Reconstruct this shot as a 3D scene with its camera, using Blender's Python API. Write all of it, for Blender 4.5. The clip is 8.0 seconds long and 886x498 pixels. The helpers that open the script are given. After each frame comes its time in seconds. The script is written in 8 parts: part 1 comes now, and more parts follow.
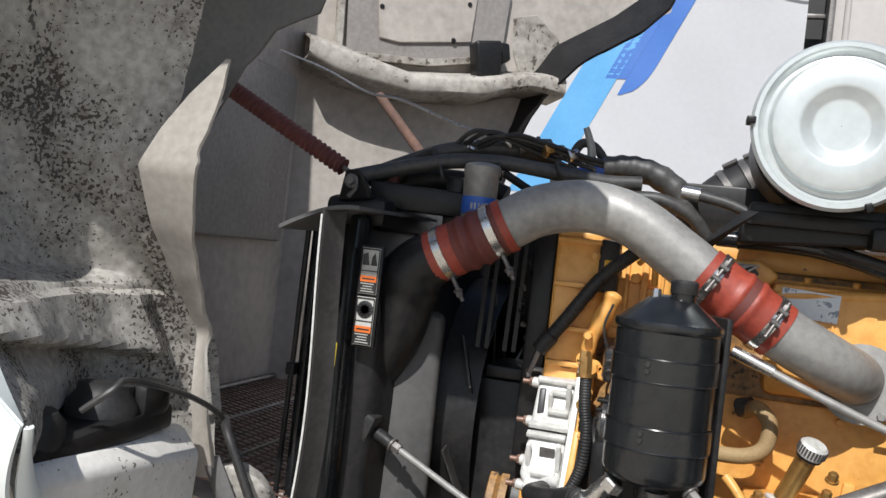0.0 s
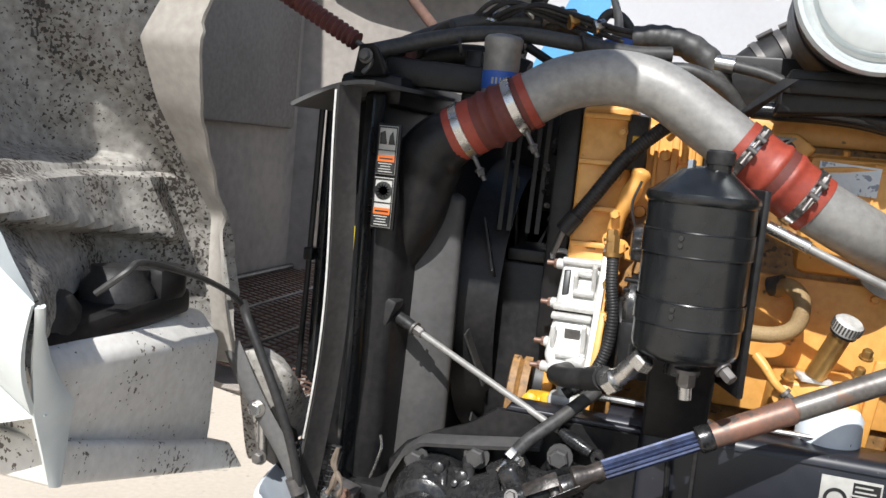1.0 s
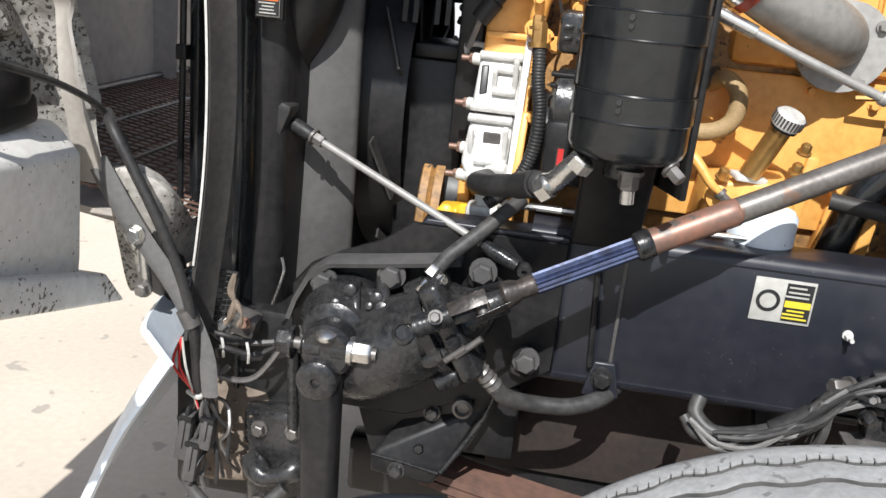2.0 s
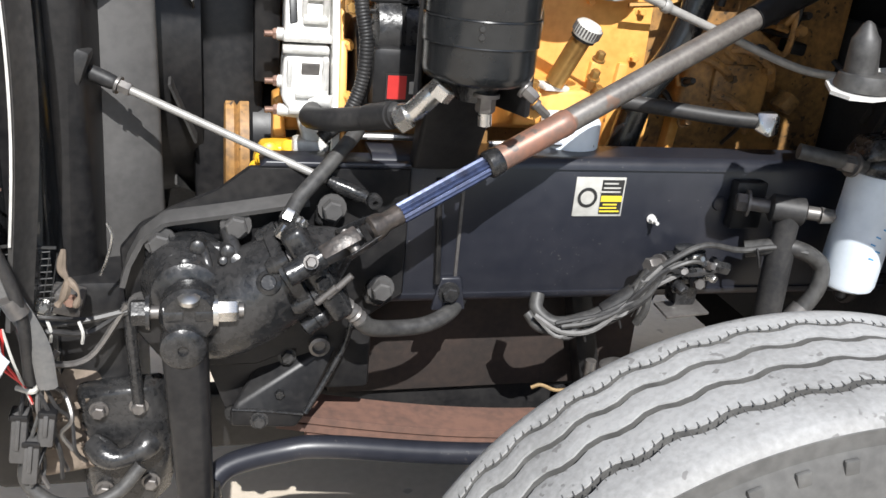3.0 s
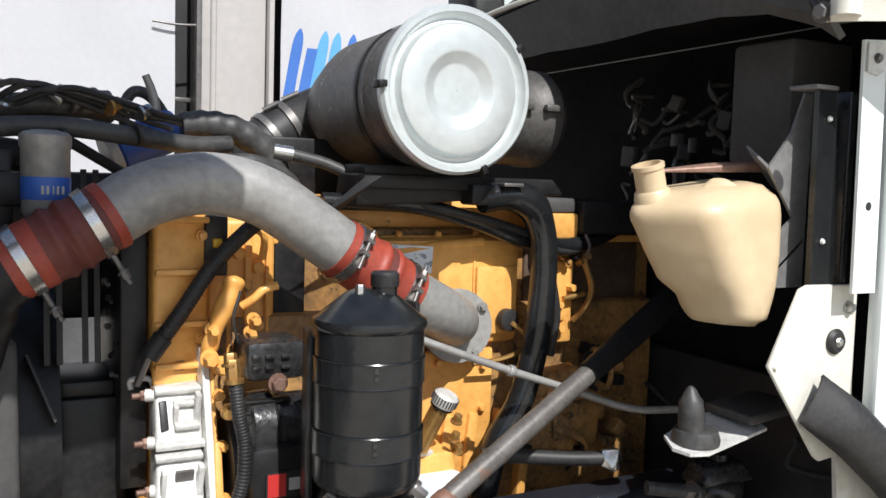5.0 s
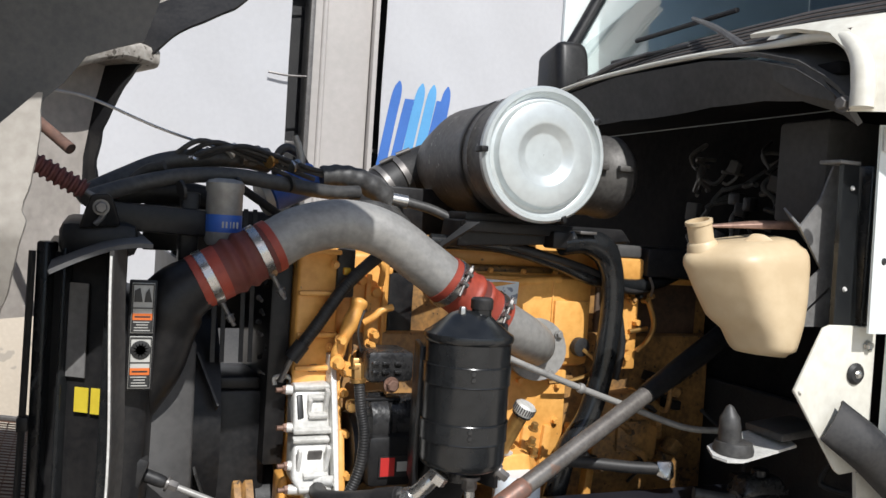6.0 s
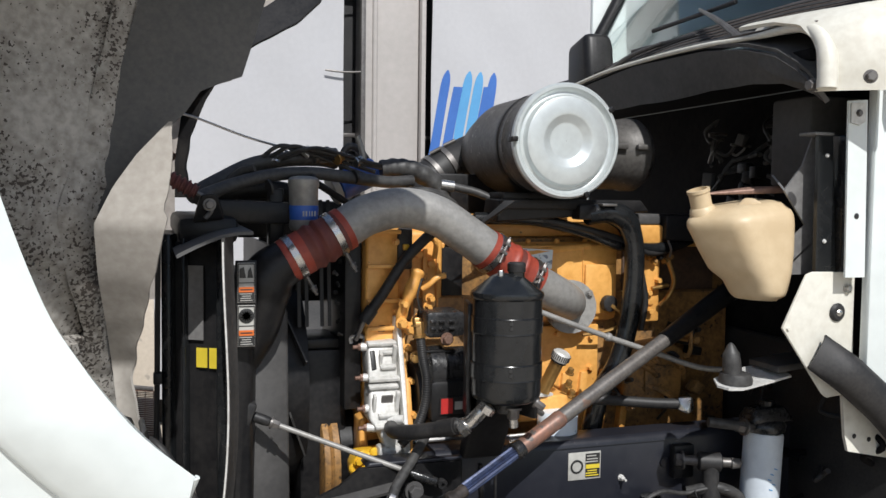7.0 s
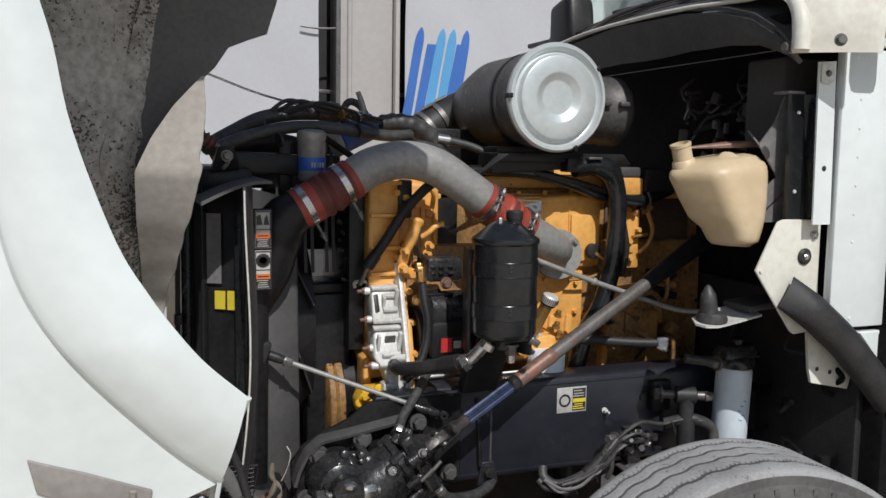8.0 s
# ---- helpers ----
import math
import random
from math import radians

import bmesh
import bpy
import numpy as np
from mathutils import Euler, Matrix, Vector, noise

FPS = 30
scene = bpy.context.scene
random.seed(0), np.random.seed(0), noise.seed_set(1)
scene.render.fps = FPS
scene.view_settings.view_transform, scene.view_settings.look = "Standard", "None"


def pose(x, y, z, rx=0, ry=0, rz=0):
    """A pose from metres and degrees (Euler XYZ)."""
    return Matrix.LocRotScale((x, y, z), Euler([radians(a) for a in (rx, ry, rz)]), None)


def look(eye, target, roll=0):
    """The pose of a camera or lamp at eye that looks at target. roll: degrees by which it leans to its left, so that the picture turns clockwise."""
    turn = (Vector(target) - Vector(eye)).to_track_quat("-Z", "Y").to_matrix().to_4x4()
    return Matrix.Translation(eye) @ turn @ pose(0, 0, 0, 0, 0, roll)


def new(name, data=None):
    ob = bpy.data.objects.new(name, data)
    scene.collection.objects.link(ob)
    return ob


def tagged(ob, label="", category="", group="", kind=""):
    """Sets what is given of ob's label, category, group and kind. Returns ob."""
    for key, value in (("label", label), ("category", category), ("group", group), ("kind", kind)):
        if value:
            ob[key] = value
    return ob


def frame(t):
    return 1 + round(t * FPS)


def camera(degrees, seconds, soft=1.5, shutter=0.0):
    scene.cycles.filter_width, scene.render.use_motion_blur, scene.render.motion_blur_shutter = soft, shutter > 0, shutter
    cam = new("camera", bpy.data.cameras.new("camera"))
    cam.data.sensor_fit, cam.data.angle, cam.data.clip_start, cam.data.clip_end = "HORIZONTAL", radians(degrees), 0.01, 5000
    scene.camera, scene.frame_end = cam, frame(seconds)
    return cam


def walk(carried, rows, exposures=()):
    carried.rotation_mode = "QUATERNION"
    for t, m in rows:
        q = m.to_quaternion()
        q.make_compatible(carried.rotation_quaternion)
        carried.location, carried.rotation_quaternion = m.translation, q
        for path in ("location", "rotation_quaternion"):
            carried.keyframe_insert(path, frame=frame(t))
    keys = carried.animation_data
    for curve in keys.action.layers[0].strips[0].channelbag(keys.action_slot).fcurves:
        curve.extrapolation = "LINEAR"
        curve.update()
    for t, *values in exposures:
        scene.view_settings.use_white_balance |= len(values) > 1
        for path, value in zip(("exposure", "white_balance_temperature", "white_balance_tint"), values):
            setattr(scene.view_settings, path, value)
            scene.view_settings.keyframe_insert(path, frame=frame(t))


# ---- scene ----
cam = camera(54.2, 8.0)
PATH = [
    (0, (-0.243, -1.747, 1.603), (-0.799, 0.174, 1.607), 6.47),
    (0.5, (-0.256, -1.738, 1.583), (-0.823, 0.179, 1.524), 6.20),
    (1, (-0.270, -1.686, 1.560), (-0.831, 0.220, 1.327), 5.61),
    (1.5, (-0.305, -1.604, 1.506), (-0.801, 0.289, 1.090), 6.39),
    (1.7, (-0.314, -1.535, 1.495), (-0.723, 0.358, 0.996), 6.51),
    (2.8, (-0.623, -1.485, 1.491), (-0.290, 0.329, 0.717), 4.90),
    (3, (-0.663, -1.483, 1.505), (-0.169, 0.306, 0.758), 5.37),
    (3.2, (-0.672, -1.472, 1.530), (-0.052, 0.294, 0.822), 5.35),
    (3.5, (-0.674, -1.449, 1.572), (0.130, 0.268, 0.936), 5.15),
    (4, (-0.675, -1.384, 1.629), (0.253, 0.324, 1.157), 2.64),
    (4.5, (-0.706, -1.372, 1.704), (0.247, 0.364, 1.421), 1.11),
    (5, (-0.829, -1.457, 1.743), (0.112, 0.301, 1.593), 1.75),
    (5.2, (-0.883, -1.500, 1.757), (0.030, 0.275, 1.633), 2.15),
    (6.3, (-1.051, -1.940, 1.741), (-0.331, -0.075, 1.690), 2.86),
    (6.5, (-1.063, -2.032, 1.731), (-0.378, -0.154, 1.683), 1.73),
    (7, (-1.135, -2.194, 1.755), (-0.491, -0.304, 1.641), 0.72),
    (7.5, (-1.273, -2.252, 1.749), (-0.563, -0.392, 1.555), 0.38),
    (8, (-1.300, -2.310, 1.737), (-0.570, -0.460, 1.529), 0.92),
]
walk(cam, [(t, look(eye, target, roll)) for t, eye, target, roll in PATH],
     [(0, 0.08), (0.8, 0.29), (1.5, 0.41), (3.0, 0.68), (3.8, 0.80), (4.5, 0.46), (5.2, 0.22), (6.4, -0.02), (7.2, -0.20), (8.0, -0.44)])

# ---- light ----
world = bpy.data.worlds.new("sky")
scene.world = world
world.use_nodes = True
wn = world.node_tree.nodes
sky = wn.new("ShaderNodeTexSky")
sky.sky_type, sky.sun_disc = "NISHITA", False
SUN_WAY = Vector((0.06, 1.0, -1.08)).normalized()  # the way the sunlight travels
sky.sun_elevation = math.asin(-SUN_WAY.z)
sky.sun_rotation = math.atan2(-SUN_WAY.x, -SUN_WAY.y)
world.node_tree.links.new(sky.outputs[0], wn["Background"].inputs[0])
wn["Background"].inputs[1].default_value = 0.100
sun = new("sun", bpy.data.lights.new("sun", "SUN"))
sun.data.energy, sun.data.angle, sun.data.color = 4.6, radians(0.5), (0.985, 0.98, 0.965)
sun.matrix_world = look((0, 0, 8), Vector((0, 0, 8)) + SUN_WAY)


# ---- materials ----
def material(name, base, other=None, rough=0.5, metal=0.0, scale=6.0, fine=60.0, bump=0.0, spots=None, spot_scale=40.0, spot_at=0.6, coat=0.0, rough_var=0.1, mask=0.0, island=0.0, spec=0.5):
    """Two noises mix base and other; spots of a third colour sit where a fine noise, held back by a broad one, passes spot_at."""
    m = bpy.data.materials.new(name)
    m.use_nodes = True
    nt, n = m.node_tree, m.node_tree.nodes
    link = nt.links.new
    shader = n["Principled BSDF"]
    place = n.new("ShaderNodeTexCoord")
    big, small = n.new("ShaderNodeTexNoise"), n.new("ShaderNodeTexNoise")
    big.inputs["Scale"].default_value, small.inputs["Scale"].default_value = scale, fine
    big.inputs["Detail"].default_value, small.inputs["Detail"].default_value = 4, 3
    for tex in (big, small):
        link(place.outputs["Object"], tex.inputs["Vector"])
    both = n.new("ShaderNodeMath")
    both.operation = "MULTIPLY_ADD"
    both.inputs[1].default_value, both.inputs[2].default_value = 0.45, 0.0
    link(small.outputs[0], both.inputs[0])
    add = n.new("ShaderNodeMath")
    add.operation = "MULTIPLY_ADD"
    add.inputs[1].default_value = 0.55
    link(big.outputs[0], add.inputs[0])
    link(both.outputs[0], add.inputs[2])
    ramp = n.new("ShaderNodeMapRange")
    ramp.inputs[1].default_value, ramp.inputs[2].default_value = 0.38, 0.62
    link(add.outputs[0], ramp.inputs[0])
    mix = n.new("ShaderNodeMix")
    mix.data_type = "RGBA"
    link(ramp.outputs[0], mix.inputs[0])
    other = other or tuple(0.82 * c for c in base)
    mix.inputs[6].default_value, mix.inputs[7].default_value = (*base, 1), (*other, 1)
    colour = mix.outputs[2]
    if spots:
        dots = n.new("ShaderNodeTexNoise")
        dots.inputs["Scale"].default_value, dots.inputs["Detail"].default_value = spot_scale, 2.5
        link(place.outputs["Object"], dots.inputs["Vector"])
        held = n.new("ShaderNodeMath")
        held.operation = "MULTIPLY_ADD"
        held.inputs[1].default_value = mask
        link(big.outputs[0], held.inputs[0])
        link(dots.outputs[0], held.inputs[2])
        step = n.new("ShaderNodeMapRange")
        step.inputs[1].default_value, step.inputs[2].default_value = spot_at + 0.5 * mask, spot_at + 0.5 * mask + 0.03
        link(held.outputs[0], step.inputs[0])
        over = n.new("ShaderNodeMix")
        over.data_type = "RGBA"
        link(step.outputs[0], over.inputs[0])
        link(colour, over.inputs[6])
        over.inputs[7].default_value = (*spots, 1)
        colour = over.outputs[2]
    if island:
        hue = n.new("ShaderNodeHueSaturation")
        info = n.new("ShaderNodeObjectInfo")
        span = n.new("ShaderNodeMapRange")
        span.inputs[3].default_value, span.inputs[4].default_value = 1 - island, 1 + island
        link(info.outputs["Random"], span.inputs[0])
        link(span.outputs[0], hue.inputs["Value"])
        link(colour, hue.inputs["Color"])
        colour = hue.outputs[0]
    link(colour, shader.inputs["Base Color"])
    wear = n.new("ShaderNodeMapRange")
    wear.inputs[3].default_value, wear.inputs[4].default_value = max(0.03, rough - rough_var), min(1, rough + rough_var)
    link(add.outputs[0], wear.inputs[0])
    link(wear.outputs[0], shader.inputs["Roughness"])
    shader.inputs["Metallic"].default_value = metal
    shader.inputs["Specular IOR Level"].default_value = spec
    shader.inputs["Coat Weight"].default_value = coat
    if bump:
        relief = n.new("ShaderNodeBump")
        relief.inputs["Strength"].default_value, relief.inputs["Distance"].default_value = bump, 0.004
        link(add.outputs[0], relief.inputs["Height"])
        link(relief.outputs[0], shader.inputs["Normal"])
    return m


WHITE = material("white_paint", (0.722, 0.765, 0.750), (0.665, 0.705, 0.690), 0.38, fine=25, coat=0.2)
CREAM = material("aged_cream_paint", (0.74, 0.72, 0.64), (0.62, 0.59, 0.51), 0.5, fine=45)
LINER = material("stained_fibreglass", (0.50, 0.475, 0.435), (0.23, 0.21, 0.183), 0.85, bump=0.5, spots=(0.07, 0.058, 0.05), spot_scale=140, spot_at=0.605, mask=1.0, scale=4.5)
POD = material("dusty_white_fibreglass", (0.80, 0.77, 0.72), (0.66, 0.63, 0.575), 0.8, bump=0.3, spots=(0.15, 0.125, 0.10), spot_scale=110, spot_at=0.685, mask=0.9, scale=6)
PANEL = material("dusty_inner_panel", (0.51, 0.462, 0.417), (0.37, 0.332, 0.297), 0.85, bump=0.25, scale=2.5, fine=28)
STAINED = material("stained_moulding", (0.47, 0.44, 0.395), (0.24, 0.215, 0.185), 0.85, bump=0.4, scale=7, fine=40, spots=(0.10, 0.085, 0.07), spot_scale=45, spot_at=0.64, mask=0.6)
PAD = material("grey_hood_pad", (0.33, 0.305, 0.285), (0.24, 0.22, 0.205), 0.9, bump=0.2, scale=4, fine=60)
CANVAS = material("grey_canvas_flap", (0.405, 0.375, 0.335), (0.32, 0.292, 0.258), 0.9, bump=0.08, scale=4, fine=60)
SHIELD = material("dull_rubber_shield", (0.10, 0.10, 0.10), (0.14, 0.135, 0.13), 0.75, scale=5, fine=90, spec=0.3)
DUSTSTRIP = material("dusty_baffle_rubber", (0.066, 0.062, 0.058), (0.036, 0.034, 0.033), 0.6, scale=6, fine=70, bump=0.15)
RUBBER = material("black_rubber", (0.016, 0.016, 0.017), (0.036, 0.034, 0.033), 0.52, spec=0.4, scale=12, fine=120, bump=0.05)
HOSE = material("dusty_black_hose", (0.028, 0.027, 0.027), (0.066, 0.064, 0.061), 0.5, scale=10, fine=80)
BLACK = material("black_satin_paint", (0.009, 0.009, 0.010), (0.021, 0.020, 0.020), 0.40, scale=9, fine=70, spec=0.3, bump=0.08)
GLOSS = material("black_gloss_paint", (0.010, 0.011, 0.012), (0.017, 0.018, 0.019), 0.22, fine=40, scale=5, rough_var=0.08)
CASTING = material("oily_black_casting", (0.011, 0.0115, 0.0125), (0.034, 0.033, 0.033), 0.27, scale=13, fine=95, bump=0.5, rough_var=0.18)
RAIL = material("dark_navy_frame_paint", (0.014, 0.0155, 0.022), (0.021, 0.022, 0.029), 0.37, scale=4, fine=35, spots=(0.055, 0.053, 0.055), spot_scale=120, spot_at=0.70, mask=0.4)
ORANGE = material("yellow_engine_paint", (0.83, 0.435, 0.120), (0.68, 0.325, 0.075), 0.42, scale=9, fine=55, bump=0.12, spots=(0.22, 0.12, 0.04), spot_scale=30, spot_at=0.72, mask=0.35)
# Grime and the engine bay's shade together, both held in this darker yellow.
GRIMESHADE = material("grimy_shaded_engine_paint", (0.40, 0.21, 0.065), (0.15, 0.085, 0.036), 0.55, scale=11, fine=70, bump=0.25, spots=(0.05, 0.032, 0.018), spot_scale=65, spot_at=0.66, mask=0.5)
# Dark brown that puts the shade on the head's rear into its colour.
SHADEBROWN = material("shaded_brown_head", (0.115, 0.068, 0.040), (0.050, 0.034, 0.024), 0.6, scale=9, fine=70, bump=0.25)
YELLOW = material("bright_yellow_paint", (0.80, 0.47, 0.03), (0.66, 0.36, 0.02), 0.4, bump=0.1)
PIPE = material("dull_aluminised_pipe", (0.35, 0.34, 0.32), (0.235, 0.228, 0.218), 0.48, metal=0.25, scale=7, fine=60, bump=0.04)
ALLOY = material("cast_alloy", (0.74, 0.73, 0.70), (0.52, 0.51, 0.48), 0.45, metal=0.2, scale=14, fine=90, bump=0.2)
STEEL = material("bright_steel", (0.62, 0.61, 0.59), (0.46, 0.45, 0.43), 0.28, metal=0.95, fine=90)
ZINC = material("zinc_lid", (0.60, 0.64, 0.64), (0.52, 0.55, 0.55), 0.36, metal=0.35, scale=5, fine=40)
DULL = material("dull_grey_metal", (0.20, 0.19, 0.18), (0.13, 0.12, 0.115), 0.45, metal=0.6, scale=12, fine=80)
DRUM = material("dusty_dark_drum", (0.125, 0.118, 0.11), (0.065, 0.06, 0.057), 0.5, metal=0.3, scale=6, fine=70, bump=0.08, spots=(0.26, 0.25, 0.235), spot_scale=55, spot_at=0.70, mask=0.3)
COPPER = material("worn_copper_steel", (0.27, 0.165, 0.125), (0.17, 0.10, 0.075), 0.5, metal=0.4, scale=18, fine=100)
BRASS = material("brass_fitting", (0.50, 0.30, 0.10), (0.36, 0.20, 0.07), 0.35, metal=0.7)
SHAFT = material("worn_steering_tube", (0.20, 0.185, 0.17), (0.12, 0.107, 0.098), 0.42, metal=0.45, scale=20, fine=120, spots=(0.19, 0.125, 0.095), spot_scale=18, spot_at=0.66)
REDWORN = material("rubbed_reddish_steel", (0.30, 0.15, 0.105), (0.19, 0.12, 0.095), 0.45, metal=0.35, scale=16, fine=90, spots=(0.12, 0.10, 0.09), spot_scale=26, spot_at=0.60)
SPLINE = material("blue_grey_spline", (0.055, 0.075, 0.15), (0.022, 0.026, 0.05), 0.36, metal=0.4, scale=30, fine=90)
RUST = material("rusty_spring_steel", (0.17, 0.092, 0.068), (0.10, 0.06, 0.048), 0.8, scale=6, fine=50, bump=0.3)
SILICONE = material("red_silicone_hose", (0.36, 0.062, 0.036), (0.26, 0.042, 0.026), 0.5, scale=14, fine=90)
# Darker red for the left hose and the right hose's middle.
DARKRED = material("dark_red_silicone", (0.155, 0.038, 0.028), (0.115, 0.030, 0.024), 0.6, scale=14, fine=90)
REDCOIL = material("faded_red_coil", (0.16, 0.050, 0.044), (0.105, 0.036, 0.032), 0.6)
TREAD = material("dusty_tyre_rubber", (0.33, 0.327, 0.32), (0.235, 0.232, 0.226), 0.85, scale=7, fine=130, bump=0.35, spots=(0.17, 0.165, 0.16), spot_scale=60, spot_at=0.66, mask=0.3)
GROOVE = material("dark_tyre_rubber", (0.075, 0.073, 0.07), (0.12, 0.117, 0.112), 0.9, fine=60)
TANK = material("yellowed_plastic", (0.64, 0.505, 0.325), (0.56, 0.425, 0.26), 0.45, scale=5, fine=30)
FILTER = material("white_filter_paint", (0.74, 0.80, 0.86), (0.64, 0.70, 0.76), 0.4, fine=40)
BLUE = material("blue_label", (0.03, 0.10, 0.42), (0.04, 0.13, 0.48), 0.4)
LIGHTBLUE = material("light_blue_print", (0.10, 0.34, 0.62), (0.09, 0.31, 0.58), 0.6)
DARKBLUE = material("blue_print", (0.045, 0.15, 0.47), (0.04, 0.135, 0.43), 0.6)
BANNER = material("white_banner_cloth", (0.50, 0.50, 0.515), (0.47, 0.47, 0.485), 0.85, scale=1.5, fine=30, bump=0.05)
COLUMN = material("pale_painted_post", (0.45, 0.42, 0.40), (0.40, 0.375, 0.355), 0.7, scale=1.2, fine=18)
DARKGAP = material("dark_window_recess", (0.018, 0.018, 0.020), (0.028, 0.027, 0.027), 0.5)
CONCRETE = material("pale_concrete", (0.56, 0.49, 0.405), (0.49, 0.425, 0.345), 0.9, scale=1.3, fine=40, bump=0.2, spots=(0.36, 0.32, 0.27), spot_scale=9, spot_at=0.66)
PAPER = material("white_label_film", (0.50, 0.49, 0.455), (0.38, 0.37, 0.34), 0.4)
INK = material("black_ink", (0.02, 0.02, 0.02), (0.03, 0.03, 0.03), 0.4)
ORANGEINK = material("orange_ink", (0.68, 0.16, 0.03), (0.62, 0.14, 0.03), 0.4)
YELLOWINK = material("yellow_ink", (0.74, 0.58, 0.05), (0.66, 0.50, 0.04), 0.4)
REDINK = material("red_ink", (0.55, 0.035, 0.03), (0.48, 0.03, 0.03), 0.4)
BRAID = material("tan_braided_hose", (0.36, 0.25, 0.12), (0.26, 0.17, 0.08), 0.7, fine=260, bump=0.5)
DUSTCOWL = material("dusty_brown_cowl", (0.135, 0.11, 0.10), (0.075, 0.062, 0.057), 0.7, scale=4, fine=50, bump=0.1)
# Near black with little specular, so covered cavities look shaded under open sky.
SHADEBOARD = material("shaded_black_board", (0.007, 0.007, 0.008), (0.016, 0.015, 0.015), 0.92, scale=5, fine=50, spec=0.08, bump=0.2)
GREYBOX = material("dull_grey_box", (0.055, 0.053, 0.052), (0.080, 0.077, 0.075), 0.65, scale=6, fine=60)
PALEBLUE = material("pale_valve_label", (0.66, 0.74, 0.80), (0.74, 0.80, 0.84), 0.35, scale=30, fine=140, spots=(0.25, 0.30, 0.38), spot_scale=60, spot_at=0.60)
FORGED = material("greasy_forging", (0.080, 0.066, 0.058), (0.026, 0.023, 0.021), 0.36, metal=0.3, scale=25, fine=120, bump=0.4)
GREASE = material("oily_brown_dirt", (0.20, 0.155, 0.12), (0.12, 0.095, 0.07), 0.8, bump=0.5, scale=20)
GUSSET = material("scuffed_grey_sheet", (0.20, 0.195, 0.19), (0.13, 0.126, 0.122), 0.6, scale=8, fine=60)
UNDER = material("dark_rusty_undercarriage", (0.040, 0.027, 0.022), (0.022, 0.017, 0.015), 0.85, scale=7, fine=60, bump=0.4)
TRIMGREY = material("pale_blue_grey_trim", (0.36, 0.40, 0.41), (0.27, 0.30, 0.31), 0.7, scale=3, fine=40)
COWL = material("black_cowl_seal", (0.045, 0.044, 0.043), (0.075, 0.072, 0.07), 0.7, scale=7, fine=60)


def glass_material():
    m = bpy.data.materials.new("windscreen_glass")
    m.use_nodes = True
    s = m.node_tree.nodes["Principled BSDF"]
    s.inputs["Base Color"].default_value = (0.75, 0.85, 0.85, 1)
    s.inputs["Roughness"].default_value = 0.03
    s.inputs["Transmission Weight"].default_value = 1.0
    s.inputs["IOR"].default_value = 1.45
    return m


GLASS = glass_material()


# ---- building helpers ----
def thing(name, at, label, category, group="", kind=""):
    ob = new(name)
    ob.location = at
    ob.empty_display_size = 0.05
    return tagged(ob, label, category, group, kind)


def finish(bm, mat, name, angle=38):
    bmesh.ops.recalc_face_normals(bm, faces=bm.faces[:])
    me = bpy.data.meshes.new(name)
    bm.to_mesh(me)
    bm.free()
    me.materials.append(mat)
    me.polygons.foreach_set("use_smooth", [True] * len(me.polygons))
    me.set_sharp_from_angle(angle=radians(angle))
    return me


def part(name, bm, mat, parent=None, label="", angle=38):
    """One mesh object; its vertices are in world metres, whatever its parent."""
    ob = new(name, finish(bm, mat, name, angle))
    if parent is not None:
        ob.parent = parent
        if parent.type == "EMPTY":
            ob.matrix_parent_inverse = Matrix.Translation(-Vector(parent.location))
    if label:
        ob["label"] = label
    return ob


def single(name, bm, mat, label, category, group="", kind="", angle=38):
    return tagged(part(name, bm, mat, None, "", angle), label, category, group, kind)


def box(centre, size, bevel=0.0, turn=(0, 0, 0), bm=None, seg=2):
    own = bmesh.new()
    bmesh.ops.create_cube(own, size=1)
    bmesh.ops.scale(own, vec=size, verts=own.verts)
    if bevel:
        bmesh.ops.bevel(own, geom=own.edges[:], offset=bevel, segments=seg, profile=0.5, affect="EDGES")
    bmesh.ops.transform(own, matrix=pose(*centre, *turn), verts=own.verts)
    return merge(bm, own)


def merge(bm, own):
    if bm is None:
        return own
    me = bpy.data.meshes.new("scratch")
    own.to_mesh(me)
    own.free()
    bm.from_mesh(me)
    bpy.data.meshes.remove(me)
    return bm


def frames_along(pts):
    """Unit tangents and a twist-free pair of normals along a line of points."""
    tangents = [(pts[min(i + 1, len(pts) - 1)] - pts[max(i - 1, 0)]).normalized() for i in range(len(pts))]
    side = tangents[0].orthogonal().normalized()
    out = []
    for t in tangents:
        side = (side - t * side.dot(t)).normalized()
        out.append((t, side, t.cross(side)))
    return out


def curve_points(pts, steps=6):
    pts = [Vector(p) for p in pts]
    if len(pts) < 3:
        return [pts[0].lerp(pts[-1], i / steps) for i in range(steps + 1)]
    ends = [2 * pts[0] - pts[1], *pts, 2 * pts[-1] - pts[-2]]
    out = []
    for i in range(1, len(ends) - 2):
        a, b, c, d = ends[i - 1:i + 3]
        for k in range(steps):
            u = k / steps
            out.append(0.5 * (2 * b + (c - a) * u + (2 * a - 5 * b + 4 * c - d) * u * u + (3 * b - a - 3 * c + d) * u ** 3))
    return out + [pts[-1]]


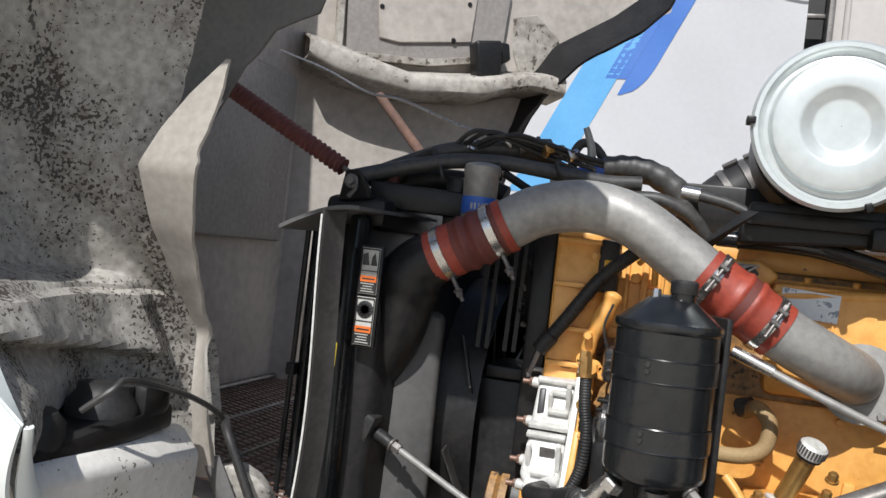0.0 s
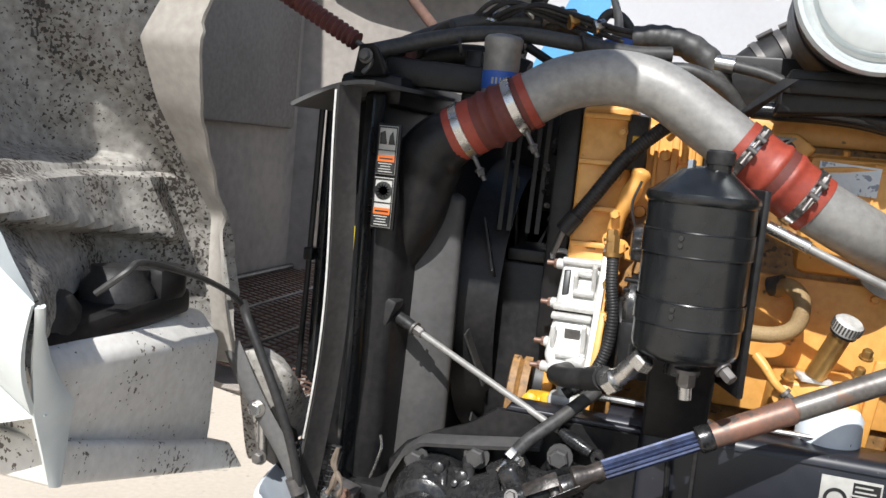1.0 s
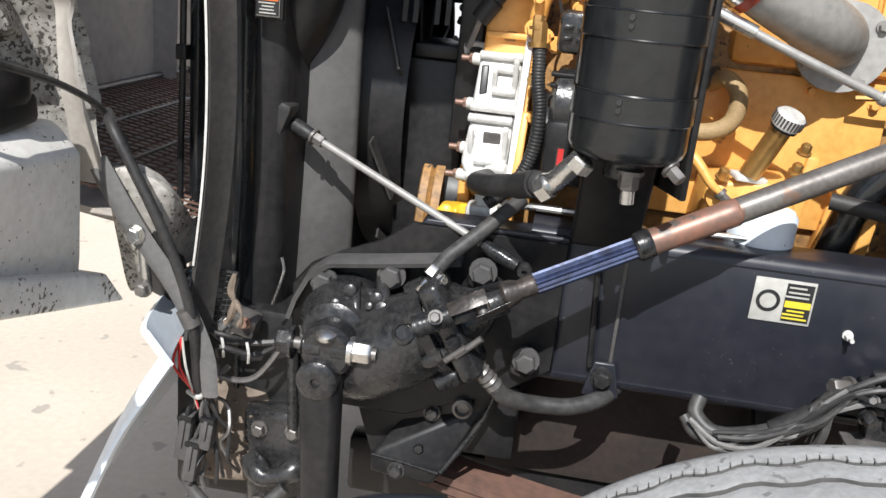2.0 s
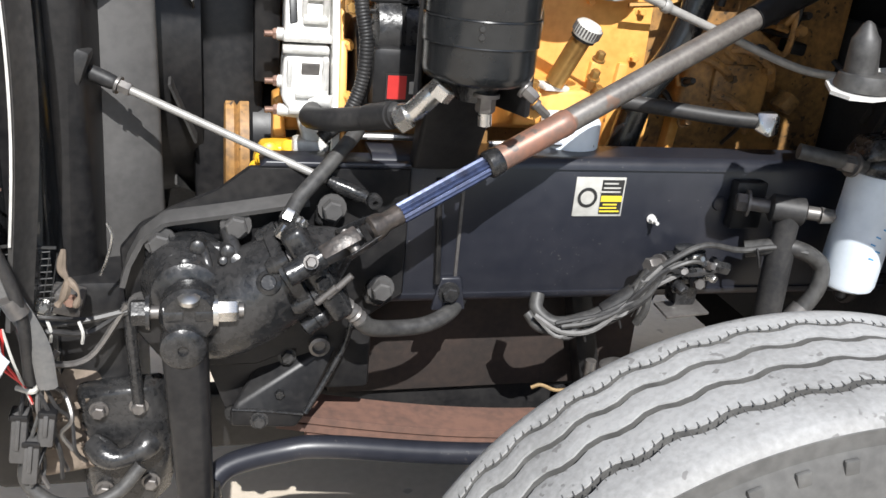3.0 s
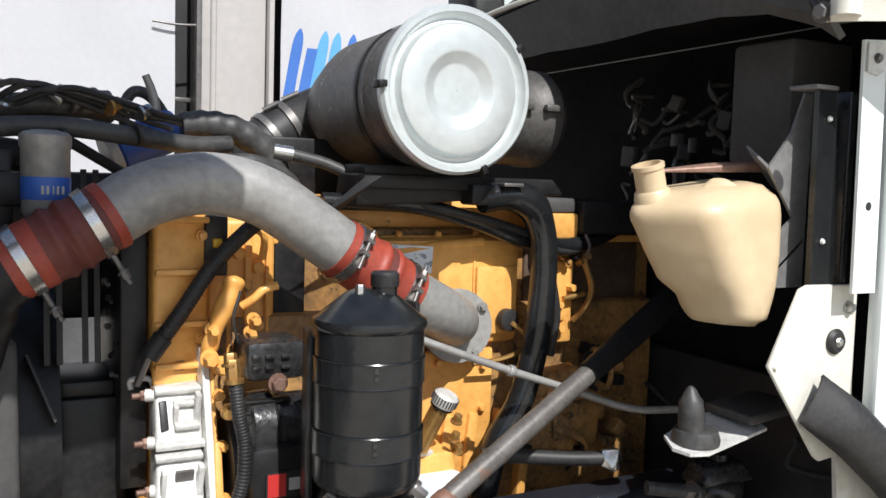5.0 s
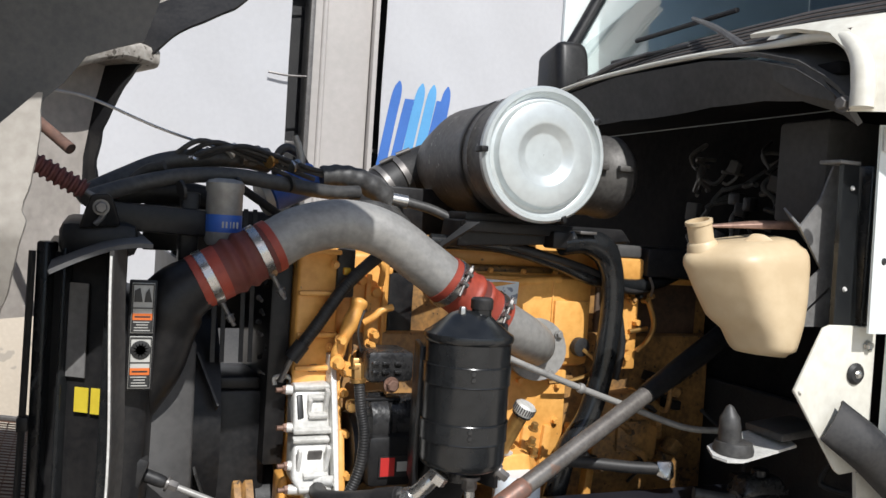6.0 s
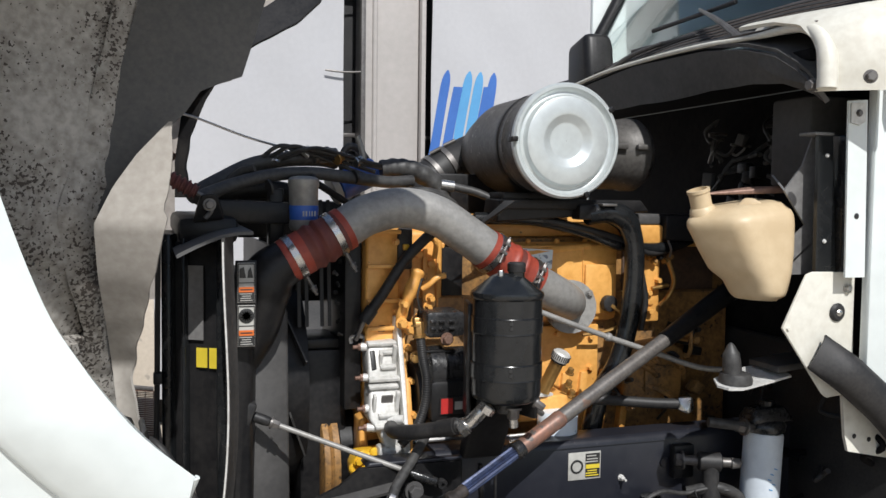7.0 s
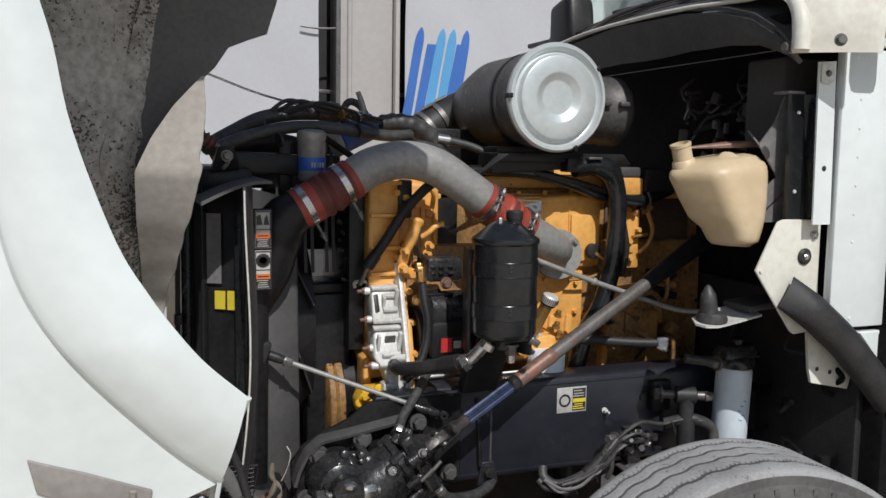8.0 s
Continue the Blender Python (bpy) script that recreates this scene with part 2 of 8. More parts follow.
def tube(pts, r, n=12, steps=6, bm=None, caps=True, ridge=0.0, pitch=0.01):
    """A round bar along points; r is a radius or a function of 0..1; ridge makes it corrugated."""
    own = bmesh.new()
    line = curve_points(pts, steps)
    if ridge:
        length = sum((b - a).length for a, b in zip(line, line[1:]))
        line = curve_points(pts, max(steps, int(4 * length / pitch / max(1, len(pts) - 1))))
    rings = []
    frames = frames_along(line)
    for i, (p, (t, a, b)) in enumerate(zip(line, frames)):
        u = i / (len(line) - 1)
        rad = r(u) if callable(r) else r
        if ridge:
            rad += ridge * (1 if (i // 2) % 2 else -1)
        rings.append([own.verts.new(p + rad * (a * math.cos(6.28319 * k / n) + b * math.sin(6.28319 * k / n))) for k in range(n)])
    for x, y in zip(rings, rings[1:]):
        for k in range(n):
            own.faces.new((x[k], x[(k + 1) % n], y[(k + 1) % n], y[k]))
    if caps:
        own.faces.new(rings[0][::-1])
        own.faces.new(rings[-1])
    return merge(bm, own)


def lathe(base, axis, profile, n=32, bm=None, closed=True):
    """A turned body: profile rows of (radius, height along the axis)."""
    own = bmesh.new()
    axis = Vector(axis).normalized()
    a = axis.orthogonal().normalized()
    b = axis.cross(a)
    base = Vector(base)
    rings = []
    for r, h in profile:
        rings.append([own.verts.new(base + axis * h + max(r, 1e-4) * (a * math.cos(6.28319 * k / n) + b * math.sin(6.28319 * k / n))) for k in range(n)])
    for x, y in zip(rings, rings[1:]):
        for k in range(n):
            own.faces.new((x[k], x[(k + 1) % n], y[(k + 1) % n], y[k]))
    if closed:
        own.faces.new(rings[0][::-1])
        own.faces.new(rings[-1])
    return merge(bm, own)


def bar(a, b, r, n=12, bm=None, r2=None):
    a, b = Vector(a), Vector(b)
    return lathe(a, b - a, [(r, 0), (r if r2 is None else r2, (b - a).length)], n, bm)


def nut(at, axis, r=0.011, h=0.012, bm=None, washer=True, shank=0.0):
    """A hexagon head on a washer."""
    axis = Vector(axis).normalized()
    rows = [(1.35 * r, 0), (1.35 * r, 0.25 * h)] if washer else []
    bm = lathe(at, axis, rows, 14, bm) if rows else bm
    bm = lathe(Vector(at) + axis * 0.25 * h, axis, [(r, 0), (r, 0.85 * h), (0.82 * r, h)], 6, bm)
    if shank:
        bm = lathe(Vector(at) + axis * h, axis, [(0.55 * r, 0), (0.55 * r, shank)], 10, bm)
    return bm


def slab(outline, thick, bm=None, bevel=0.0):
    """A plate: a flat outline of 3D points, thickened by the vector thick."""
    own = bmesh.new()
    thick = Vector(thick)
    low = [own.verts.new(Vector(p)) for p in outline]
    high = [own.verts.new(Vector(p) + thick) for p in outline]
    own.faces.new(low[::-1])
    own.faces.new(high)
    for i in range(len(low)):
        j = (i + 1) % len(low)
        own.faces.new((low[i], low[j], high[j], high[i]))
    if bevel:
        bmesh.ops.bevel(own, geom=own.edges[:], offset=bevel, segments=1, affect="EDGES", clamp_overlap=True)
    return merge(bm, own)


def sheet(fn, nu, nv, thick=0.004, bm=None):
    """A bent sheet: fn(u, v) gives the point; thickened along its normals."""
    own = bmesh.new()
    grid = [[Vector(fn(i / nu, j / nv)) for j in range(nv + 1)] for i in range(nu + 1)]
    top, low = [], []
    for i in range(nu + 1):
        t_row, l_row = [], []
        for j in range(nv + 1):
            du = grid[min(i + 1, nu)][j] - grid[max(i - 1, 0)][j]
            dv = grid[i][min(j + 1, nv)] - grid[i][max(j - 1, 0)]
            nrm = du.cross(dv).normalized() * thick * 0.5
            t_row.append(own.verts.new(grid[i][j] + nrm))
            l_row.append(own.verts.new(grid[i][j] - nrm))
        top.append(t_row)
        low.append(l_row)
    for i in range(nu):
        for j in range(nv):
            own.faces.new((top[i][j], top[i + 1][j], top[i + 1][j + 1], top[i][j + 1]))
            own.faces.new((low[i][j], low[i][j + 1], low[i + 1][j + 1], low[i + 1][j]))
    for j in range(nv):
        own.faces.new((top[0][j], top[0][j + 1], low[0][j + 1], low[0][j]))
        own.faces.new((top[nu][j], low[nu][j], low[nu][j + 1], top[nu][j + 1]))
    for i in range(nu):
        own.faces.new((top[i][0], low[i][0], low[i + 1][0], top[i + 1][0]))
        own.faces.new((top[i][nv], top[i + 1][nv], low[i + 1][nv], low[i][nv]))
    return merge(bm, own)


def pick(rows, u):
    """A value between rows of (u, value...), straight from one to the next."""
    for a, b in zip(rows, rows[1:]):
        if u <= b[0]:
            k = (u - a[0]) / max(1e-9, b[0] - a[0])
            return [x + (y - x) * k for x, y in zip(a[1:], b[1:])]
    return list(rows[-1][1:])


def hull(points, bevel=0.01, seg=3, bm=None):
    own = bmesh.new()
    for p in points:
        own.verts.new(p)
    bmesh.ops.convex_hull(own, input=own.verts[:])
    bmesh.ops.dissolve_limit(own, angle_limit=radians(4), verts=own.verts[:], edges=own.edges[:])
    if bevel:
        bmesh.ops.bevel(own, geom=own.edges[:], offset=bevel, segments=seg, profile=0.5, affect="EDGES", clamp_overlap=True)
    return merge(bm, own)


# ---- the yard: ground and the wall behind ----
def build_yard():
    ground = single("ground", box((0, 0, -0.05), (160, 160, 0.1)), CONCRETE, "pale sunlit concrete yard", "ground", kind="structure")
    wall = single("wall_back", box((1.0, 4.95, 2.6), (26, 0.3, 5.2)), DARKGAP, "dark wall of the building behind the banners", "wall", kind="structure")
    post = thing("post", (0.70, 4.55, 0), "pale painted steel post between two banners", "post", kind="structure")
    part("face", box((0.70, 4.58, 2.6), (0.44, 0.16, 5.2), 0.012), COLUMN, post)
    part("flange", box((0.455, 4.54, 2.6), (0.035, 0.2, 5.2), 0.004), DULL, post, "grey edge flange")
    part("flange", box((0.945, 4.54, 2.6), (0.035, 0.2, 5.2), 0.004), COLUMN, post)
    part("rib", tube([(0.56, 4.5, 0), (0.56, 4.5, 5.2)], 0.022, 10), COLUMN, post)
    for x0, x1 in ((0.28, 0.46), (0.94, 1.10)):
        for z in (1.0, 2.26, 3.5):
            part("cross_bar", box(((x0 + x1) / 2, 4.66, z), (x1 - x0, 0.04, 0.03), 0.003), DULL, post, "thin grey cross bar")

    single("low_wall", box((-3.2, 4.33, 0.505), (4.2, 0.12, 1.03), 0.008), CONCRETE, "low cream concrete wall below the banner", "wall", kind="structure")

    def wave(x, z):
        return 4.50 + 0.018 * math.sin(2.1 * x + 0.8 * z) + 0.010 * math.sin(5.3 * x - 1.7 * z) + 0.006 * math.sin(9.1 * x + 6.3 * z)

    def cloth(x0, x1):
        def fn(u, v):
            x, z = x0 + (x1 - x0) * u, 0.25 + 4.7 * v
            return (x, wave(x, z), z)
        return sheet(fn, 90, 50, 0.006)
    left = thing("banner", (-4, 4.5, 0), "white cloth banner with blue printed bars, tied to a post", "banner", "banners")
    part("cloth", cloth(-9.0, 0.31), BANNER, left)
    right = thing("banner", (5, 4.5, 0), "white cloth banner with blue upright bars, tied to a post", "banner", "banners")
    part("cloth", cloth(1.025, 10.0), BANNER, right)

    def board(x, z0, z1, lean, w, mat, parent, top=False, foot=False):
        """A bar printed on the cloth, with a rounded top or a foot cut round on one side."""
        def fn(u, v):
            g = math.sqrt(max(0.02, 1 - ((v - 0.86) / 0.14) ** 2)) if top and v > 0.86 else 1.0
            h = 1 - math.sqrt(max(0.0, 1 - ((0.22 - v) / 0.22) ** 2)) if foot and v < 0.22 else 0.0
            px, z = x + lean * (v - 1) + w * g * (u - 0.5) - w * h * 0.85 * u, z0 + (z1 - z0) * v
            return (px, wave(px, z) - 0.006, z)
        part("printed_bar", sheet(fn, 3, 30, 0.002), mat, parent)
    for x, high, mat, round_top in ((1.165, 2.80, DARKBLUE, True), (1.255, 2.67, DARKBLUE, False), (1.350, 2.80, LIGHTBLUE, True), (1.445, 2.80, LIGHTBLUE, True), (1.510, 2.68, DARKBLUE, False), (1.565, 2.80, DARKBLUE, True)):
        board(x, 1.75, high, 0.18, 0.078, mat, right, round_top)
    for x, z0, z1, mat, foot in ((-0.93, 2.1, 3.40, LIGHTBLUE, False), (-0.76, 2.1, 3.45, LIGHTBLUE, False), (-0.625, 2.965, 3.60, DARKBLUE, False), (-0.405, 2.85, 3.75, DARKBLUE, True)):
        board(x, z0, z1, 0.46 * (z1 - z0), 0.150, mat, left, False, foot)
    for z in (2.74, 3.6):
        part("tie", tube([(0.16, 4.47, z), (0.30, 4.46, z - 0.01), (0.44, 4.47, z)], 0.008, 8), DULL, left, "grey cord tie")


build_yard()


# ---- the tilted hood ----
ARCH = [(0.0, -1.39, 2.12), (0.13, -1.405, 2.05), (0.27, -1.37, 1.91), (0.40, -1.345, 1.775), (0.55, -1.283, 1.592), (0.68, -1.231, 1.498), (0.78, -1.187, 1.434), (0.88, -1.141, 1.377), (1.0, -1.070, 1.309)]
CREASE = [(0.0, -1.50, 2.20), (0.13, -1.495, 2.08), (0.27, -1.485, 1.92), (0.40, -1.468, 1.74), (0.55, -1.441, 1.575), (0.66, -1.400, 1.470), (0.76, -1.333, 1.374), (0.85, -1.247, 1.274), (0.93, -1.178, 1.200), (1.0, -1.110, 1.138)]
KNEE = [(0.0, -1.20, -0.05, 1.10), (0.10, -1.205, -0.06, 1.22), (0.22, -1.213, -0.09, 1.35), (0.32, -1.22, -0.165, 1.47), (0.42, -1.24, -0.25, 1.57), (0.52, -1.257, -0.31, 1.72), (0.65, -1.21, -0.285, 1.88), (0.8, -1.16, -0.27, 2.10), (1.0, -1.03, -0.25, 2.60)]


def glide(rows, u):
    """A smooth curve through rows of (u, x, z)."""
    k = max(0, min(len(rows) - 2, sum(1 for r in rows if r[0] <= u) - 1))
    p0, p1, p2, p3 = rows[max(k - 1, 0)], rows[k], rows[k + 1], rows[min(k + 2, len(rows) - 1)]
    w = p2[0] - p1[0]
    f = (u - p1[0]) / w
    out = []
    for i in (1, 2):
        m1 = (p2[i] - p0[i]) / max(p2[0] - p0[0], 1e-6) * w
        m2 = (p3[i] - p1[i]) / max(p3[0] - p1[0], 1e-6) * w
        out.append((2 * f ** 3 - 3 * f ** 2 + 1) * p1[i] + (f ** 3 - 2 * f ** 2 + f) * m1 + (3 * f ** 2 - 2 * f ** 3) * p2[i] + (f ** 3 - f ** 2) * m2)
    return out


def rim_x(z):
    rows = sorted((r[2], r[1]) for r in ARCH)
    return pick(rows, min(max(z, rows[0][0]), rows[-1][0]))[0]


def curl(z):
    """The side turns in towards the lamp below the arch."""
    return 0.085 * min(max((1.42 - z) / 0.29, 0), 1.15) ** 1.3


def build_hood():
    hood = thing("hood", (-1.6, 0.4, 0.75), "white truck hood tilted forward, stained and peeling inside", "truck hood")

    # outer skin: the flared band round the arch, and the side below and ahead of it
    def flare(u, v):
        a, c = glide(ARCH, v), glide(CREASE, v)
        u = 0.95 * u / 0.75 if u < 0.75 else 0.95 + 0.05 * (u - 0.75) / 0.25
        z = a[1] + (c[1] - a[1]) * u
        turn = 0.5 - 0.5 * math.cos(3.14159 * min(1, max(0, (u - 0.95) / 0.05)))
        return (a[0] + (c[0] - a[0]) * u, -0.815 - 0.018 * math.sin(3.14 * u) + 0.011 * turn + curl(z), z)
    part("arch_flare", sheet(flare, 16, 80, 0.008), WHITE, hood, "smooth white wheel arch flare")

    def lip(u, v):
        a = glide(ARCH, v)
        return (a[0] - 0.012 * u, -0.815 + 0.055 * u * min(1, 6 * (1.03 - v)) + curl(a[1]), a[1] + 0.004 * u)
    part("arch_lip", sheet(lip, 2, 40, 0.006), WHITE, hood)

    def skin(u, v):
        c = glide(CREASE, v)
        x = c[0] + 0.008 + (-1.72 - c[0]) * u
        z = c[1] + (0.95 - c[1]) * max(0, v - 0.55) / 0.45 * u * 0.9
        return (x, -0.801 + 0.12 * u * u + curl(c[1]) * (1 - u) ** 2, z)
    part("side_skin", sheet(skin, 24, 80, 0.008), WHITE, hood)

    # return flange below the arch corner, turned in towards the lamp
    outer = [(0, -1.070, -0.786, 1.306), (0.25, -1.094, -0.762, 1.225), (0.55, -1.112, -0.735, 1.138), (1, -1.124, -0.685, 1.018)]
    inside = [(0, -1.068, -0.778, 1.308), (0.15, -1.086, -0.755, 1.267), (0.30, -1.095, -0.730, 1.221), (0.44, -1.102, -0.700, 1.180), (0.55, -1.106, -0.665, 1.145), (0.68, -1.116, -0.660, 1.107), (1, -1.127, -0.660, 1.009)]

    def flange_turn(u, v):
        a, b = Vector(pick(outer, v)), Vector(pick(inside, v))
        p = a + (b - a) * u
        return (p.x + 0.006 * math.sin(3.14 * u), p.y, p.z)
    part("corner_flange", sheet(flange_turn, 6, 40, 0.008), WHITE, hood)
    lamp = part("marker_recess", hull([(x, y + k, z) for x, y, z in ((-1.425, -0.786, 1.234), (-1.338, -0.780, 1.200), (-1.229, -0.761, 1.148), (-1.238, -0.755, 1.085), (-1.320, -0.767, 1.120), (-1.413, -0.776, 1.172)) for k in (0, 0.03)], 0.004), PAD, hood, "dull rectangular lamp recess")
    part("lamp_bracket", bar((-1.266, -0.772, 1.095), (-1.262, -0.778, 1.158), 0.006), STEEL, lamp)
    # rear lobe of the fender, now the highest piece
    edge = [(-1.395, 2.08), (-1.31, 2.10), (-1.26, 2.135), (-1.256, 2.17), (-1.242, 2.215), (-1.221, 2.262), (-1.185, 2.319), (-1.154, 2.36), (-1.05, 2.375), (-0.86, 2.38), (-0.66, 2.41), (-0.57, 2.456), (-0.48, 2.52), (-0.47, 2.61), (-0.54, 2.70), (-0.58, 3.2), (-1.72, 3.2), (-1.72, 2.08)]
    part("rear_lobe", slab([(x, -0.79, z) for x, z in edge], (0, 0.04, 0)), WHITE, hood)

    # wheel housing: peeling fibreglass
    def fold(z):
        return pick([(1.44, -0.07), (1.455, -0.093), (1.564, -0.256), (1.653, -0.386), (1.732, -0.415), (1.826, -0.408), (1.978, -0.451), (2.6, -0.55)], z)[0]

    def liner(u, v):
        kx, ky, z = pick(KNEE, v)
        x0 = rim_x(max(z, 1.29)) - 0.03 if z > 1.25 else -1.14
        y0 = -0.775 + curl(z)
        y = y0 + (ky - y0) * u
        deep = 0.17 * math.sin(1.5708 * min(1, u / 0.72)) if u < 0.72 else 0.17 * (1 - (u - 0.72) / 0.28) ** 0.8
        x = x0 + (kx - x0) * u - deep
        low = 1.391 - 0.148 * (y + 0.65)
        band = 0.5 * (math.tanh((z - low) / 0.005) - math.tanh((z - 1.478) / 0.008))
        x += 0.075 * band * min(1, 4 * u, max(0, 10 * (0.90 - u))) + 0.018 * noise.noise(Vector((3 * y, 4 * z, 1))) + 0.004 * noise.noise(Vector((16 * y, 16 * z, 4)))
        if z > 1.45:
            d = y - fold(z)
            x += 0.022 * math.tanh(d / 0.012) - 0.014 * math.exp(-(d / 0.012) ** 2)
        return (x, y, z)
    part("wheel_housing", sheet(liner, 90, 130, 0.008), LINER, hood, "mottled grey fibreglass with peeling dark coating")
    rng = random.Random(5)
    dirt = None
    for k in range(170):
        v = 0.33 + 0.42 * rng.random()
        kx, ky, z = pick(KNEE, v)
        u = (fold(z) + 0.785 + 0.018 * (rng.random() - 0.6)) / (ky + 0.785)
        if z < 1.46 or u > 0.99:
            continue
        c = Vector(liner(min(u, 1), v)) + Vector((0.008, 0, 0))
        s = 0.005 + 0.009 * rng.random()
        dirt = hull([c + Vector((0.5 * s * (rng.random() - 0.5), s * (rng.random() - 0.5), 1.8 * s * (rng.random() - 0.5))) for _ in range(8)], 0, bm=dirt)
    tagged(part("peeling_dirt", dirt, GROOVE, hood, "dark peeling flakes along the fold"), kind="stuff")

    def seam(u, v):
        kx, ky, z = pick(KNEE, 0.08 + 0.92 * v)
        wave = 0.006 * noise.noise(Vector((0, 3, 30 * z)))
        return (kx + 0.012 - 0.06 * u + wave, ky - 0.002 - 0.035 * u - 0.012 * math.sin(3.1 * u), z)
    part("housing_flange", sheet(seam, 5, 60, 0.012), LINER, hood)

    # lamp pod at the bottom of the housing
    pod_pts = [(-1.16, -0.665, 1.212), (-1.19, -0.20, 1.198), (-1.136, -0.66, 1.185), (-1.138, -0.21, 1.148), (-1.36, -0.18, 1.18), (-1.36, -0.60, 1.20), (-1.165, -0.66, 1.05), (-1.175, -0.165, 0.905), (-1.36, -0.155, 0.90), (-1.36, -0.6, 1.04)]
    part("lamp_pod", hull(pod_pts, 0.022), POD, hood, "chipped white lamp pod")
    lip_pts = [(-0.655, 1.072), (-0.14, 0.914), (-0.66, 1.002), (-0.075, 0.837)]
    part("pod_lip", hull([(-1.140, y, z) for y, z in lip_pts] + [(-1.28, y, z) for y, z in lip_pts], 0.008), POD, hood)
    ear = [(-1.154, 1.10), (-1.10, 1.112), (-1.055, 1.093), (-1.026, 1.059), (-1.033, 0.966), (-1.077, 0.875), (-1.132, 0.851)]
    part("pod_ear", hull([(x, -0.125 + 1.2 * max(0, 1.08 - z), z) for x, z in ear] + [(x - 0.02, -0.05, z - 0.01) for x, z in ear], 0.012), LINER, hood)
    part("ear_bolt", nut((-1.055, -0.12, 1.03), (0.4, -1, -0.2), 0.008, 0.008), DULL, hood)
    tray = part("lamp_tray", box((-1.25, -0.47, 1.215), (0.16, 0.40, 0.05), 0.012, (4, 0, 0)), BLACK, hood, "black plastic lamp tray")
    part("lamp_back", lathe((-1.24, -0.60, 1.22), (0, 0, 1), [(0.07, 0), (0.07, 0.035), (0.055, 0.055), (0.02, 0.06)], 24), RUBBER, tray)
    part("lamp_back", lathe((-1.24, -0.40, 1.22), (0, 0.1, 1), [(0.065, 0), (0.065, 0.04), (0.05, 0.06), (0.05, 0.075), (0.02, 0.08)], 24), RUBBER, tray)
    part("lamp_cap", box((-1.20, -0.33, 1.265), (0.07, 0.09, 0.07), 0.02), BLACK, tray)
    part("lead", tube([(-1.19, -0.52, 1.27), (-1.15, -0.499, 1.308), (-1.15, -0.46, 1.321), (-1.15, -0.361, 1.298), (-1.15, -0.25, 1.264), (-1.145, -0.158, 1.222), (-1.135, -0.115, 1.18), (-1.12, -0.10, 1.14)], 0.006, 8), HOSE, hood, "grey wiring lead")

    # inner side walls, left and right, and the splash flap
    edge = [(-1.085, 1.905), (-1.06, 1.93), (-1.03, 1.975), (-0.985, 1.995), (-0.945, 2.01), (-0.92, 2.09), (-0.86, 2.3), (-0.78, 2.43), (-0.56, 2.52), (-0.38, 2.56), (-0.40, 2.9), (-1.3, 2.9), (-1.04, 2.6), (-1.165, 2.10), (-1.22, 1.88), (-1.27, 1.72), (-1.20, 1.66), (-1.14, 1.80)]
    part("splash_shield", slab([(x, -0.305, z) for x, z in edge], (0, 0.008, 0)), SHIELD, hood, "torn dull black splash shield")
    left_edge = [(0, -1.185), (0.15, -1.195), (0.36, -1.213), (0.5, -1.222), (0.62, -1.232), (0.75, -1.236), (0.84, -1.20), (0.92, -1.155), (1, -1.095)]
    right_edge = [(0, -1.135), (0.15, -1.150), (0.34, -1.172), (0.40, -1.162), (0.5, -1.147), (0.62, -1.124), (0.75, -1.103), (0.775, -1.099), (0.785, -1.107), (0.84, -1.095), (0.91, -1.088), (1, -1.088)]

    def flap(u, v):
        z = 1.08 + 0.825 * v
        a, b = pick(left_edge, v)[0], pick(right_edge, v)[0] + 0.005 * noise.noise(Vector((0, 7, 22 * z)))
        y = pick([(0, -0.13), (0.2, -0.15), (0.36, -0.14), (0.5, -0.24), (0.62, -0.31), (0.75, -0.36), (1, -0.345)], v)[0]
        return (a + (b - a) * u, y - 0.012 + 0.006 * math.sin(14 * z) - 0.03 * u * u * math.sin(3.14 * v), z)
    part("splash_flap", sheet(flap, 8, 60, 0.006), CANVAS, hood, "pale grey canvas splash flap", 60)
    strap = tube([(-1.155, -0.145, 1.12), (-1.085, -0.155, 1.01), (-1.005, -0.15, 0.90), (-0.955, -0.14, 0.79), (-0.945, -0.13, 0.70)], lambda u: 0.022 - 0.006 * u, 8)
    bmesh.ops.scale(strap, vec=(1, 0.35, 1), verts=strap.verts, space=Matrix.Translation((1.12, 0.14, 0)))
    part("flap_tail", strap, SHIELD, hood)

    # the inside of the hood's top, now upright, and the far side
    part("top_panel", box((-1.70, 0.62, 1.95), (0.06, 2.05, 1.9), 0.01), PANEL, hood, "dusty grey-brown inner panel")
    part("pad", box((-1.655, 0.55, 1.86), (0.04, 0.95, 0.58), 0.015), PAD, hood, "flat grey insulation pad")

    def inner(x, z, out=0.0):
        """A point on the slanting far inner wall, stood off towards the engine by out."""
        return Vector((x + 0.605 * out, 1.08 + 0.76 * (x + 1.70) - 0.796 * out, z))
    far = [(-1.70, 1.0), (-1.615, 1.0), (-1.61, 1.325), (-1.03, 1.335), (-1.03, 1.9), (-1.0, 2.11), (-0.95, 2.26), (-0.84, 2.50), (-0.62, 2.60), (-0.45, 2.72), (-0.42, 2.95), (-1.70, 2.95)]
    part("far_side", slab([inner(x, z) for x, z in far], (-0.012, 0.016, 0)), PANEL, hood)
    outer_edge = [(0, -0.985, 1.75), (0.16, -0.975, 1.99), (0.30, -0.925, 2.12), (0.42, -0.865, 2.235), (0.56, -0.735, 2.375), (0.72, -0.52, 2.505), (0.85, -0.425, 2.60), (1, -0.375, 2.75)]
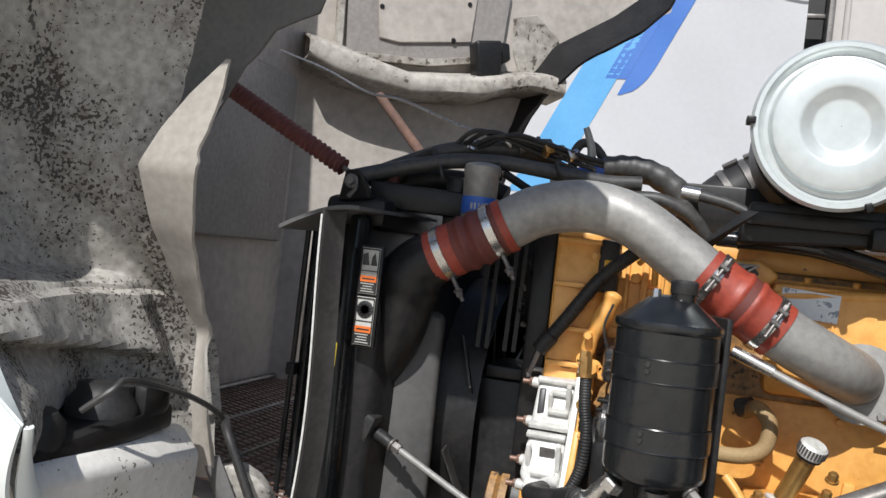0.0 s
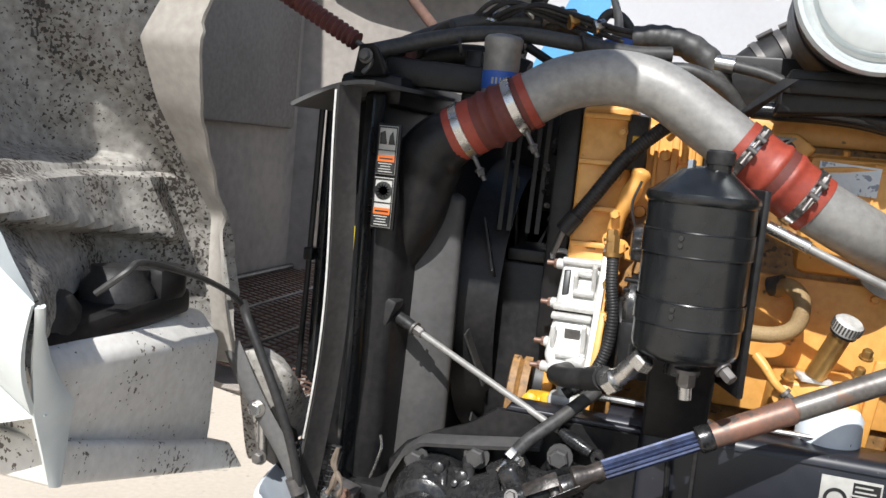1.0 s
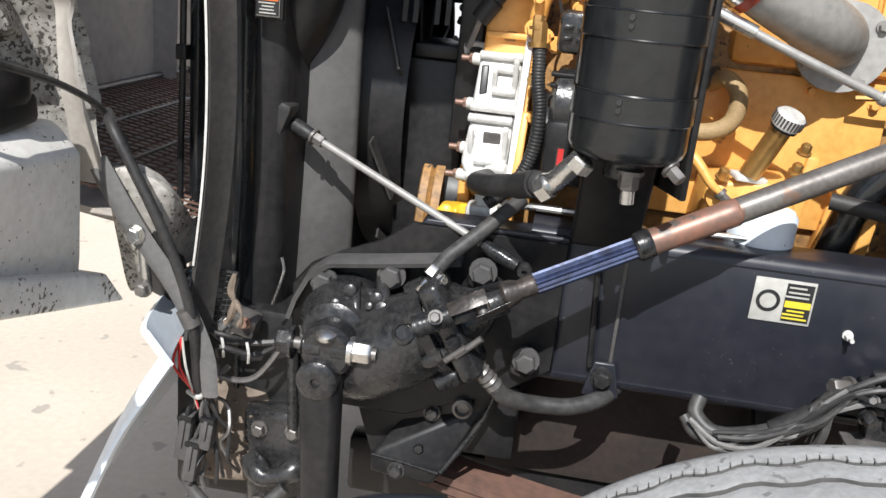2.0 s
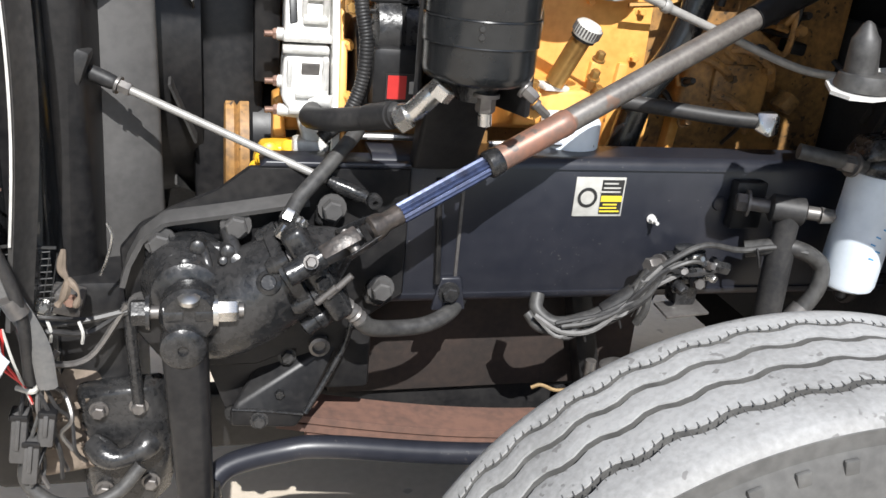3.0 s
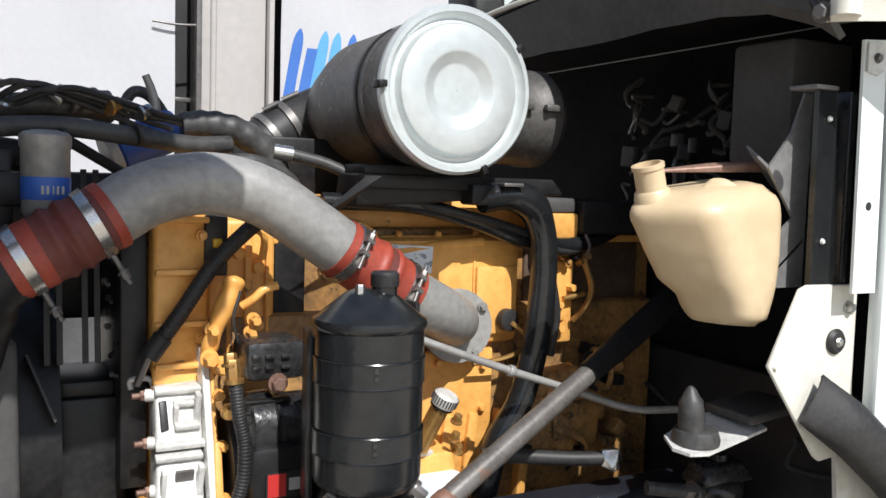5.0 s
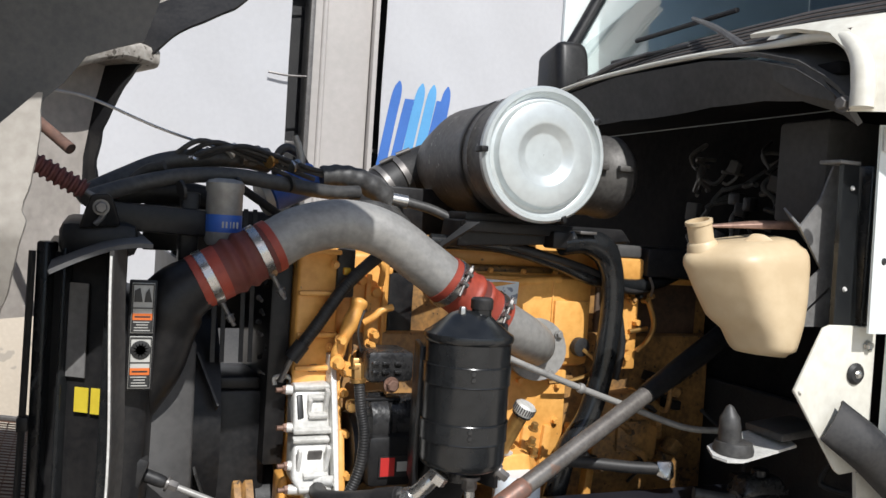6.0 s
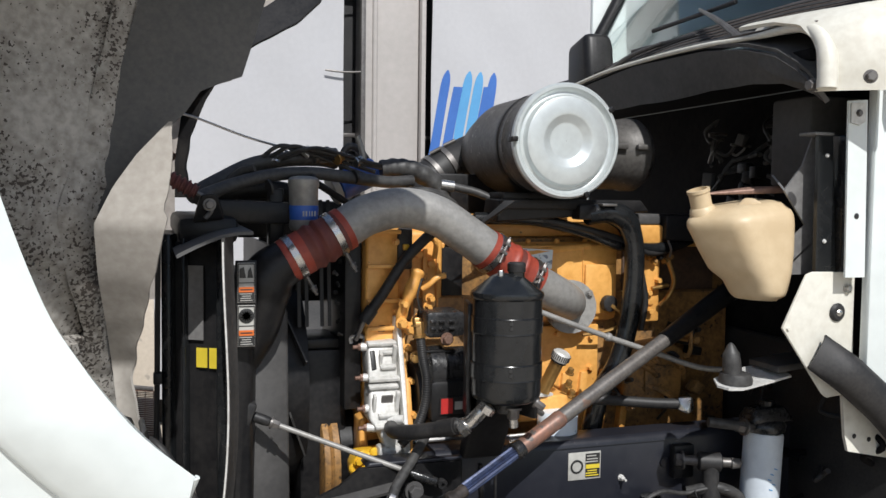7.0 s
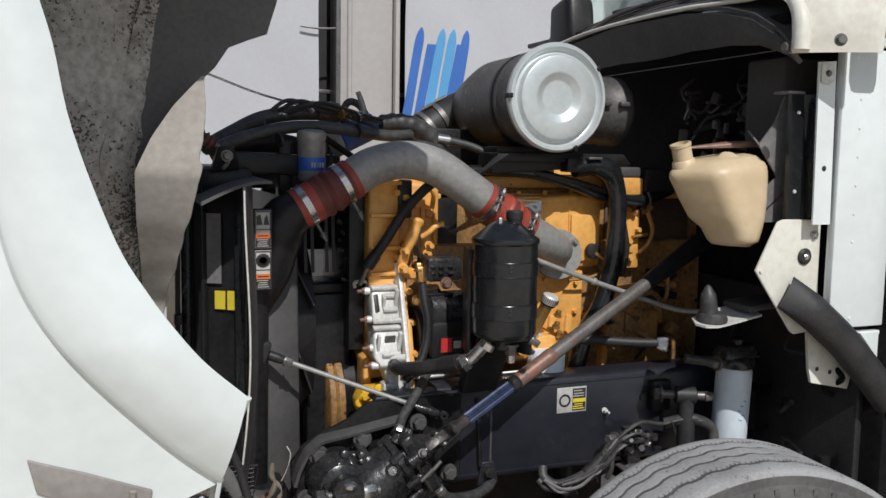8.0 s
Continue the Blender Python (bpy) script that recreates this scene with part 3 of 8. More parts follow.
    inner_edge = [(0, -1.06, 1.75), (0.16, -1.05, 1.98), (0.30, -1.02, 2.13), (0.42, -0.965, 2.285), (0.56, -0.86, 2.455), (0.72, -0.64, 2.58), (0.85, -0.50, 2.69), (1, -0.44, 2.82)]

    def far_rim(u, v):
        a, b = pick(outer_edge, v), pick(inner_edge, v)
        ragged = 0.012 * noise.noise(Vector((0, 5, 16 * v))) * (1 - u)
        return (a[0] + (b[0] - a[0]) * u + ragged, 1.56 + 0.09 * u, a[1] + (b[1] - a[1]) * u + ragged)
    part("far_rim", sheet(far_rim, 3, 60, 0.012), BLACK, hood, "black far arch edge")

    def ledge(u, v):
        x = -1.68 + 0.80 * u
        low = pick([(-1.68, 2.225), (-1.58, 2.181), (-1.37, 2.157), (-1.15, 2.193), (-1.01, 2.257), (-0.88, 2.25)], x)[0]
        high = pick([(-1.68, 2.295), (-1.52, 2.255), (-1.36, 2.225), (-1.16, 2.26), (-1.01, 2.31), (-0.88, 2.32)], x)[0]
        out, k = pick([(0, 0.0, -0.2), (0.3, 0.13, 0.0), (0.38, 0.15, 0.1), (0.52, 0.15, 0.85), (0.6, 0.13, 1.0), (1, 0.0, 1.5)], v)
        p = inner(x, low + (high - low) * k, out)
        return (p.x, p.y, p.z + 0.006 * noise.noise(Vector((9 * x, 3 * v, 2))))
    part("ledge", sheet(ledge, 40, 20, 0.010), STAINED, hood, "stained moulded inner ledge")

    def plate(pts, out, thick):
        return slab([inner(x, z, out) for x, z in pts], inner(0, 0, thick) - inner(0, 0), bevel=0.004)
    recess = part("recess_frame", plate([(-1.565, 2.49), (-1.553, 2.285), (-1.30, 2.315), (-1.06, 2.385), (-1.05, 2.64), (-1.57, 2.62)], 0.004, 0.020), PAD, hood, "dull grey recess border")
    part("recess", plate([(-1.478, 2.52), (-1.462, 2.36), (-1.40, 2.355), (-1.17, 2.41), (-1.164, 2.60), (-1.48, 2.58)], 0.026, 0.008), PANEL, recess, "pale recessed panel")
    part("recess_lip", plate([(-1.60, 2.62), (-1.588, 2.275), (-1.566, 2.282), (-1.578, 2.62)], 0.004, 0.035), STAINED, recess)
    part("recess_lip", plate([(-1.585, 2.285), (-1.58, 2.258), (-1.30, 2.290), (-1.04, 2.365), (-1.05, 2.388), (-1.30, 2.317)], 0.004, 0.035), STAINED, recess)
    for x, z in ((-1.463, 2.475), (-1.189, 2.553), (-1.229, 2.405)):
        part("rivet", lathe(inner(x, z, 0.030), inner(0, 0, 1) - inner(0, 0), [(0.012, 0), (0.008, 0.008)], 10), BLACK, recess)
    part("patch", plate([(-1.02, 2.42), (-0.98, 2.30), (-0.90, 2.40), (-0.86, 2.50), (-0.95, 2.58), (-1.03, 2.55)], 0.003, 0.006), STAINED, hood, "chipped pale patch")
    part("stay_bracket", hull([inner(x, z, o) for x, z in ((-1.185, 2.40), (-1.10, 2.42), (-1.09, 2.26), (-1.165, 2.25)) for o in (0.05, 0.13)], 0.012), BLACK, hood, "black rubber block")
    part("stay_bracket", hull([inner(x, z, o) for x, z in ((-1.10, 2.42), (-1.065, 2.42), (-1.055, 2.36), (-1.09, 2.33)) for o in (0.05, 0.10)], 0.008), BLACK, hood)
    part("stay_tube", bar((-1.32, 1.0, 2.10), (-1.06, 0.75, 1.88), 0.016), RUST, hood, "dull rusty stay tube")

    # grille screen, lying nearly flat now that the hood is tilted
    def level(x):
        return 1.075 - 0.14 * (x + 1.67)

    def reach(y):
        return -1.115 if y > 0.15 else -1.0 if y < -0.0 else -1.115 + 0.115 * (0.15 - y) / 0.15
    bm = None
    for i in range(23):
        x = -1.66 + 0.030 * i
        stop = 1.31 if x < -1.115 else max(0.0, 0.15 - 0.15 * (x + 1.115) / 0.115)
        bm = bar((x, 0.03, level(x)), (x, stop, level(x)), 0.0026, 4, bm)
    for j in range(44):
        y = 0.03 + 0.0292 * j
        bm = bar((-1.67, y, level(-1.67) + 0.004), (reach(y), y, level(reach(y)) + 0.004), 0.0026, 4, bm)
    part("grille_screen", bm, COPPER, hood, "rusty wire grille screen")
    corners = [(-1.67, -0.0), (-1.67, 1.32), (-1.11, 1.32), (-1.11, 0.15), (-1.08, 0.11), (-1.08, -0.0)]
    part("grille_back", hull([(x, y, level(x) - 0.03) for x, y in corners] + [(x, y, level(x) - 0.045) for x, y in corners], 0), PANEL, hood)
    part("grille_rod", tube([(-1.655, 0.03, level(-1.655) + 0.012), (-1.655, 0.6, level(-1.655) + 0.012), (-1.65, 1.26, level(-1.65) + 0.012), (-1.60, 1.295, level(-1.6) + 0.012), (-1.12, 1.295, level(-1.12) + 0.012)], 0.010, 8), DULL, hood)
    for x in (-1.47, -1.29):
        part("grille_rod", tube([(x, -0.18, level(x) + 0.008), (x, 1.30, level(x) + 0.008)], 0.005, 8), DULL, hood)

    # coil-covered stay cable
    coil = tube([(-1.52, 0.06, 2.03), (-1.36, 0.06, 1.945), (-1.02, 0.06, 1.765)], 0.0185, 12, ridge=0.0028, pitch=0.010)
    cable = thing("hood_stay", (-1.0, 0.05, 1.74), "hood stay cable in a faded red ribbed sleeve", "stay cable")
    part("sleeve", coil, REDCOIL, cable)
    part("hook", tube([(-1.02, 0.06, 1.765), (-0.99, 0.06, 1.745), (-0.985, 0.06, 1.72), (-1.0, 0.06, 1.70)], 0.006, 8), DULL, cable)
    wire = thing("hood_wire", (-0.72, 0.4, 1.9), "thin slack wire from hood to radiator top", "wire")
    part("strand", tube([(-1.39, 0.4, 2.10), (-1.25, 0.4, 2.055), (-1.12, 0.4, 2.0), (-1.02, 0.4, 1.985), (-0.86, 0.4, 1.93), (-0.72, 0.4, 1.895)], 0.0035, 6), STEEL, wire)


build_hood()


# ---- bumper and the hanging harness ----
def build_front():
    bumper = thing("bumper", (-1.15, 0.3, 0.35), "pale painted front bumper end", "bumper")

    def wrap(u, v):
        x = pick([(0, -0.98), (0.12, -0.99), (0.35, -1.02), (0.65, -1.06), (1, -1.10)], u)[0]
        z = pick([(0, 0.40), (0.45, 0.63), (0.8, 0.795), (1, 0.85)], v)[0]
        return (x + pick([(0, -0.20), (0.45, -0.10), (0.8, 0.0), (1, -0.045)], v)[0], -0.22 + 0.95 * u * u - 0.05 * u, z)
    part("shell", sheet(wrap, 14, 10, 0.012), FILTER, bumper)

    harness = thing("wiring_harness", (-0.98, -0.12, 0.55), "black wiring harness hanging from the hood, with red wires and plugs", "wiring")
    part("loom", tube([(-1.15, -0.11, 1.20), (-1.113, -0.16, 1.185), (-1.074, -0.17, 1.125), (-1.03, -0.17, 1.04), (-0.99, -0.165, 0.94), (-0.97, -0.155, 0.84), (-0.975, -0.12, 0.70)], 0.010, 10), RUBBER, harness)
    part("loom_band", bar((-0.985, -0.157, 0.875), (-0.972, -0.154, 0.845), 0.017), DULL, harness)
    for k, m in enumerate((REDINK, REDINK, PAPER)):
        part("lead", tube([(-1.01, -0.115, 0.80), (-1.02 + 0.012 * k, -0.13, 0.75), (-0.985, -0.125, 0.70), (-0.975, -0.12, 0.66)], 0.0025, 6), m, harness)
    part("tie", tube([(-0.998, -0.115, 0.69), (-0.97, -0.13, 0.69), (-0.965, -0.11, 0.695)], 0.005, 6), PAPER, harness)
    for x, z, h in ((-1.0, 0.60, 0.10), (-0.985, 0.55, 0.09), (-0.955, 0.615, 0.07)):
        plug = part("plug", box((x, -0.12, z), (0.026, 0.03, h), 0.005, (0, 8, 0)), GREYBOX, harness, "dull grey connector plug")
        part("plug_ridge", box((x, -0.137, z + 0.01), (0.008, 0.006, h * 0.6), 0.002, (0, 8, 0)), GREYBOX, plug)
        part("plug_collar", box((x + 0.004, -0.12, z + h * 0.42), (0.030, 0.034, 0.012), 0.003, (0, 8, 0)), BLACK, plug)
    for k in range(9):
        rng = random.Random(70 + k)
        pts = [(-0.99 + 0.005 * k, -0.115, 0.69)]
        x, z = pts[0][0], 0.69
        for _ in range(4):
            x += 0.05 * (rng.random() - 0.45)
            z -= 0.03 + 0.035 * rng.random()
            pts.append((x, -0.13 + 0.05 * rng.random(), z))
        part("lead", tube(pts, 0.0035 + 0.002 * rng.random(), 6), (HOSE, RUBBER, DULL)[k % 3], harness)
    part("lower_loom", tube([(-0.99, -0.10, 0.56), (-1.0, -0.11, 0.50), (-0.96, -0.12, 0.455), (-0.90, -0.12, 0.445), (-0.85, -0.11, 0.46), (-0.81, -0.09, 0.50)], 0.013, 10), HOSE, harness)

    catch = thing("hood_pivot", (-1.05, -0.1, 0.95), "steel hood hinge pin and rubber boot", "hinge")
    part("boot", hull([(-1.10, -0.10, 1.02), (-1.06, -0.09, 1.0), (-1.04, -0.06, 0.83), (-1.12, -0.05, 0.85), (-1.10, 0.02, 1.02), (-1.05, 0.03, 0.84)], 0.018), RUBBER, catch)
    part("pin", bar((-1.075, -0.14, 1.0), (-1.065, -0.14, 0.90), 0.010), STEEL, catch)
    part("pin_head", nut((-1.08, -0.15, 1.0), (0, -1, 0), 0.014, 0.014), STEEL, catch)
    part("pin_head", nut((-1.066, -0.15, 0.90), (0, -1, 0), 0.012, 0.014), DULL, catch)

    # dark cross member with cast towing bracket, small brackets and a torn screen
    member = thing("front_cross_member", (-0.92, 0.1, 0.45), "dark steel front cross member with a cast bracket", "cross member")
    part("beam", box((-0.96, 0.22, 0.60), (0.26, 0.40, 0.44), 0.02), BLACK, member)
    cast = part("bracket", hull([(-0.92, -0.03, 0.62), (-0.80, -0.03, 0.63), (-0.76, -0.03, 0.50), (-0.80, -0.03, 0.36), (-0.90, -0.03, 0.35), (-0.93, 0.03, 0.62), (-0.76, 0.03, 0.63), (-0.76, 0.03, 0.36), (-0.93, 0.03, 0.35)], 0.014), CASTING, member, "oily black cast bracket")
    for x, z in ((-0.885, 0.585), (-0.815, 0.59), (-0.80, 0.42), (-0.885, 0.41)):
        part("bracket_bolt", nut((x, -0.03, z), (0, -1, 0), 0.013, 0.014), DULL, cast)
    part("strut", bar((-0.825, -0.03, 0.80), (-0.815, -0.035, 0.60), 0.011), CASTING, member)
    part("hook_arm", tube([(-0.90, -0.04, 0.52), (-0.86, -0.07, 0.505), (-0.82, -0.07, 0.515), (-0.79, -0.05, 0.53)], lambda u: 0.022 + 0.004 * math.sin(9 * u), 10), CASTING, member)
    small = thing("small_bracket", (-0.95, -0.02, 0.78), "small grey bracket with a bolt below the radiator", "bracket")
    part("plate", box((-0.925, -0.02, 0.805), (0.055, 0.04, 0.045), 0.006, (10, 15, 0)), DULL, small)
    part("tab", box((-0.955, -0.02, 0.785), (0.04, 0.03, 0.012), 0.003, (0, -20, 10)), PIPE, small)
    part("bolt", nut((-0.96, -0.035, 0.80), (0, -1, 0.3), 0.011, 0.014), STEEL, small)
    part("bolt", nut((-0.915, -0.045, 0.815), (0, -1, 0.1), 0.009, 0.012), COPPER, small)
    rag = thing("rag_tie", (-0.91, -0.02, 0.87), "knotted brown rag on the radiator foot", "rag")
    part("strip", tube([(-0.905, -0.13, 0.945), (-0.909, -0.135, 0.915), (-0.901, -0.14, 0.895), (-0.908, -0.135, 0.868), (-0.92, -0.13, 0.848)], lambda u: 0.004 + 0.004 * abs(math.sin(7 * u)), 7), GREASE, rag)
    part("strip", tube([(-0.90, -0.14, 0.90), (-0.885, -0.145, 0.875), (-0.892, -0.14, 0.85)], lambda u: 0.004 + 0.002 * math.sin(9 * u), 7), GREASE, rag)
    screen = thing("torn_screen", (-1.0, -0.02, 0.8), "torn black wire screen below the radiator", "screen")
    wires = None
    for k in range(9):
        wires = bar((-1.045 + 0.012 * k, -0.05, 0.80), (-1.025 + 0.012 * k, -0.05, 0.905), 0.0012, 5, wires)
        wires = bar((-1.05, -0.05, 0.805 + 0.012 * k), (-0.94, -0.05, 0.812 + 0.012 * k), 0.0012, 5, wires)
    tagged(part("wire_netting", wires, INK, screen), kind="stuff")
    part("hem", tube([(-1.05, -0.05, 0.80), (-1.03, -0.052, 0.91), (-0.93, -0.05, 0.915)], 0.003, 6), INK, screen)
    cables = thing("front_cables", (-0.90, -0.03, 0.75), "thin dusty cables tied across the radiator foot", "wiring")
    for k in range(4):
        rng = random.Random(95 + 3 * k)
        z = 0.80 - 0.03 * k * rng.random()
        part("cable", tube([(-1.0 + 0.02 * k, -0.06, z - 0.03 + 0.05 * rng.random()), (-0.95, -0.05 - 0.03 * rng.random(), z - 0.01 + 0.02 * rng.random()), (-0.89, -0.05, z - 0.02 * rng.random()), (-0.825, -0.04, 0.785 + 0.006 * k)], 0.004 + 0.003 * rng.random(), 6), (RUBBER, HOSE, RUBBER, DULL)[k], cables)
    part("loop", tube([(-0.865, -0.04, 0.86), (-0.85, -0.05, 0.90), (-0.842, -0.05, 0.935), (-0.85, -0.04, 0.955)], 0.003, 6), STEEL, cables)
    for x, z in ((-0.95, 0.775), (-0.90, 0.77)):
        part("tie", tube([(x, -0.075, z + 0.02), (x + 0.006, -0.08, z), (x + 0.002, -0.07, z - 0.025)], 0.003, 6), ALLOY, cables)
    dirt = thing("dirt_clods", (-0.97, -0.05, 0.5), "caked brown dirt on the bumper bracket", "dirt", kind="stuff")
    lumps = None
    for k in range(26):
        rng = random.Random(200 + k)
        c = (-0.99 + 0.10 * rng.random(), -0.06 + 0.05 * rng.random(), 0.47 + 0.19 * rng.random())
        lumps = hull([(c[0] + 0.016 * (rng.random() - 0.5), c[1] + 0.016 * (rng.random() - 0.5), c[2] + 0.016 * (rng.random() - 0.5)) for _ in range(9)], 0, bm=lumps)
    part("clods", lumps, GREASE, dirt)
    part("shelf", hull([(-1.0, -0.06, 0.46), (-0.89, -0.05, 0.47), (-0.88, 0.03, 0.66), (-1.01, 0.03, 0.68), (-1.0, 0.06, 0.46), (-0.88, 0.06, 0.46)], 0.012), GREASE, dirt)


build_front()


# ---- radiator and charge air cooler ----
def warning_label(parent, x0, x1, y, z0, z1, picture, band):
    """A warning label on an upright face: white picture, ink picture shapes and bars for the lines of print."""
    w, h = x1 - x0, z1 - z0
    cx = (x0 + x1) / 2
    back = part("warning_label", box((cx, y, (z0 + z1) / 2), (w, 0.002, h), 0.0006), PAPER, parent, "white, black and orange warning label")
    front = y - 0.002
    part("print_frame", box((cx, front, z0 + 0.50 * h), (w * 0.9, 0.001, 0.02 * h)), INK, back)
    part("print_band", box((cx, front, z0 + 0.33 * h), (w * 0.9, 0.001, 0.13 * h)), band, back)
    part("print_block", box((cx, front, z0 + 0.14 * h), (w * 0.9, 0.001, 0.24 * h)), INK, back)
    for k in range(4):
        part("print_line", box((cx - 0.04 * w * (k % 2), front - 0.0008, z0 + (0.06 + 0.055 * k) * h), (w * (0.72 - 0.1 * (k % 3)), 0.0006, 0.018 * h)), PAPER, back)
    for s in (-1, 1):
        part("print_border", box((cx + 0.46 * w * s, front, z0 + 0.5 * h), (0.05 * w, 0.001, 0.96 * h)), INK, back)
    part("print_border", box((cx, front, z0 + 0.97 * h), (0.92 * w, 0.001, 0.03 * h)), INK, back)
    part("print_line", box((cx, front - 0.0008, z0 + 0.33 * h), (w * 0.7, 0.0006, 0.03 * h)), INK, back)
    if picture == "fan":
        for k in range(6):
            part("print_blade", box((cx, front, z0 + 0.74 * h), (0.009, 0.001, 0.36 * h), 0.0003, (0, 30 * k, 0)), INK, back)
    else:
        part("print_shape", hull([(cx - 0.4 * w, front, z0 + 0.62 * h), (cx - 0.02 * w, front, z0 + 0.62 * h), (cx - 0.15 * w, front, z0 + 0.9 * h), (cx - 0.4 * w, front - 0.001, z0 + 0.85 * h), (cx - 0.1 * w, front - 0.001, z0 + 0.66 * h)], 0), INK, back)
        part("print_shape", hull([(cx + 0.05 * w, front, z0 + 0.62 * h), (cx + 0.40 * w, front, z0 + 0.62 * h), (cx + 0.25 * w, front, z0 + 0.9 * h), (cx + 0.1 * w, front - 0.001, z0 + 0.80 * h), (cx + 0.3 * w, front - 0.001, z0 + 0.64 * h)], 0), INK, back)


def build_radiator():
    rad = thing("radiator", (-0.98, 0.45, 0.6), "black radiator with side frame, labels and a rubber baffle", "radiator")
    part("core", hull([(-1.095, 0.14, 0.62), (-0.945, 0.04, 0.62), (-0.945, 0.90, 0.62), (-1.095, 0.90, 0.62), (-1.095, 0.14, 1.64), (-0.945, 0.04, 1.64), (-0.945, 0.90, 1.64), (-1.095, 0.90, 1.64)], 0.004), BLACK, rad)
    part("side_channel", box((-1.085, 0.128, 1.14), (0.03, 0.035, 1.04), 0.006, (0, 0, -33)), GLOSS, rad, "upright black side channel")
    part("side_channel", box((-1.045, 0.098, 1.14), (0.012, 0.03, 1.04), 0.004, (0, 0, -33)), GLOSS, rad)
    part("side_channel", box((-0.955, 0.036, 1.14), (0.03, 0.035, 1.04), 0.006, (0, 0, -33)), GLOSS, rad)
    rod = tube([(-1.112, 0.115, 1.64), (-1.116, 0.115, 1.3), (-1.12, 0.115, 0.95), (-1.10, 0.13, 0.92)], 0.007, 8)
    part("side_rod", rod, BLACK, rad)
    part("rod_clip", box((-1.115, 0.115, 1.29), (0.022, 0.03, 0.03), 0.004), BLACK, rad)

    def baffle(u, v):
        z = 0.80 + 0.86 * v
        wave = 0.010 * math.sin(6.5 * z + 0.2) - 0.03 * (1 - v) ** 2
        return (-0.936 + wave - 0.025 * (1 - u), -0.128 + 0.055 * u + 0.006 * math.sin(3.1 * u), z)
    part("baffle", sheet(baffle, 8, 40, 0.008), DUSTSTRIP, rad, "dusty grey rubber baffle strip")

    def trim(u, v):
        z = 0.95 + 0.70 * v
        wave = 0.010 * math.sin(6.5 * z + 0.2) - 0.03 * (1 - (z - 0.80) / 0.86) ** 2
        return (-0.964 + wave + 0.004 * u, -0.1325, z)
    part("baffle_edge", sheet(trim, 1, 30, 0.002), ALLOY, rad, "pale worn edge of the baffle")
    warning_label(rad, -0.926, -0.884, -0.004, 1.492, 1.592, "hand", ORANGEINK)
    warning_label(rad, -0.926, -0.884, -0.004, 1.382, 1.486, "fan", ORANGEINK)
    part("label_plate", box((-0.905, 0.006, 1.487), (0.052, 0.012, 0.22), 0.003), BLACK, rad)
    part("yellow_label", box((-1.008, 0.073, 1.345), (0.030, 0.003, 0.05), 0, (0, 0, -33.7)), YELLOWINK, rad, "bright yellow sticker")
    part("yellow_label", box((-0.976, 0.052, 1.345), (0.034, 0.003, 0.052), 0, (0, 0, -33.7)), YELLOWINK, rad, "bright yellow sticker")
    part("maker_plate", box((-1.022, 0.082, 1.485), (0.042, 0.003, 0.19), 0, (0, 0, -33.7)), GUSSET, rad, "grey data plate")

    def cover(u, v):
        return (-1.075 + 0.175 * u, -0.115 + 0.55 * v, 1.615 + 0.055 * math.sin(1.7 * u) + 0.01 * v)
    part("top_cover", sheet(cover, 12, 6, 0.008), SHIELD, rad, "bent dusty rubber top cover")
    part("top_tank", box((-0.99, 0.48, 1.67), (0.15, 0.80, 0.07), 0.02), BLACK, rad)
    part("foot", box((-0.98, 0.2, 0.63), (0.2, 0.3, 0.06), 0.01), BLACK, rad)

    # charge air cooler side tank, its outlet and the fan shroud
    cac = thing("charge_air_cooler", (-0.82, 0.25, 0.65), "black charge air cooler tank with a bent outlet", "cooler")
    part("tank", hull([(-0.875, 0.13, 1.47), (-0.775, 0.16, 1.45), (-0.765, 0.16, 0.70), (-0.885, 0.13, 0.70), (-0.885, 0.22, 1.48), (-0.78, 0.20, 1.46), (-0.775, 0.20, 0.70), (-0.885, 0.22, 0.70)], 0.012), GREYBOX, cac, "dull grey-black tank side")
    part("outlet", tube([(-0.93, 0.16, 1.24), (-0.905, 0.14, 1.32), (-0.872, 0.12, 1.41), (-0.855, 0.105, 1.50), (-0.828, 0.095, 1.558), (-0.770, 0.09, 1.599)], lambda u: 0.030 + 0.044 * math.sin(min(1.0, u / 0.7) * 1.5708) - 0.018 * max(0.0, (u - 0.7) / 0.3), 24), BLACK, cac, "smooth black outlet elbow")
    part("end_tank", hull([(-0.945, 0.03, 1.56), (-0.885, 0.04, 1.54), (-0.885, 0.06, 0.70), (-0.945, 0.04, 0.70), (-0.945, 0.2, 1.58), (-0.85, 0.2, 1.56), (-0.875, 0.2, 0.7), (-0.945, 0.2, 0.7)], 0.015), BLACK, cac)
    shroud = thing("fan_shroud", (-0.72, 0.5, 0.7), "black fan shroud with the fan behind it", "fan shroud")

    def ring(u, v):
        a = 6.28319 * v
        r = 0.36 - 0.02 * u
        return (-0.80 + 0.10 * u, 0.60 + r * math.cos(a), 1.18 + r * math.sin(a))
    part("ring", sheet(ring, 3, 40, 0.008), BLACK, shroud)
    part("panel", slab([(-0.80, 0.17, 0.7), (-0.80, 0.17, 1.62), (-0.80, 1.0, 1.62), (-0.80, 1.0, 0.7)], (-0.01, 0, 0)), BLACK, shroud)
    part("drive_housing", box((-0.648, 0.44, 0.99), (0.14, 0.26, 0.64), 0.012), BLACK, shroud)
    # Added plate, only there to keep bright background from showing between the belts.
    part("belt_gap_plate", box((-0.66, 0.66, 1.58), (0.27, 0.05, 0.33), 0.010), BLACK, shroud, "black plate added to close the bright gap behind the belts")
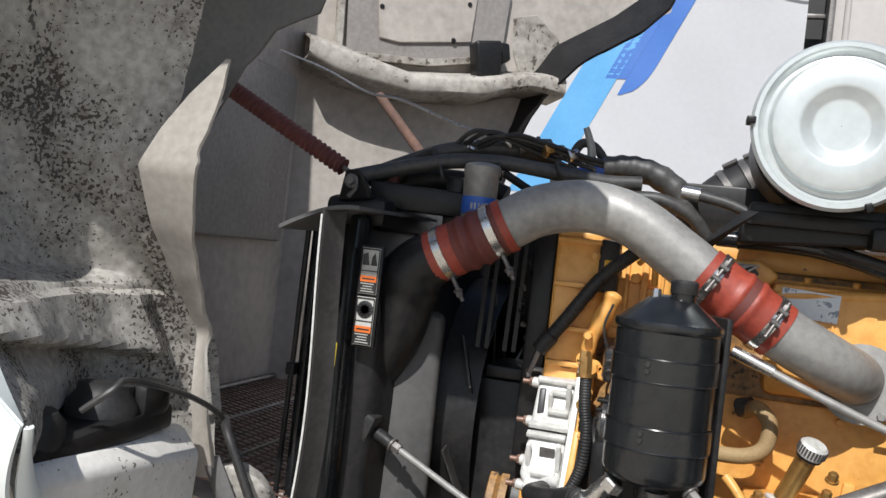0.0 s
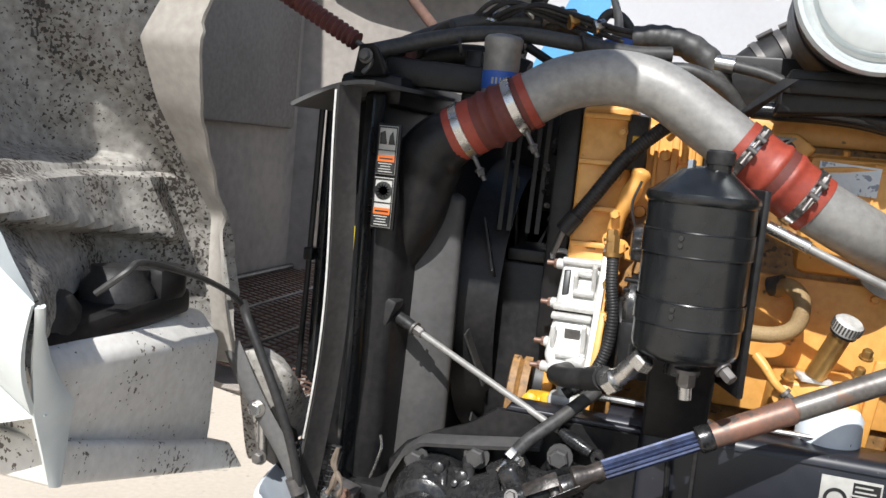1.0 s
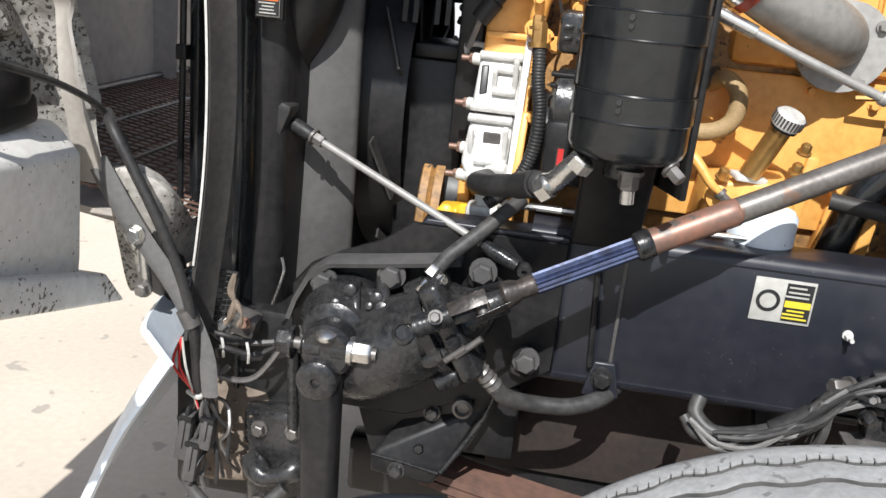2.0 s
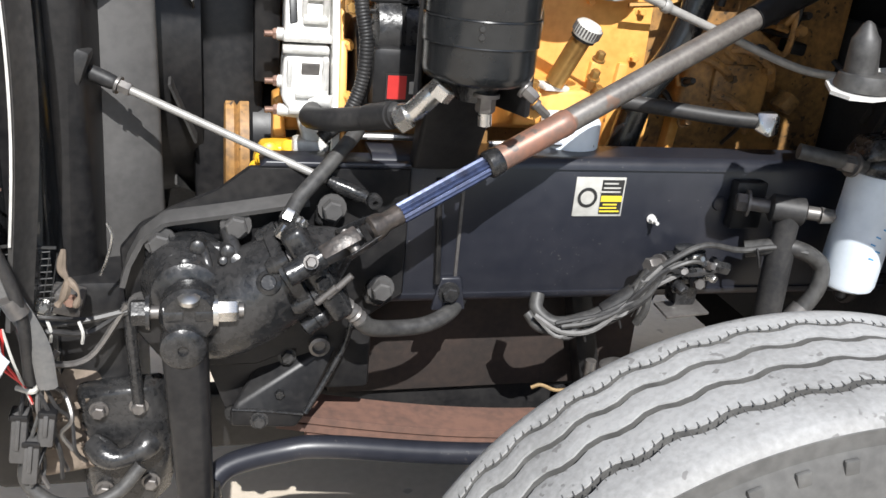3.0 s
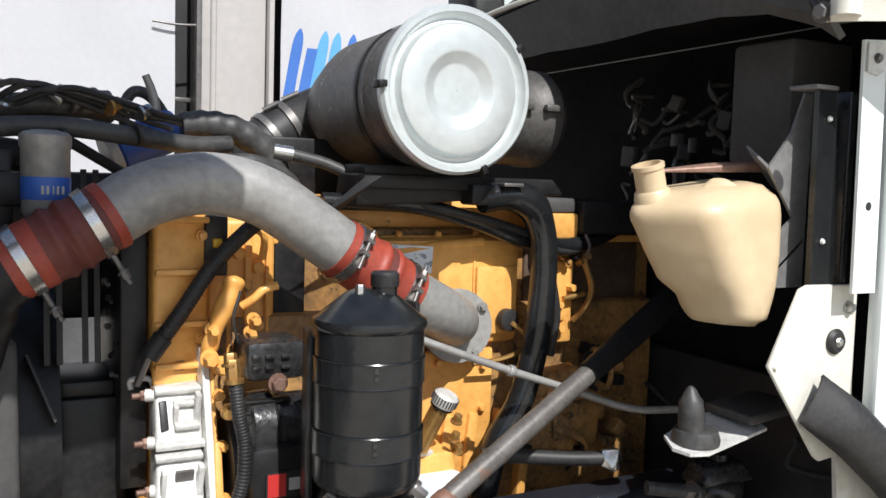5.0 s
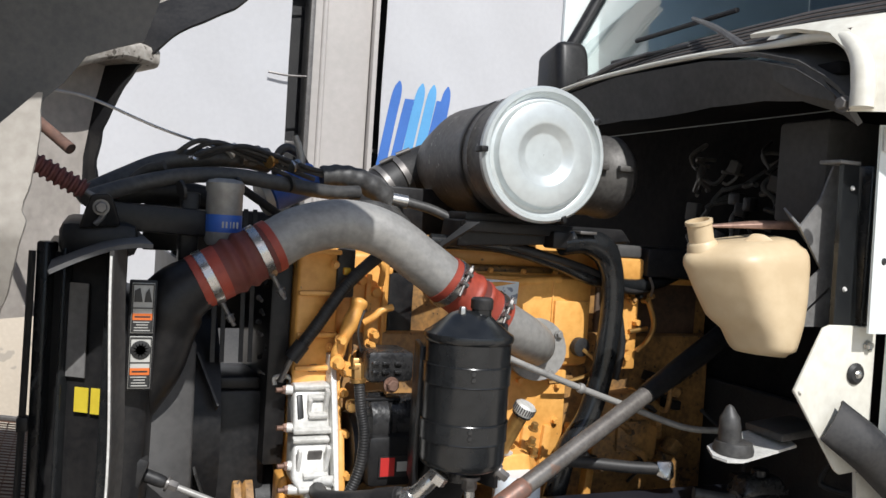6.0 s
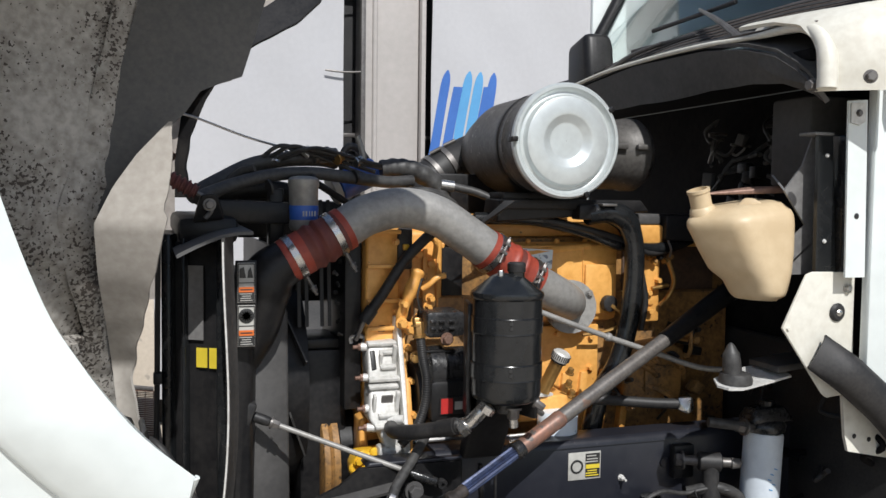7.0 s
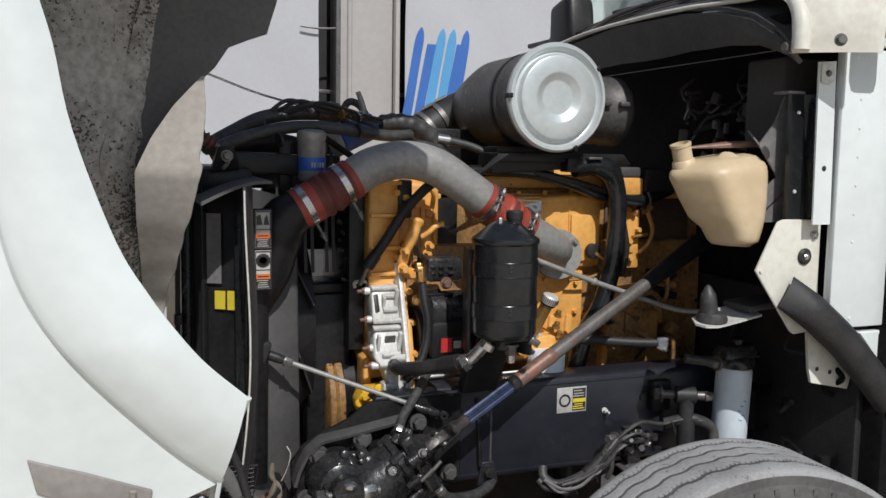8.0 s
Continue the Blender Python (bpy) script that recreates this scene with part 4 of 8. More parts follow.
    part("drive_lid", box((-0.65, 0.42, 1.325), (0.10, 0.20, 0.03), 0.006), BLACK, shroud)
    hub = part("fan_hub", lathe((-0.76, 0.58, 1.18), (1, 0, 0), [(0.10, 0), (0.10, 0.05), (0.06, 0.10), (0.06, 0.16)], 24), RUBBER, shroud)
    for k in range(8):
        a = 0.785 * k + 0.3

        def blade(u, v, a=a):
            r = 0.09 + 0.27 * v
            s = (u - 0.5) * 0.13
            return (-0.735 + 0.35 * s, 0.58 + r * math.cos(a) - s * math.sin(a), 1.18 + r * math.sin(a) + s * math.cos(a))
        part("fan_blade", sheet(blade, 3, 5, 0.005), HOSE, hub)
    for x in (-0.655, -0.633, -0.700, -0.722):
        part("belt", hull([(x - 0.006, 0.30, 1.38), (x + 0.006, 0.30, 1.38), (x - 0.006, 0.34, 1.75), (x + 0.006, 0.34, 1.75), (x, 0.32, 1.38), (x, 0.36, 1.75)], 0.001, 1), RUBBER, shroud, "dusty black drive belt")
    for k in range(9):
        rng = random.Random(610 + k)
        part("fitting", nut((-0.625 + 0.03 * rng.random(), 0.27 + 0.04 * rng.random(), 1.36 + 0.03 * k), (rng.random() - 0.5, -0.6, rng.random() - 0.5), 0.003 + 0.004 * rng.random(), 0.014), (DULL, BLACK, RUBBER)[k % 3], shroud)
    part("guard", box((-0.575, 0.42, 1.42), (0.05, 0.34, 0.56), 0.006), BLACK, shroud, "black belt guard")


build_radiator()


# ---- charge air pipe with its red hoses ----
def clamp(parent, at, axis, r, bolt_dir, mat=STEEL, hang=False):
    """A band round a hose with a T-bolt across its ends, or with its bolt hanging off."""
    at, axis, b = Vector(at), Vector(axis).normalized(), Vector(bolt_dir)
    b = (b - axis * b.dot(axis)).normalized()
    band = part("hose_clamp", lathe(at - axis * 0.010, axis, [(r, 0), (r + 0.0025, 0.001), (r + 0.0025, 0.019), (r, 0.020)], 40, closed=False), mat, parent, "bright steel hose clamp")
    side = axis.cross(b)
    at_bolt = at + b * (r + 0.009)
    if hang:
        part("clamp_bolt", bar(at_bolt - b * 0.01, at_bolt + b * 0.045 + side * 0.02, 0.005, 10), DULL, band)
        part("clamp_nut", nut(at_bolt + b * 0.022 + side * 0.01, b, 0.008, 0.012), DULL, band)
        return
    part("clamp_bolt", bar(at_bolt - side * 0.035, at_bolt + side * 0.050, 0.0042, 10), DULL, band)
    part("clamp_nut", nut(at_bolt - side * 0.030, side, 0.0075, 0.014, washer=False), DULL, band)
    for k in (-0.012, 0.016):
        part("clamp_lug", lathe(at_bolt + side * k - axis * 0.009, axis, [(0.0065, 0), (0.0065, 0.018)], 12), DULL, band)


def build_pipe():
    pipe = thing("charge_air_pipe", (-0.4, 0.1, 1.45), "dull silver charge air pipe bent over the engine, red hose joints", "pipe")
    line = [(-0.80, 0.09, 1.583), (-0.713, 0.09, 1.630), (-0.64, 0.09, 1.672), (-0.57, 0.095, 1.712), (-0.475, 0.10, 1.731), (-0.375, 0.10, 1.711), (-0.275, 0.10, 1.650), (-0.18, 0.10, 1.587), (-0.07, 0.11, 1.520), (0.02, 0.135, 1.475), (0.085, 0.19, 1.445), (0.115, 0.27, 1.43)]
    part("tube", tube(line, 0.0555, 32, 8), PIPE, pipe)

    def humps(u):
        ridge = sum(math.exp(-((u - c) / 0.045) ** 2) for c in (0.46, 0.62))
        return 0.0590 + 0.0050 * ridge - 0.003 * math.exp(-((u - 0.54) / 0.03) ** 2)
    left = part("hose", tube([(-0.790, 0.09, 1.588), (-0.713, 0.09, 1.630), (-0.636, 0.092, 1.674)], humps, 36, 26), DARKRED, pipe, "dark red ribbed silicone hose")
    # Brighter red paints the sunlit strip at the hose's lower left end.
    part("hose_lip", tube([(-0.794, 0.09, 1.586), (-0.740, 0.09, 1.615)], 0.0602, 32, 4), SILICONE, left, "red hose end, coloured brighter as sunlit")
    part("hose_lip", tube([(-0.648, 0.091, 1.667), (-0.633, 0.092, 1.676)], 0.0602, 32, 2), SILICONE, left)
    right = part("hose", tube([(-0.226, 0.10, 1.618), (-0.150, 0.102, 1.569), (-0.066, 0.111, 1.517)], humps, 36, 26), SILICONE, pipe, "red ribbed silicone hose")
    part("hose_fold", tube([(-0.162, 0.102, 1.577), (-0.130, 0.103, 1.556)], 0.0612, 32, 3), DARKRED, right, "darker middle of the hose")
    clamp(pipe, (-0.770, 0.09, 1.599), (0.085, 0, 0.049), 0.0605, (0.5, -0.35, -1), hang=True)
    clamp(pipe, (-0.664, 0.09, 1.658), (0.085, 0, 0.049), 0.0605, (0.5, -0.35, -1), hang=True)
    clamp(pipe, (-0.205, 0.10, 1.604), (0.095, 0.005, -0.061), 0.0605, (0.1, -1, 0.35))
    clamp(pipe, (-0.090, 0.109, 1.532), (0.095, 0.01, -0.059), 0.0605, (0.1, -1, 0.35))
    part("flange", lathe((0.118, 0.232, 1.425), (0.15, 1, -0.12), [(0.084, 0), (0.084, 0.018), (0.07, 0.02)], 28), PIPE, pipe)
    for a in (0.6, 2.2, 3.7, 5.3):
        part("flange_bolt", nut((0.118 + 0.073 * math.cos(a), 0.226, 1.425 + 0.073 * math.sin(a)), (0, -1, 0), 0.009, 0.010), PIPE, pipe)


build_pipe()


# ---- air cleaner ----
def build_air_cleaner():
    ac = thing("air_cleaner", (0.0, 0.35, 1.75), "round dark air cleaner with a zinc-grey lid", "air cleaner")
    c = Vector((0.0, 0.045, 1.927))
    ax = Vector((0.02, 1, 0.0)).normalized()
    part("body", lathe(c + ax * 0.02, ax, [(0.155, 0), (0.156, 0.02), (0.152, 0.03), (0.152, 0.10), (0.154, 0.105), (0.152, 0.11), (0.152, 0.40), (0.145, 0.44), (0.12, 0.56), (0.11, 0.60)], 48), DRUM, ac, "dark grey dusty dented drum")
    lid = part("lid", lathe(c, -ax, [(0.158, -0.03), (0.165, -0.022), (0.166, -0.006), (0.160, 0.002), (0.152, 0.002), (0.147, -0.010), (0.140, -0.014), (0.133, -0.012), (0.126, 0.004), (0.122, 0.006), (0.080, 0.007), (0.076, 0.0065), (0.073, 0.005), (0.054, -0.008), (0.051, -0.0092), (0.047, -0.0095), (0.02, -0.0095), (0.001, -0.0095)], 64, closed=False), ZINC, ac, "round zinc-grey lid with a pressed ring")
    for a in (0.6, 3.14, 5.1):
        p = c + Vector((0.165 * math.cos(a), 0.012, 0.165 * math.sin(a)))
        part("latch", box(p, (0.018, 0.04, 0.014), 0.003, (0, -math.degrees(a), 0)), BLACK, lid)
    part("inlet", lathe((0.10, 0.42, 1.915), (1, 0.05, 0), [(0.118, 0), (0.118, 0.13), (0.124, 0.14), (0.124, 0.16), (0.118, 0.17), (0.118, 0.29), (0.124, 0.30), (0.124, 0.34), (0.10, 0.37)], 40), DRUM, ac, "ribbed dark inlet duct")
    part("inlet_rib", box((0.30, 0.305, 1.935), (0.10, 0.02, 0.018), 0.005), DRUM, ac)
    part("inlet_rib", box((0.41, 0.305, 1.935), (0.05, 0.02, 0.018), 0.005), DRUM, ac)
    part("elbow", tube([(0.02, 0.60, 1.93), (-0.02, 0.70, 1.925), (-0.10, 0.74, 1.885), (-0.18, 0.74, 1.83), (-0.25, 0.72, 1.75)], 0.072, 24), RUBBER, ac, "black rubber outlet elbow")
    part("hose_clamp", tube([(-0.108, 0.742, 1.880), (-0.124, 0.742, 1.870)], 0.076, 28, 2), DULL, ac)
    part("clamp_bolt", bar((-0.145, 0.72, 1.945), (-0.105, 0.71, 1.965), 0.007), DULL, ac)
    part("hose_clamp", tube([(-0.158, 0.742, 1.848), (-0.172, 0.742, 1.838)], 0.076, 28, 2), DULL, ac)
    part("clamp_bolt", bar((-0.195, 0.72, 1.915), (-0.16, 0.71, 1.935), 0.007), DULL, ac)
    part("strap", lathe(c + ax * 0.16, ax, [(0.1535, 0), (0.1545, 0.002), (0.1545, 0.028), (0.1535, 0.03)], 48, closed=False), BLACK, ac)
    stand = thing("air_cleaner_bracket", (0.1, 0.25, 1.7), "black pressed-steel bracket under the air cleaner", "bracket")
    part("arm", hull([(-0.155, 0.13, 1.755), (-0.125, 0.12, 1.755), (-0.26, 0.17, 1.655), (-0.28, 0.18, 1.635), (-0.155, 0.15, 1.745), (-0.25, 0.19, 1.635)], 0.004), BLACK, stand, "bent black strap")
    part("beam", hull([(-0.15, 0.18, 1.760), (0.33, 0.18, 1.760), (0.36, 0.18, 1.725), (-0.16, 0.18, 1.69), (-0.15, 0.30, 1.760), (0.33, 0.30, 1.760), (0.36, 0.30, 1.725), (-0.16, 0.30, 1.685)], 0.006), BLACK, stand)
    part("cradle", box((0.0, 0.17, 1.745), (0.30, 0.03, 0.03), 0.005), BLACK, stand)
    part("rear_web", box((-0.12, 0.50, 1.765), (0.42, 0.03, 0.15), 0.006), BLACK, stand, "black web behind the hoses")
    part("saddle", box((0.0, 0.24, 1.765), (0.28, 0.12, 0.03), 0.006), BLACK, stand)


build_air_cleaner()


# ---- engine ----
def build_engine():
    eng = thing("engine", (0.1, 0.5, 0.7), "yellow diesel engine with grimy block and painted covers", "engine")
    part("block", box((0.14, 0.54, 1.10), (1.22, 0.50, 0.72), 0.02), GRIMESHADE, eng, "grimy yellow engine block, colour darkened as shaded")
    # Added plate with bolts: its cleaner yellow stands for sunlight on the block.
    part("lit_block_plate", box((0.02, 0.281, 1.21), (0.44, 0.016, 0.30), 0.005), ORANGE, eng, "brighter yellow plate added for the sunlit block side")
    for x, z in ((-0.17, 1.32), (-0.07, 1.335), (0.09, 1.335), (0.21, 1.32), (0.21, 1.22)):
        part("cover_bolt", nut((x, 0.274, z), (0, -1, 0), 0.009, 0.012), ORANGE, eng)
    part("head", box((0.14, 0.55, 1.54), (1.24, 0.44, 0.20), 0.015), GRIMESHADE, eng)
    part("valve_cover", box((0.16, 0.56, 1.665), (1.16, 0.40, 0.09), 0.03), ORANGE, eng, "yellow painted valve cover")
    part("cover_flange", box((0.16, 0.545, 1.615), (1.20, 0.47, 0.018), 0.004), ORANGE, eng)
    part("intake_plenum", box((0.115, 0.315, 1.495), (0.38, 0.10, 0.25), 0.022), ORANGE, eng, "sunlit yellow intake cover")
    part("plenum_pad", box((0.235, 0.263, 1.475), (0.11, 0.014, 0.16), 0.005), ORANGE, eng)
    part("plenum_seam", box((0.055, 0.264, 1.50), (0.006, 0.006, 0.22), 0.002), ORANGE, eng)
    part("plenum_seam", box((0.175, 0.264, 1.55), (0.006, 0.006, 0.12), 0.002), ORANGE, eng)
    for x in (-0.10, 0.0, 0.10, 0.20, 0.30, 0.42):
        part("cover_bolt", nut((x, 0.305, 1.622), (0, -0.3, 1), 0.008, 0.010), ORANGE, eng)
    part("head_side", box((0.53, 0.36, 1.47), (0.36, 0.08, 0.30), 0.012), SHADEBROWN, eng, "rear of the cylinder head, coloured dark brown as shaded")
    part("casting_bulge", tube([(-0.16, 0.30, 1.61), (-0.10, 0.275, 1.585), (-0.02, 0.27, 1.592), (0.06, 0.272, 1.60), (0.20, 0.275, 1.612)], 0.012, 10), ORANGE, eng, "yellow pipe along the cover")
    # front gear housing
    part("front_cover", hull([(-0.545, 0.22, 1.68), (-0.44, 0.24, 1.69), (-0.43, 0.24, 1.05), (-0.545, 0.22, 1.05), (-0.545, 0.78, 1.68), (-0.44, 0.78, 1.69), (-0.43, 0.78, 1.05), (-0.545, 0.78, 1.05)], 0.012), ORANGE, eng, "flat yellow front gear cover")
    for z in (1.66, 1.56, 1.46, 1.38):
        part("cover_rib", box((-0.492, 0.222, z), (0.10, 0.02, 0.012), 0.004), ORANGE, eng)
        part("cover_bolt", nut((-0.455, 0.226, z - 0.03), (0, -1, 0), 0.008, 0.010), ORANGE, eng)
    part("neck_cover", hull([(x, y, z) for x, z in ((-0.43, 1.66), (-0.285, 1.66), (-0.285, 1.35), (-0.43, 1.35)) for y in (0.30, 0.40)], 0.014), ORANGE, eng, "yellow ribbed neck cover")
    # Solid black block painted in for the dark depth beside the neck.
    part("neck_shade_block", box((-0.25, 0.36, 1.50), (0.07, 0.10, 0.32), 0.008), BLACK, eng)
    for x, w in ((-0.385, 0.010), (-0.345, 0.016), (-0.305, 0.008)):
        part("neck_rib", box((x, 0.296, 1.50), (w, 0.016, 0.29), 0.004), ORANGE, eng)
    for x, z in ((-0.405, 1.46), (-0.365, 1.59), (-0.325, 1.44), (-0.325, 1.56), (-0.365, 1.40)):
        part("neck_boss", lathe((x, 0.30, z), (0, -1, 0), [(0.014, 0), (0.012, 0.018), (0.006, 0.020)], 14), ORANGE, eng)
    part("sensor_gap", box((-0.425, 0.255, 1.61), (0.045, 0.05, 0.12), 0.006), RUBBER, eng, "black sensor block")
    part("sensor_clip", box((-0.425, 0.225, 1.615), (0.018, 0.012, 0.018), 0.003), YELLOW, eng)
    part("upper_pipe", tube([(-0.36, 0.26, 1.625), (-0.345, 0.245, 1.64), (-0.325, 0.25, 1.625), (-0.322, 0.27, 1.58)], 0.008, 8), ORANGE, eng)
    # water elbow and small plumbing by the gear cover
    part("water_elbow", tube([(-0.448, 0.20, 1.40), (-0.440, 0.185, 1.445), (-0.422, 0.178, 1.495), (-0.408, 0.178, 1.53), (-0.402, 0.180, 1.548), (-0.400, 0.181, 1.556)], lambda u: 0.0135 + 0.006 * math.sin(2.6 * u) + 0.002 * math.sin(19 * u) - 0.014 * max(0, (u - 0.82) / 0.18) ** 2, 16), ORANGE, eng, "bent yellow water pipe")
    part("elbow_wire", tube([(-0.40, 0.155, 1.43), (-0.412, 0.147, 1.48), (-0.398, 0.150, 1.53)], 0.003, 6), INK, eng)
    part("breather", tube([(-0.385, 0.19, 1.495), (-0.365, 0.18, 1.51), (-0.345, 0.178, 1.528), (-0.318, 0.18, 1.535)], 0.0085, 10), ORANGE, eng)
    for p, r in (((-0.450, 0.18, 1.40), 0.013), ((-0.428, 0.175, 1.385), 0.014), ((-0.405, 0.175, 1.375), 0.012), ((-0.445, 0.185, 1.455), 0.010), ((-0.365, 0.185, 1.47), 0.010), ((-0.372, 0.185, 1.445), 0.009)):
        part("plug", nut(p, (0, -1, 0), r, 0.028), ORANGE, eng)
    # silver casting in front of the gear housing's flange, which is seen edge-on and leans out towards its foot
    def lean(x, z, out=0.0):
        return (x, 0.185 + 0.36 * (z - 1.25) - out, z)
    flange_pts = [(1.415, 0.03), (1.385, 0.045), (1.25, 0.05), (1.10, 0.05), (1.02, 0.03)]
    plate = part("side_plate", hull([lean(-0.452 + dx - 0.03 * (1.25 - z) * 0.3, z, o + k) for z, o in flange_pts for dx in (0.004, 0.012) for k in (0, -0.08)], 0.003), ORANGE, eng)
    part("plate_edge", hull([lean(-0.463 + dx - 0.03 * (1.25 - z) * 0.3, z, o + 0.004 + k) for z, o in flange_pts for dx in (0.0, 0.014) for k in (0, -0.08)], 0.002), ALLOY, plate, "bright gasket edge")
    part("flange_top", hull([lean(-0.545, 1.345), lean(-0.455, 1.345), lean(-0.455, 1.440), lean(-0.472, 1.438), lean(-0.545, 1.372)] + [lean(x, z, -0.06) for x, z in ((-0.545, 1.345), (-0.455, 1.345), (-0.455, 1.44), (-0.545, 1.372))], 0.005), ORANGE, eng, "sunlit yellow flange above the casting")
    part("flange_pocket", box(lean(-0.497, 1.378, 0.001), (0.026, 0.006, 0.020), 0.003), GRIMESHADE, eng)
    cast = part("casting", hull([lean(x, z, o) for x, z in ((-0.545, 1.345), (-0.463, 1.350), (-0.463, 1.243), (-0.550, 1.240)) for o in (0.025, -0.05)], 0.006), ALLOY, eng, "bright silver alloy casting")
    part("casting_lower", hull([lean(x, z, o) for x, z in ((-0.548, 1.232), (-0.465, 1.235), (-0.468, 1.115), (-0.535, 1.108), (-0.556, 1.14)) for o in (0.025, -0.05)], 0.008), ALLOY, cast)
    part("casting_foot", hull([lean(x, z, o) for x, z in ((-0.530, 1.115), (-0.470, 1.115), (-0.478, 1.065), (-0.515, 1.06)) for o in (0.018, -0.05)], 0.008), ALLOY, cast)
    for x, z, sx, sz in ((-0.505, 1.342, 0.085, 0.011), (-0.473, 1.30, 0.011, 0.085), (-0.495, 1.318, 0.040, 0.010), (-0.512, 1.298, 0.010, 0.042), (-0.492, 1.278, 0.046, 0.010), (-0.507, 1.246, 0.090, 0.011), (-0.510, 1.226, 0.086, 0.011), (-0.476, 1.175, 0.011, 0.09), (-0.541, 1.178, 0.010, 0.07), (-0.505, 1.150, 0.052, 0.010), (-0.505, 1.122, 0.076, 0.011)):
        part("casting_rib", box(lean(x, z, 0.030), (sx, 0.018, sz), 0.003, (20, 0, 0)), ALLOY, cast)
    part("casting_slot", hull([lean(x, z, o) for x, z in ((-0.541, 1.322), (-0.526, 1.324), (-0.524, 1.272), (-0.539, 1.268)) for o in (0.028, 0.02)], 0.003), INK, cast, "dark slot")
    part("casting_recess", box(lean(-0.502, 1.187, 0.026), (0.034, 0.006, 0.036), 0.002, (20, 0, 0)), DULL, cast)
    part("spigot", bar(lean(-0.50, 1.135, 0.02), lean(-0.462, 1.14, 0.045), 0.013), ALLOY, cast)
    for z in (1.330, 1.247, 1.165, 1.115):
        part("stud", nut(lean(-0.545, z, 0.0), (-1, -0.1, 0), 0.011, 0.02, shank=0.020), COPPER, cast)
        part("stud_sleeve", bar(lean(-0.560, z, 0.002), lean(-0.520, z, 0.012), 0.012), ALLOY, cast)
    for x, z in ((-0.438, 1.385), (-0.435, 1.33), (-0.436, 1.24), (-0.438, 1.15)):
        part("plate_bolt", nut(lean(x, z, 0.045), (0.3, -1, 0), 0.009, 0.014), ORANGE, plate)
    part("plate_strip", hull([lean(x, z, o) for x, z in ((-0.450, 1.25), (-0.436, 1.25), (-0.440, 1.09), (-0.456, 1.09)) for o in (0.055, 0.03)], 0.003), ORANGE, plate, "yellow strip beside the gasket")
    part("gear_bracket", hull([(x, y, z) for x, z in ((-0.565, 1.12), (-0.548, 1.13), (-0.535, 1.0), (-0.565, 0.99)) for y in (0.2, 0.28)], 0.005), ORANGE, eng)
    part("hook_bracket", tube([(-0.58, 0.25, 1.335), (-0.58, 0.25, 1.352), (-0.545, 0.24, 1.352), (-0.54, 0.23, 1.31)], 0.006, 6), ALLOY, eng, "small bent steel bracket")
    # yellow front mount block and wooden-coloured guard
    part("mount_block", hull([(x, y, z) for x, z in ((-0.590, 1.045), (-0.520, 1.050), (-0.505, 1.02), (-0.505, 0.975), (-0.600, 0.975), (-0.605, 1.01)) for y in (0.125, 0.19)], 0.007), YELLOW, eng, "bright yellow mount block")
    for x, z, r in ((-0.575, 1.035, 0.018), (-0.540, 1.045, 0.014), (-0.600, 1.005, 0.013), (-0.525, 1.010, 0.016)):
        part("mount_boss", lathe((x, 0.13, z), (0, -1, 0.2), [(r, 0), (r, 0.010), (0.7 * r, 0.014)], 14), YELLOW, eng)
    for x, z in ((-0.59, 1.03), (-0.55, 1.0), (-0.585, 0.995)):
        part("mount_bolt", nut((x, 0.108, z), (0, -1, 0), 0.010, 0.012), YELLOW, eng)
    part("pulley", lathe((-0.66, 0.42, 0.95), (1, 0, 0), [(0.10, 0), (0.172, 0.003), (0.177, 0.006), (0.177, 0.022), (0.170, 0.028), (0.177, 0.034), (0.177, 0.052), (0.08, 0.056)], 40), GRIMESHADE, eng, "ochre crank pulley")
    part("damper", lathe((-0.60, 0.42, 0.98), (1, 0, 0), [(0.14, 0), (0.14, 0.05), (0.10, 0.06)], 40), BLACK, eng)
    # bright plumbing along the top of the frame rail
    part("low_fitting", box((-0.50, 0.12, 1.05), (0.07, 0.05, 0.035), 0.010), ALLOY, eng)
    part("hose_end", lathe((-0.36, 0.09, 1.045), (1, 0, -0.1), [(0.016, 0), (0.021, 0.006), (0.021, 0.045), (0.014, 0.05)], 18), FILTER, eng, "white hose end")
    part("steel_tube", tube([(-0.47, 0.10, 1.065), (-0.42, 0.08, 1.082), (-0.33, 0.07, 1.085), (-0.24, 0.07, 1.080), (-0.18, 0.09, 1.06)], 0.007, 8), STEEL, eng)
    part("steel_tube", tube([(-0.16, 0.08, 1.075), (-0.06, 0.06, 1.082), (0.05, 0.06, 1.080)], 0.005, 8), STEEL, eng)
    # oil filler with its cap
    filler = part("filler_tube", tube([(-0.02, 0.135, 1.185), (-0.005, 0.125, 1.225), (0.018, 0.10, 1.295)], 0.020, 20), BRASS, eng, "brass-coloured oil filler tube")
    part("filler_cap", lathe((0.016, 0.103, 1.285), (0.27, -0.33, 0.90), [(0.026, 0), (0.027, 0.006), (0.027, 0.022), (0.022, 0.027), (0.001, 0.028)], 28), ALLOY, filler, "knurled steel filler cap")
    part("cap_grip", lathe((0.0145, 0.105, 1.28), (0.27, -0.33, 0.90), [(0.0255, 0), (0.0255, 0.008)], 12), BLACK, filler)
    part("filler_flange", box((-0.02, 0.14, 1.178), (0.065, 0.035, 0.012), 0.004, (8, 6, 20)), ALLOY, filler)
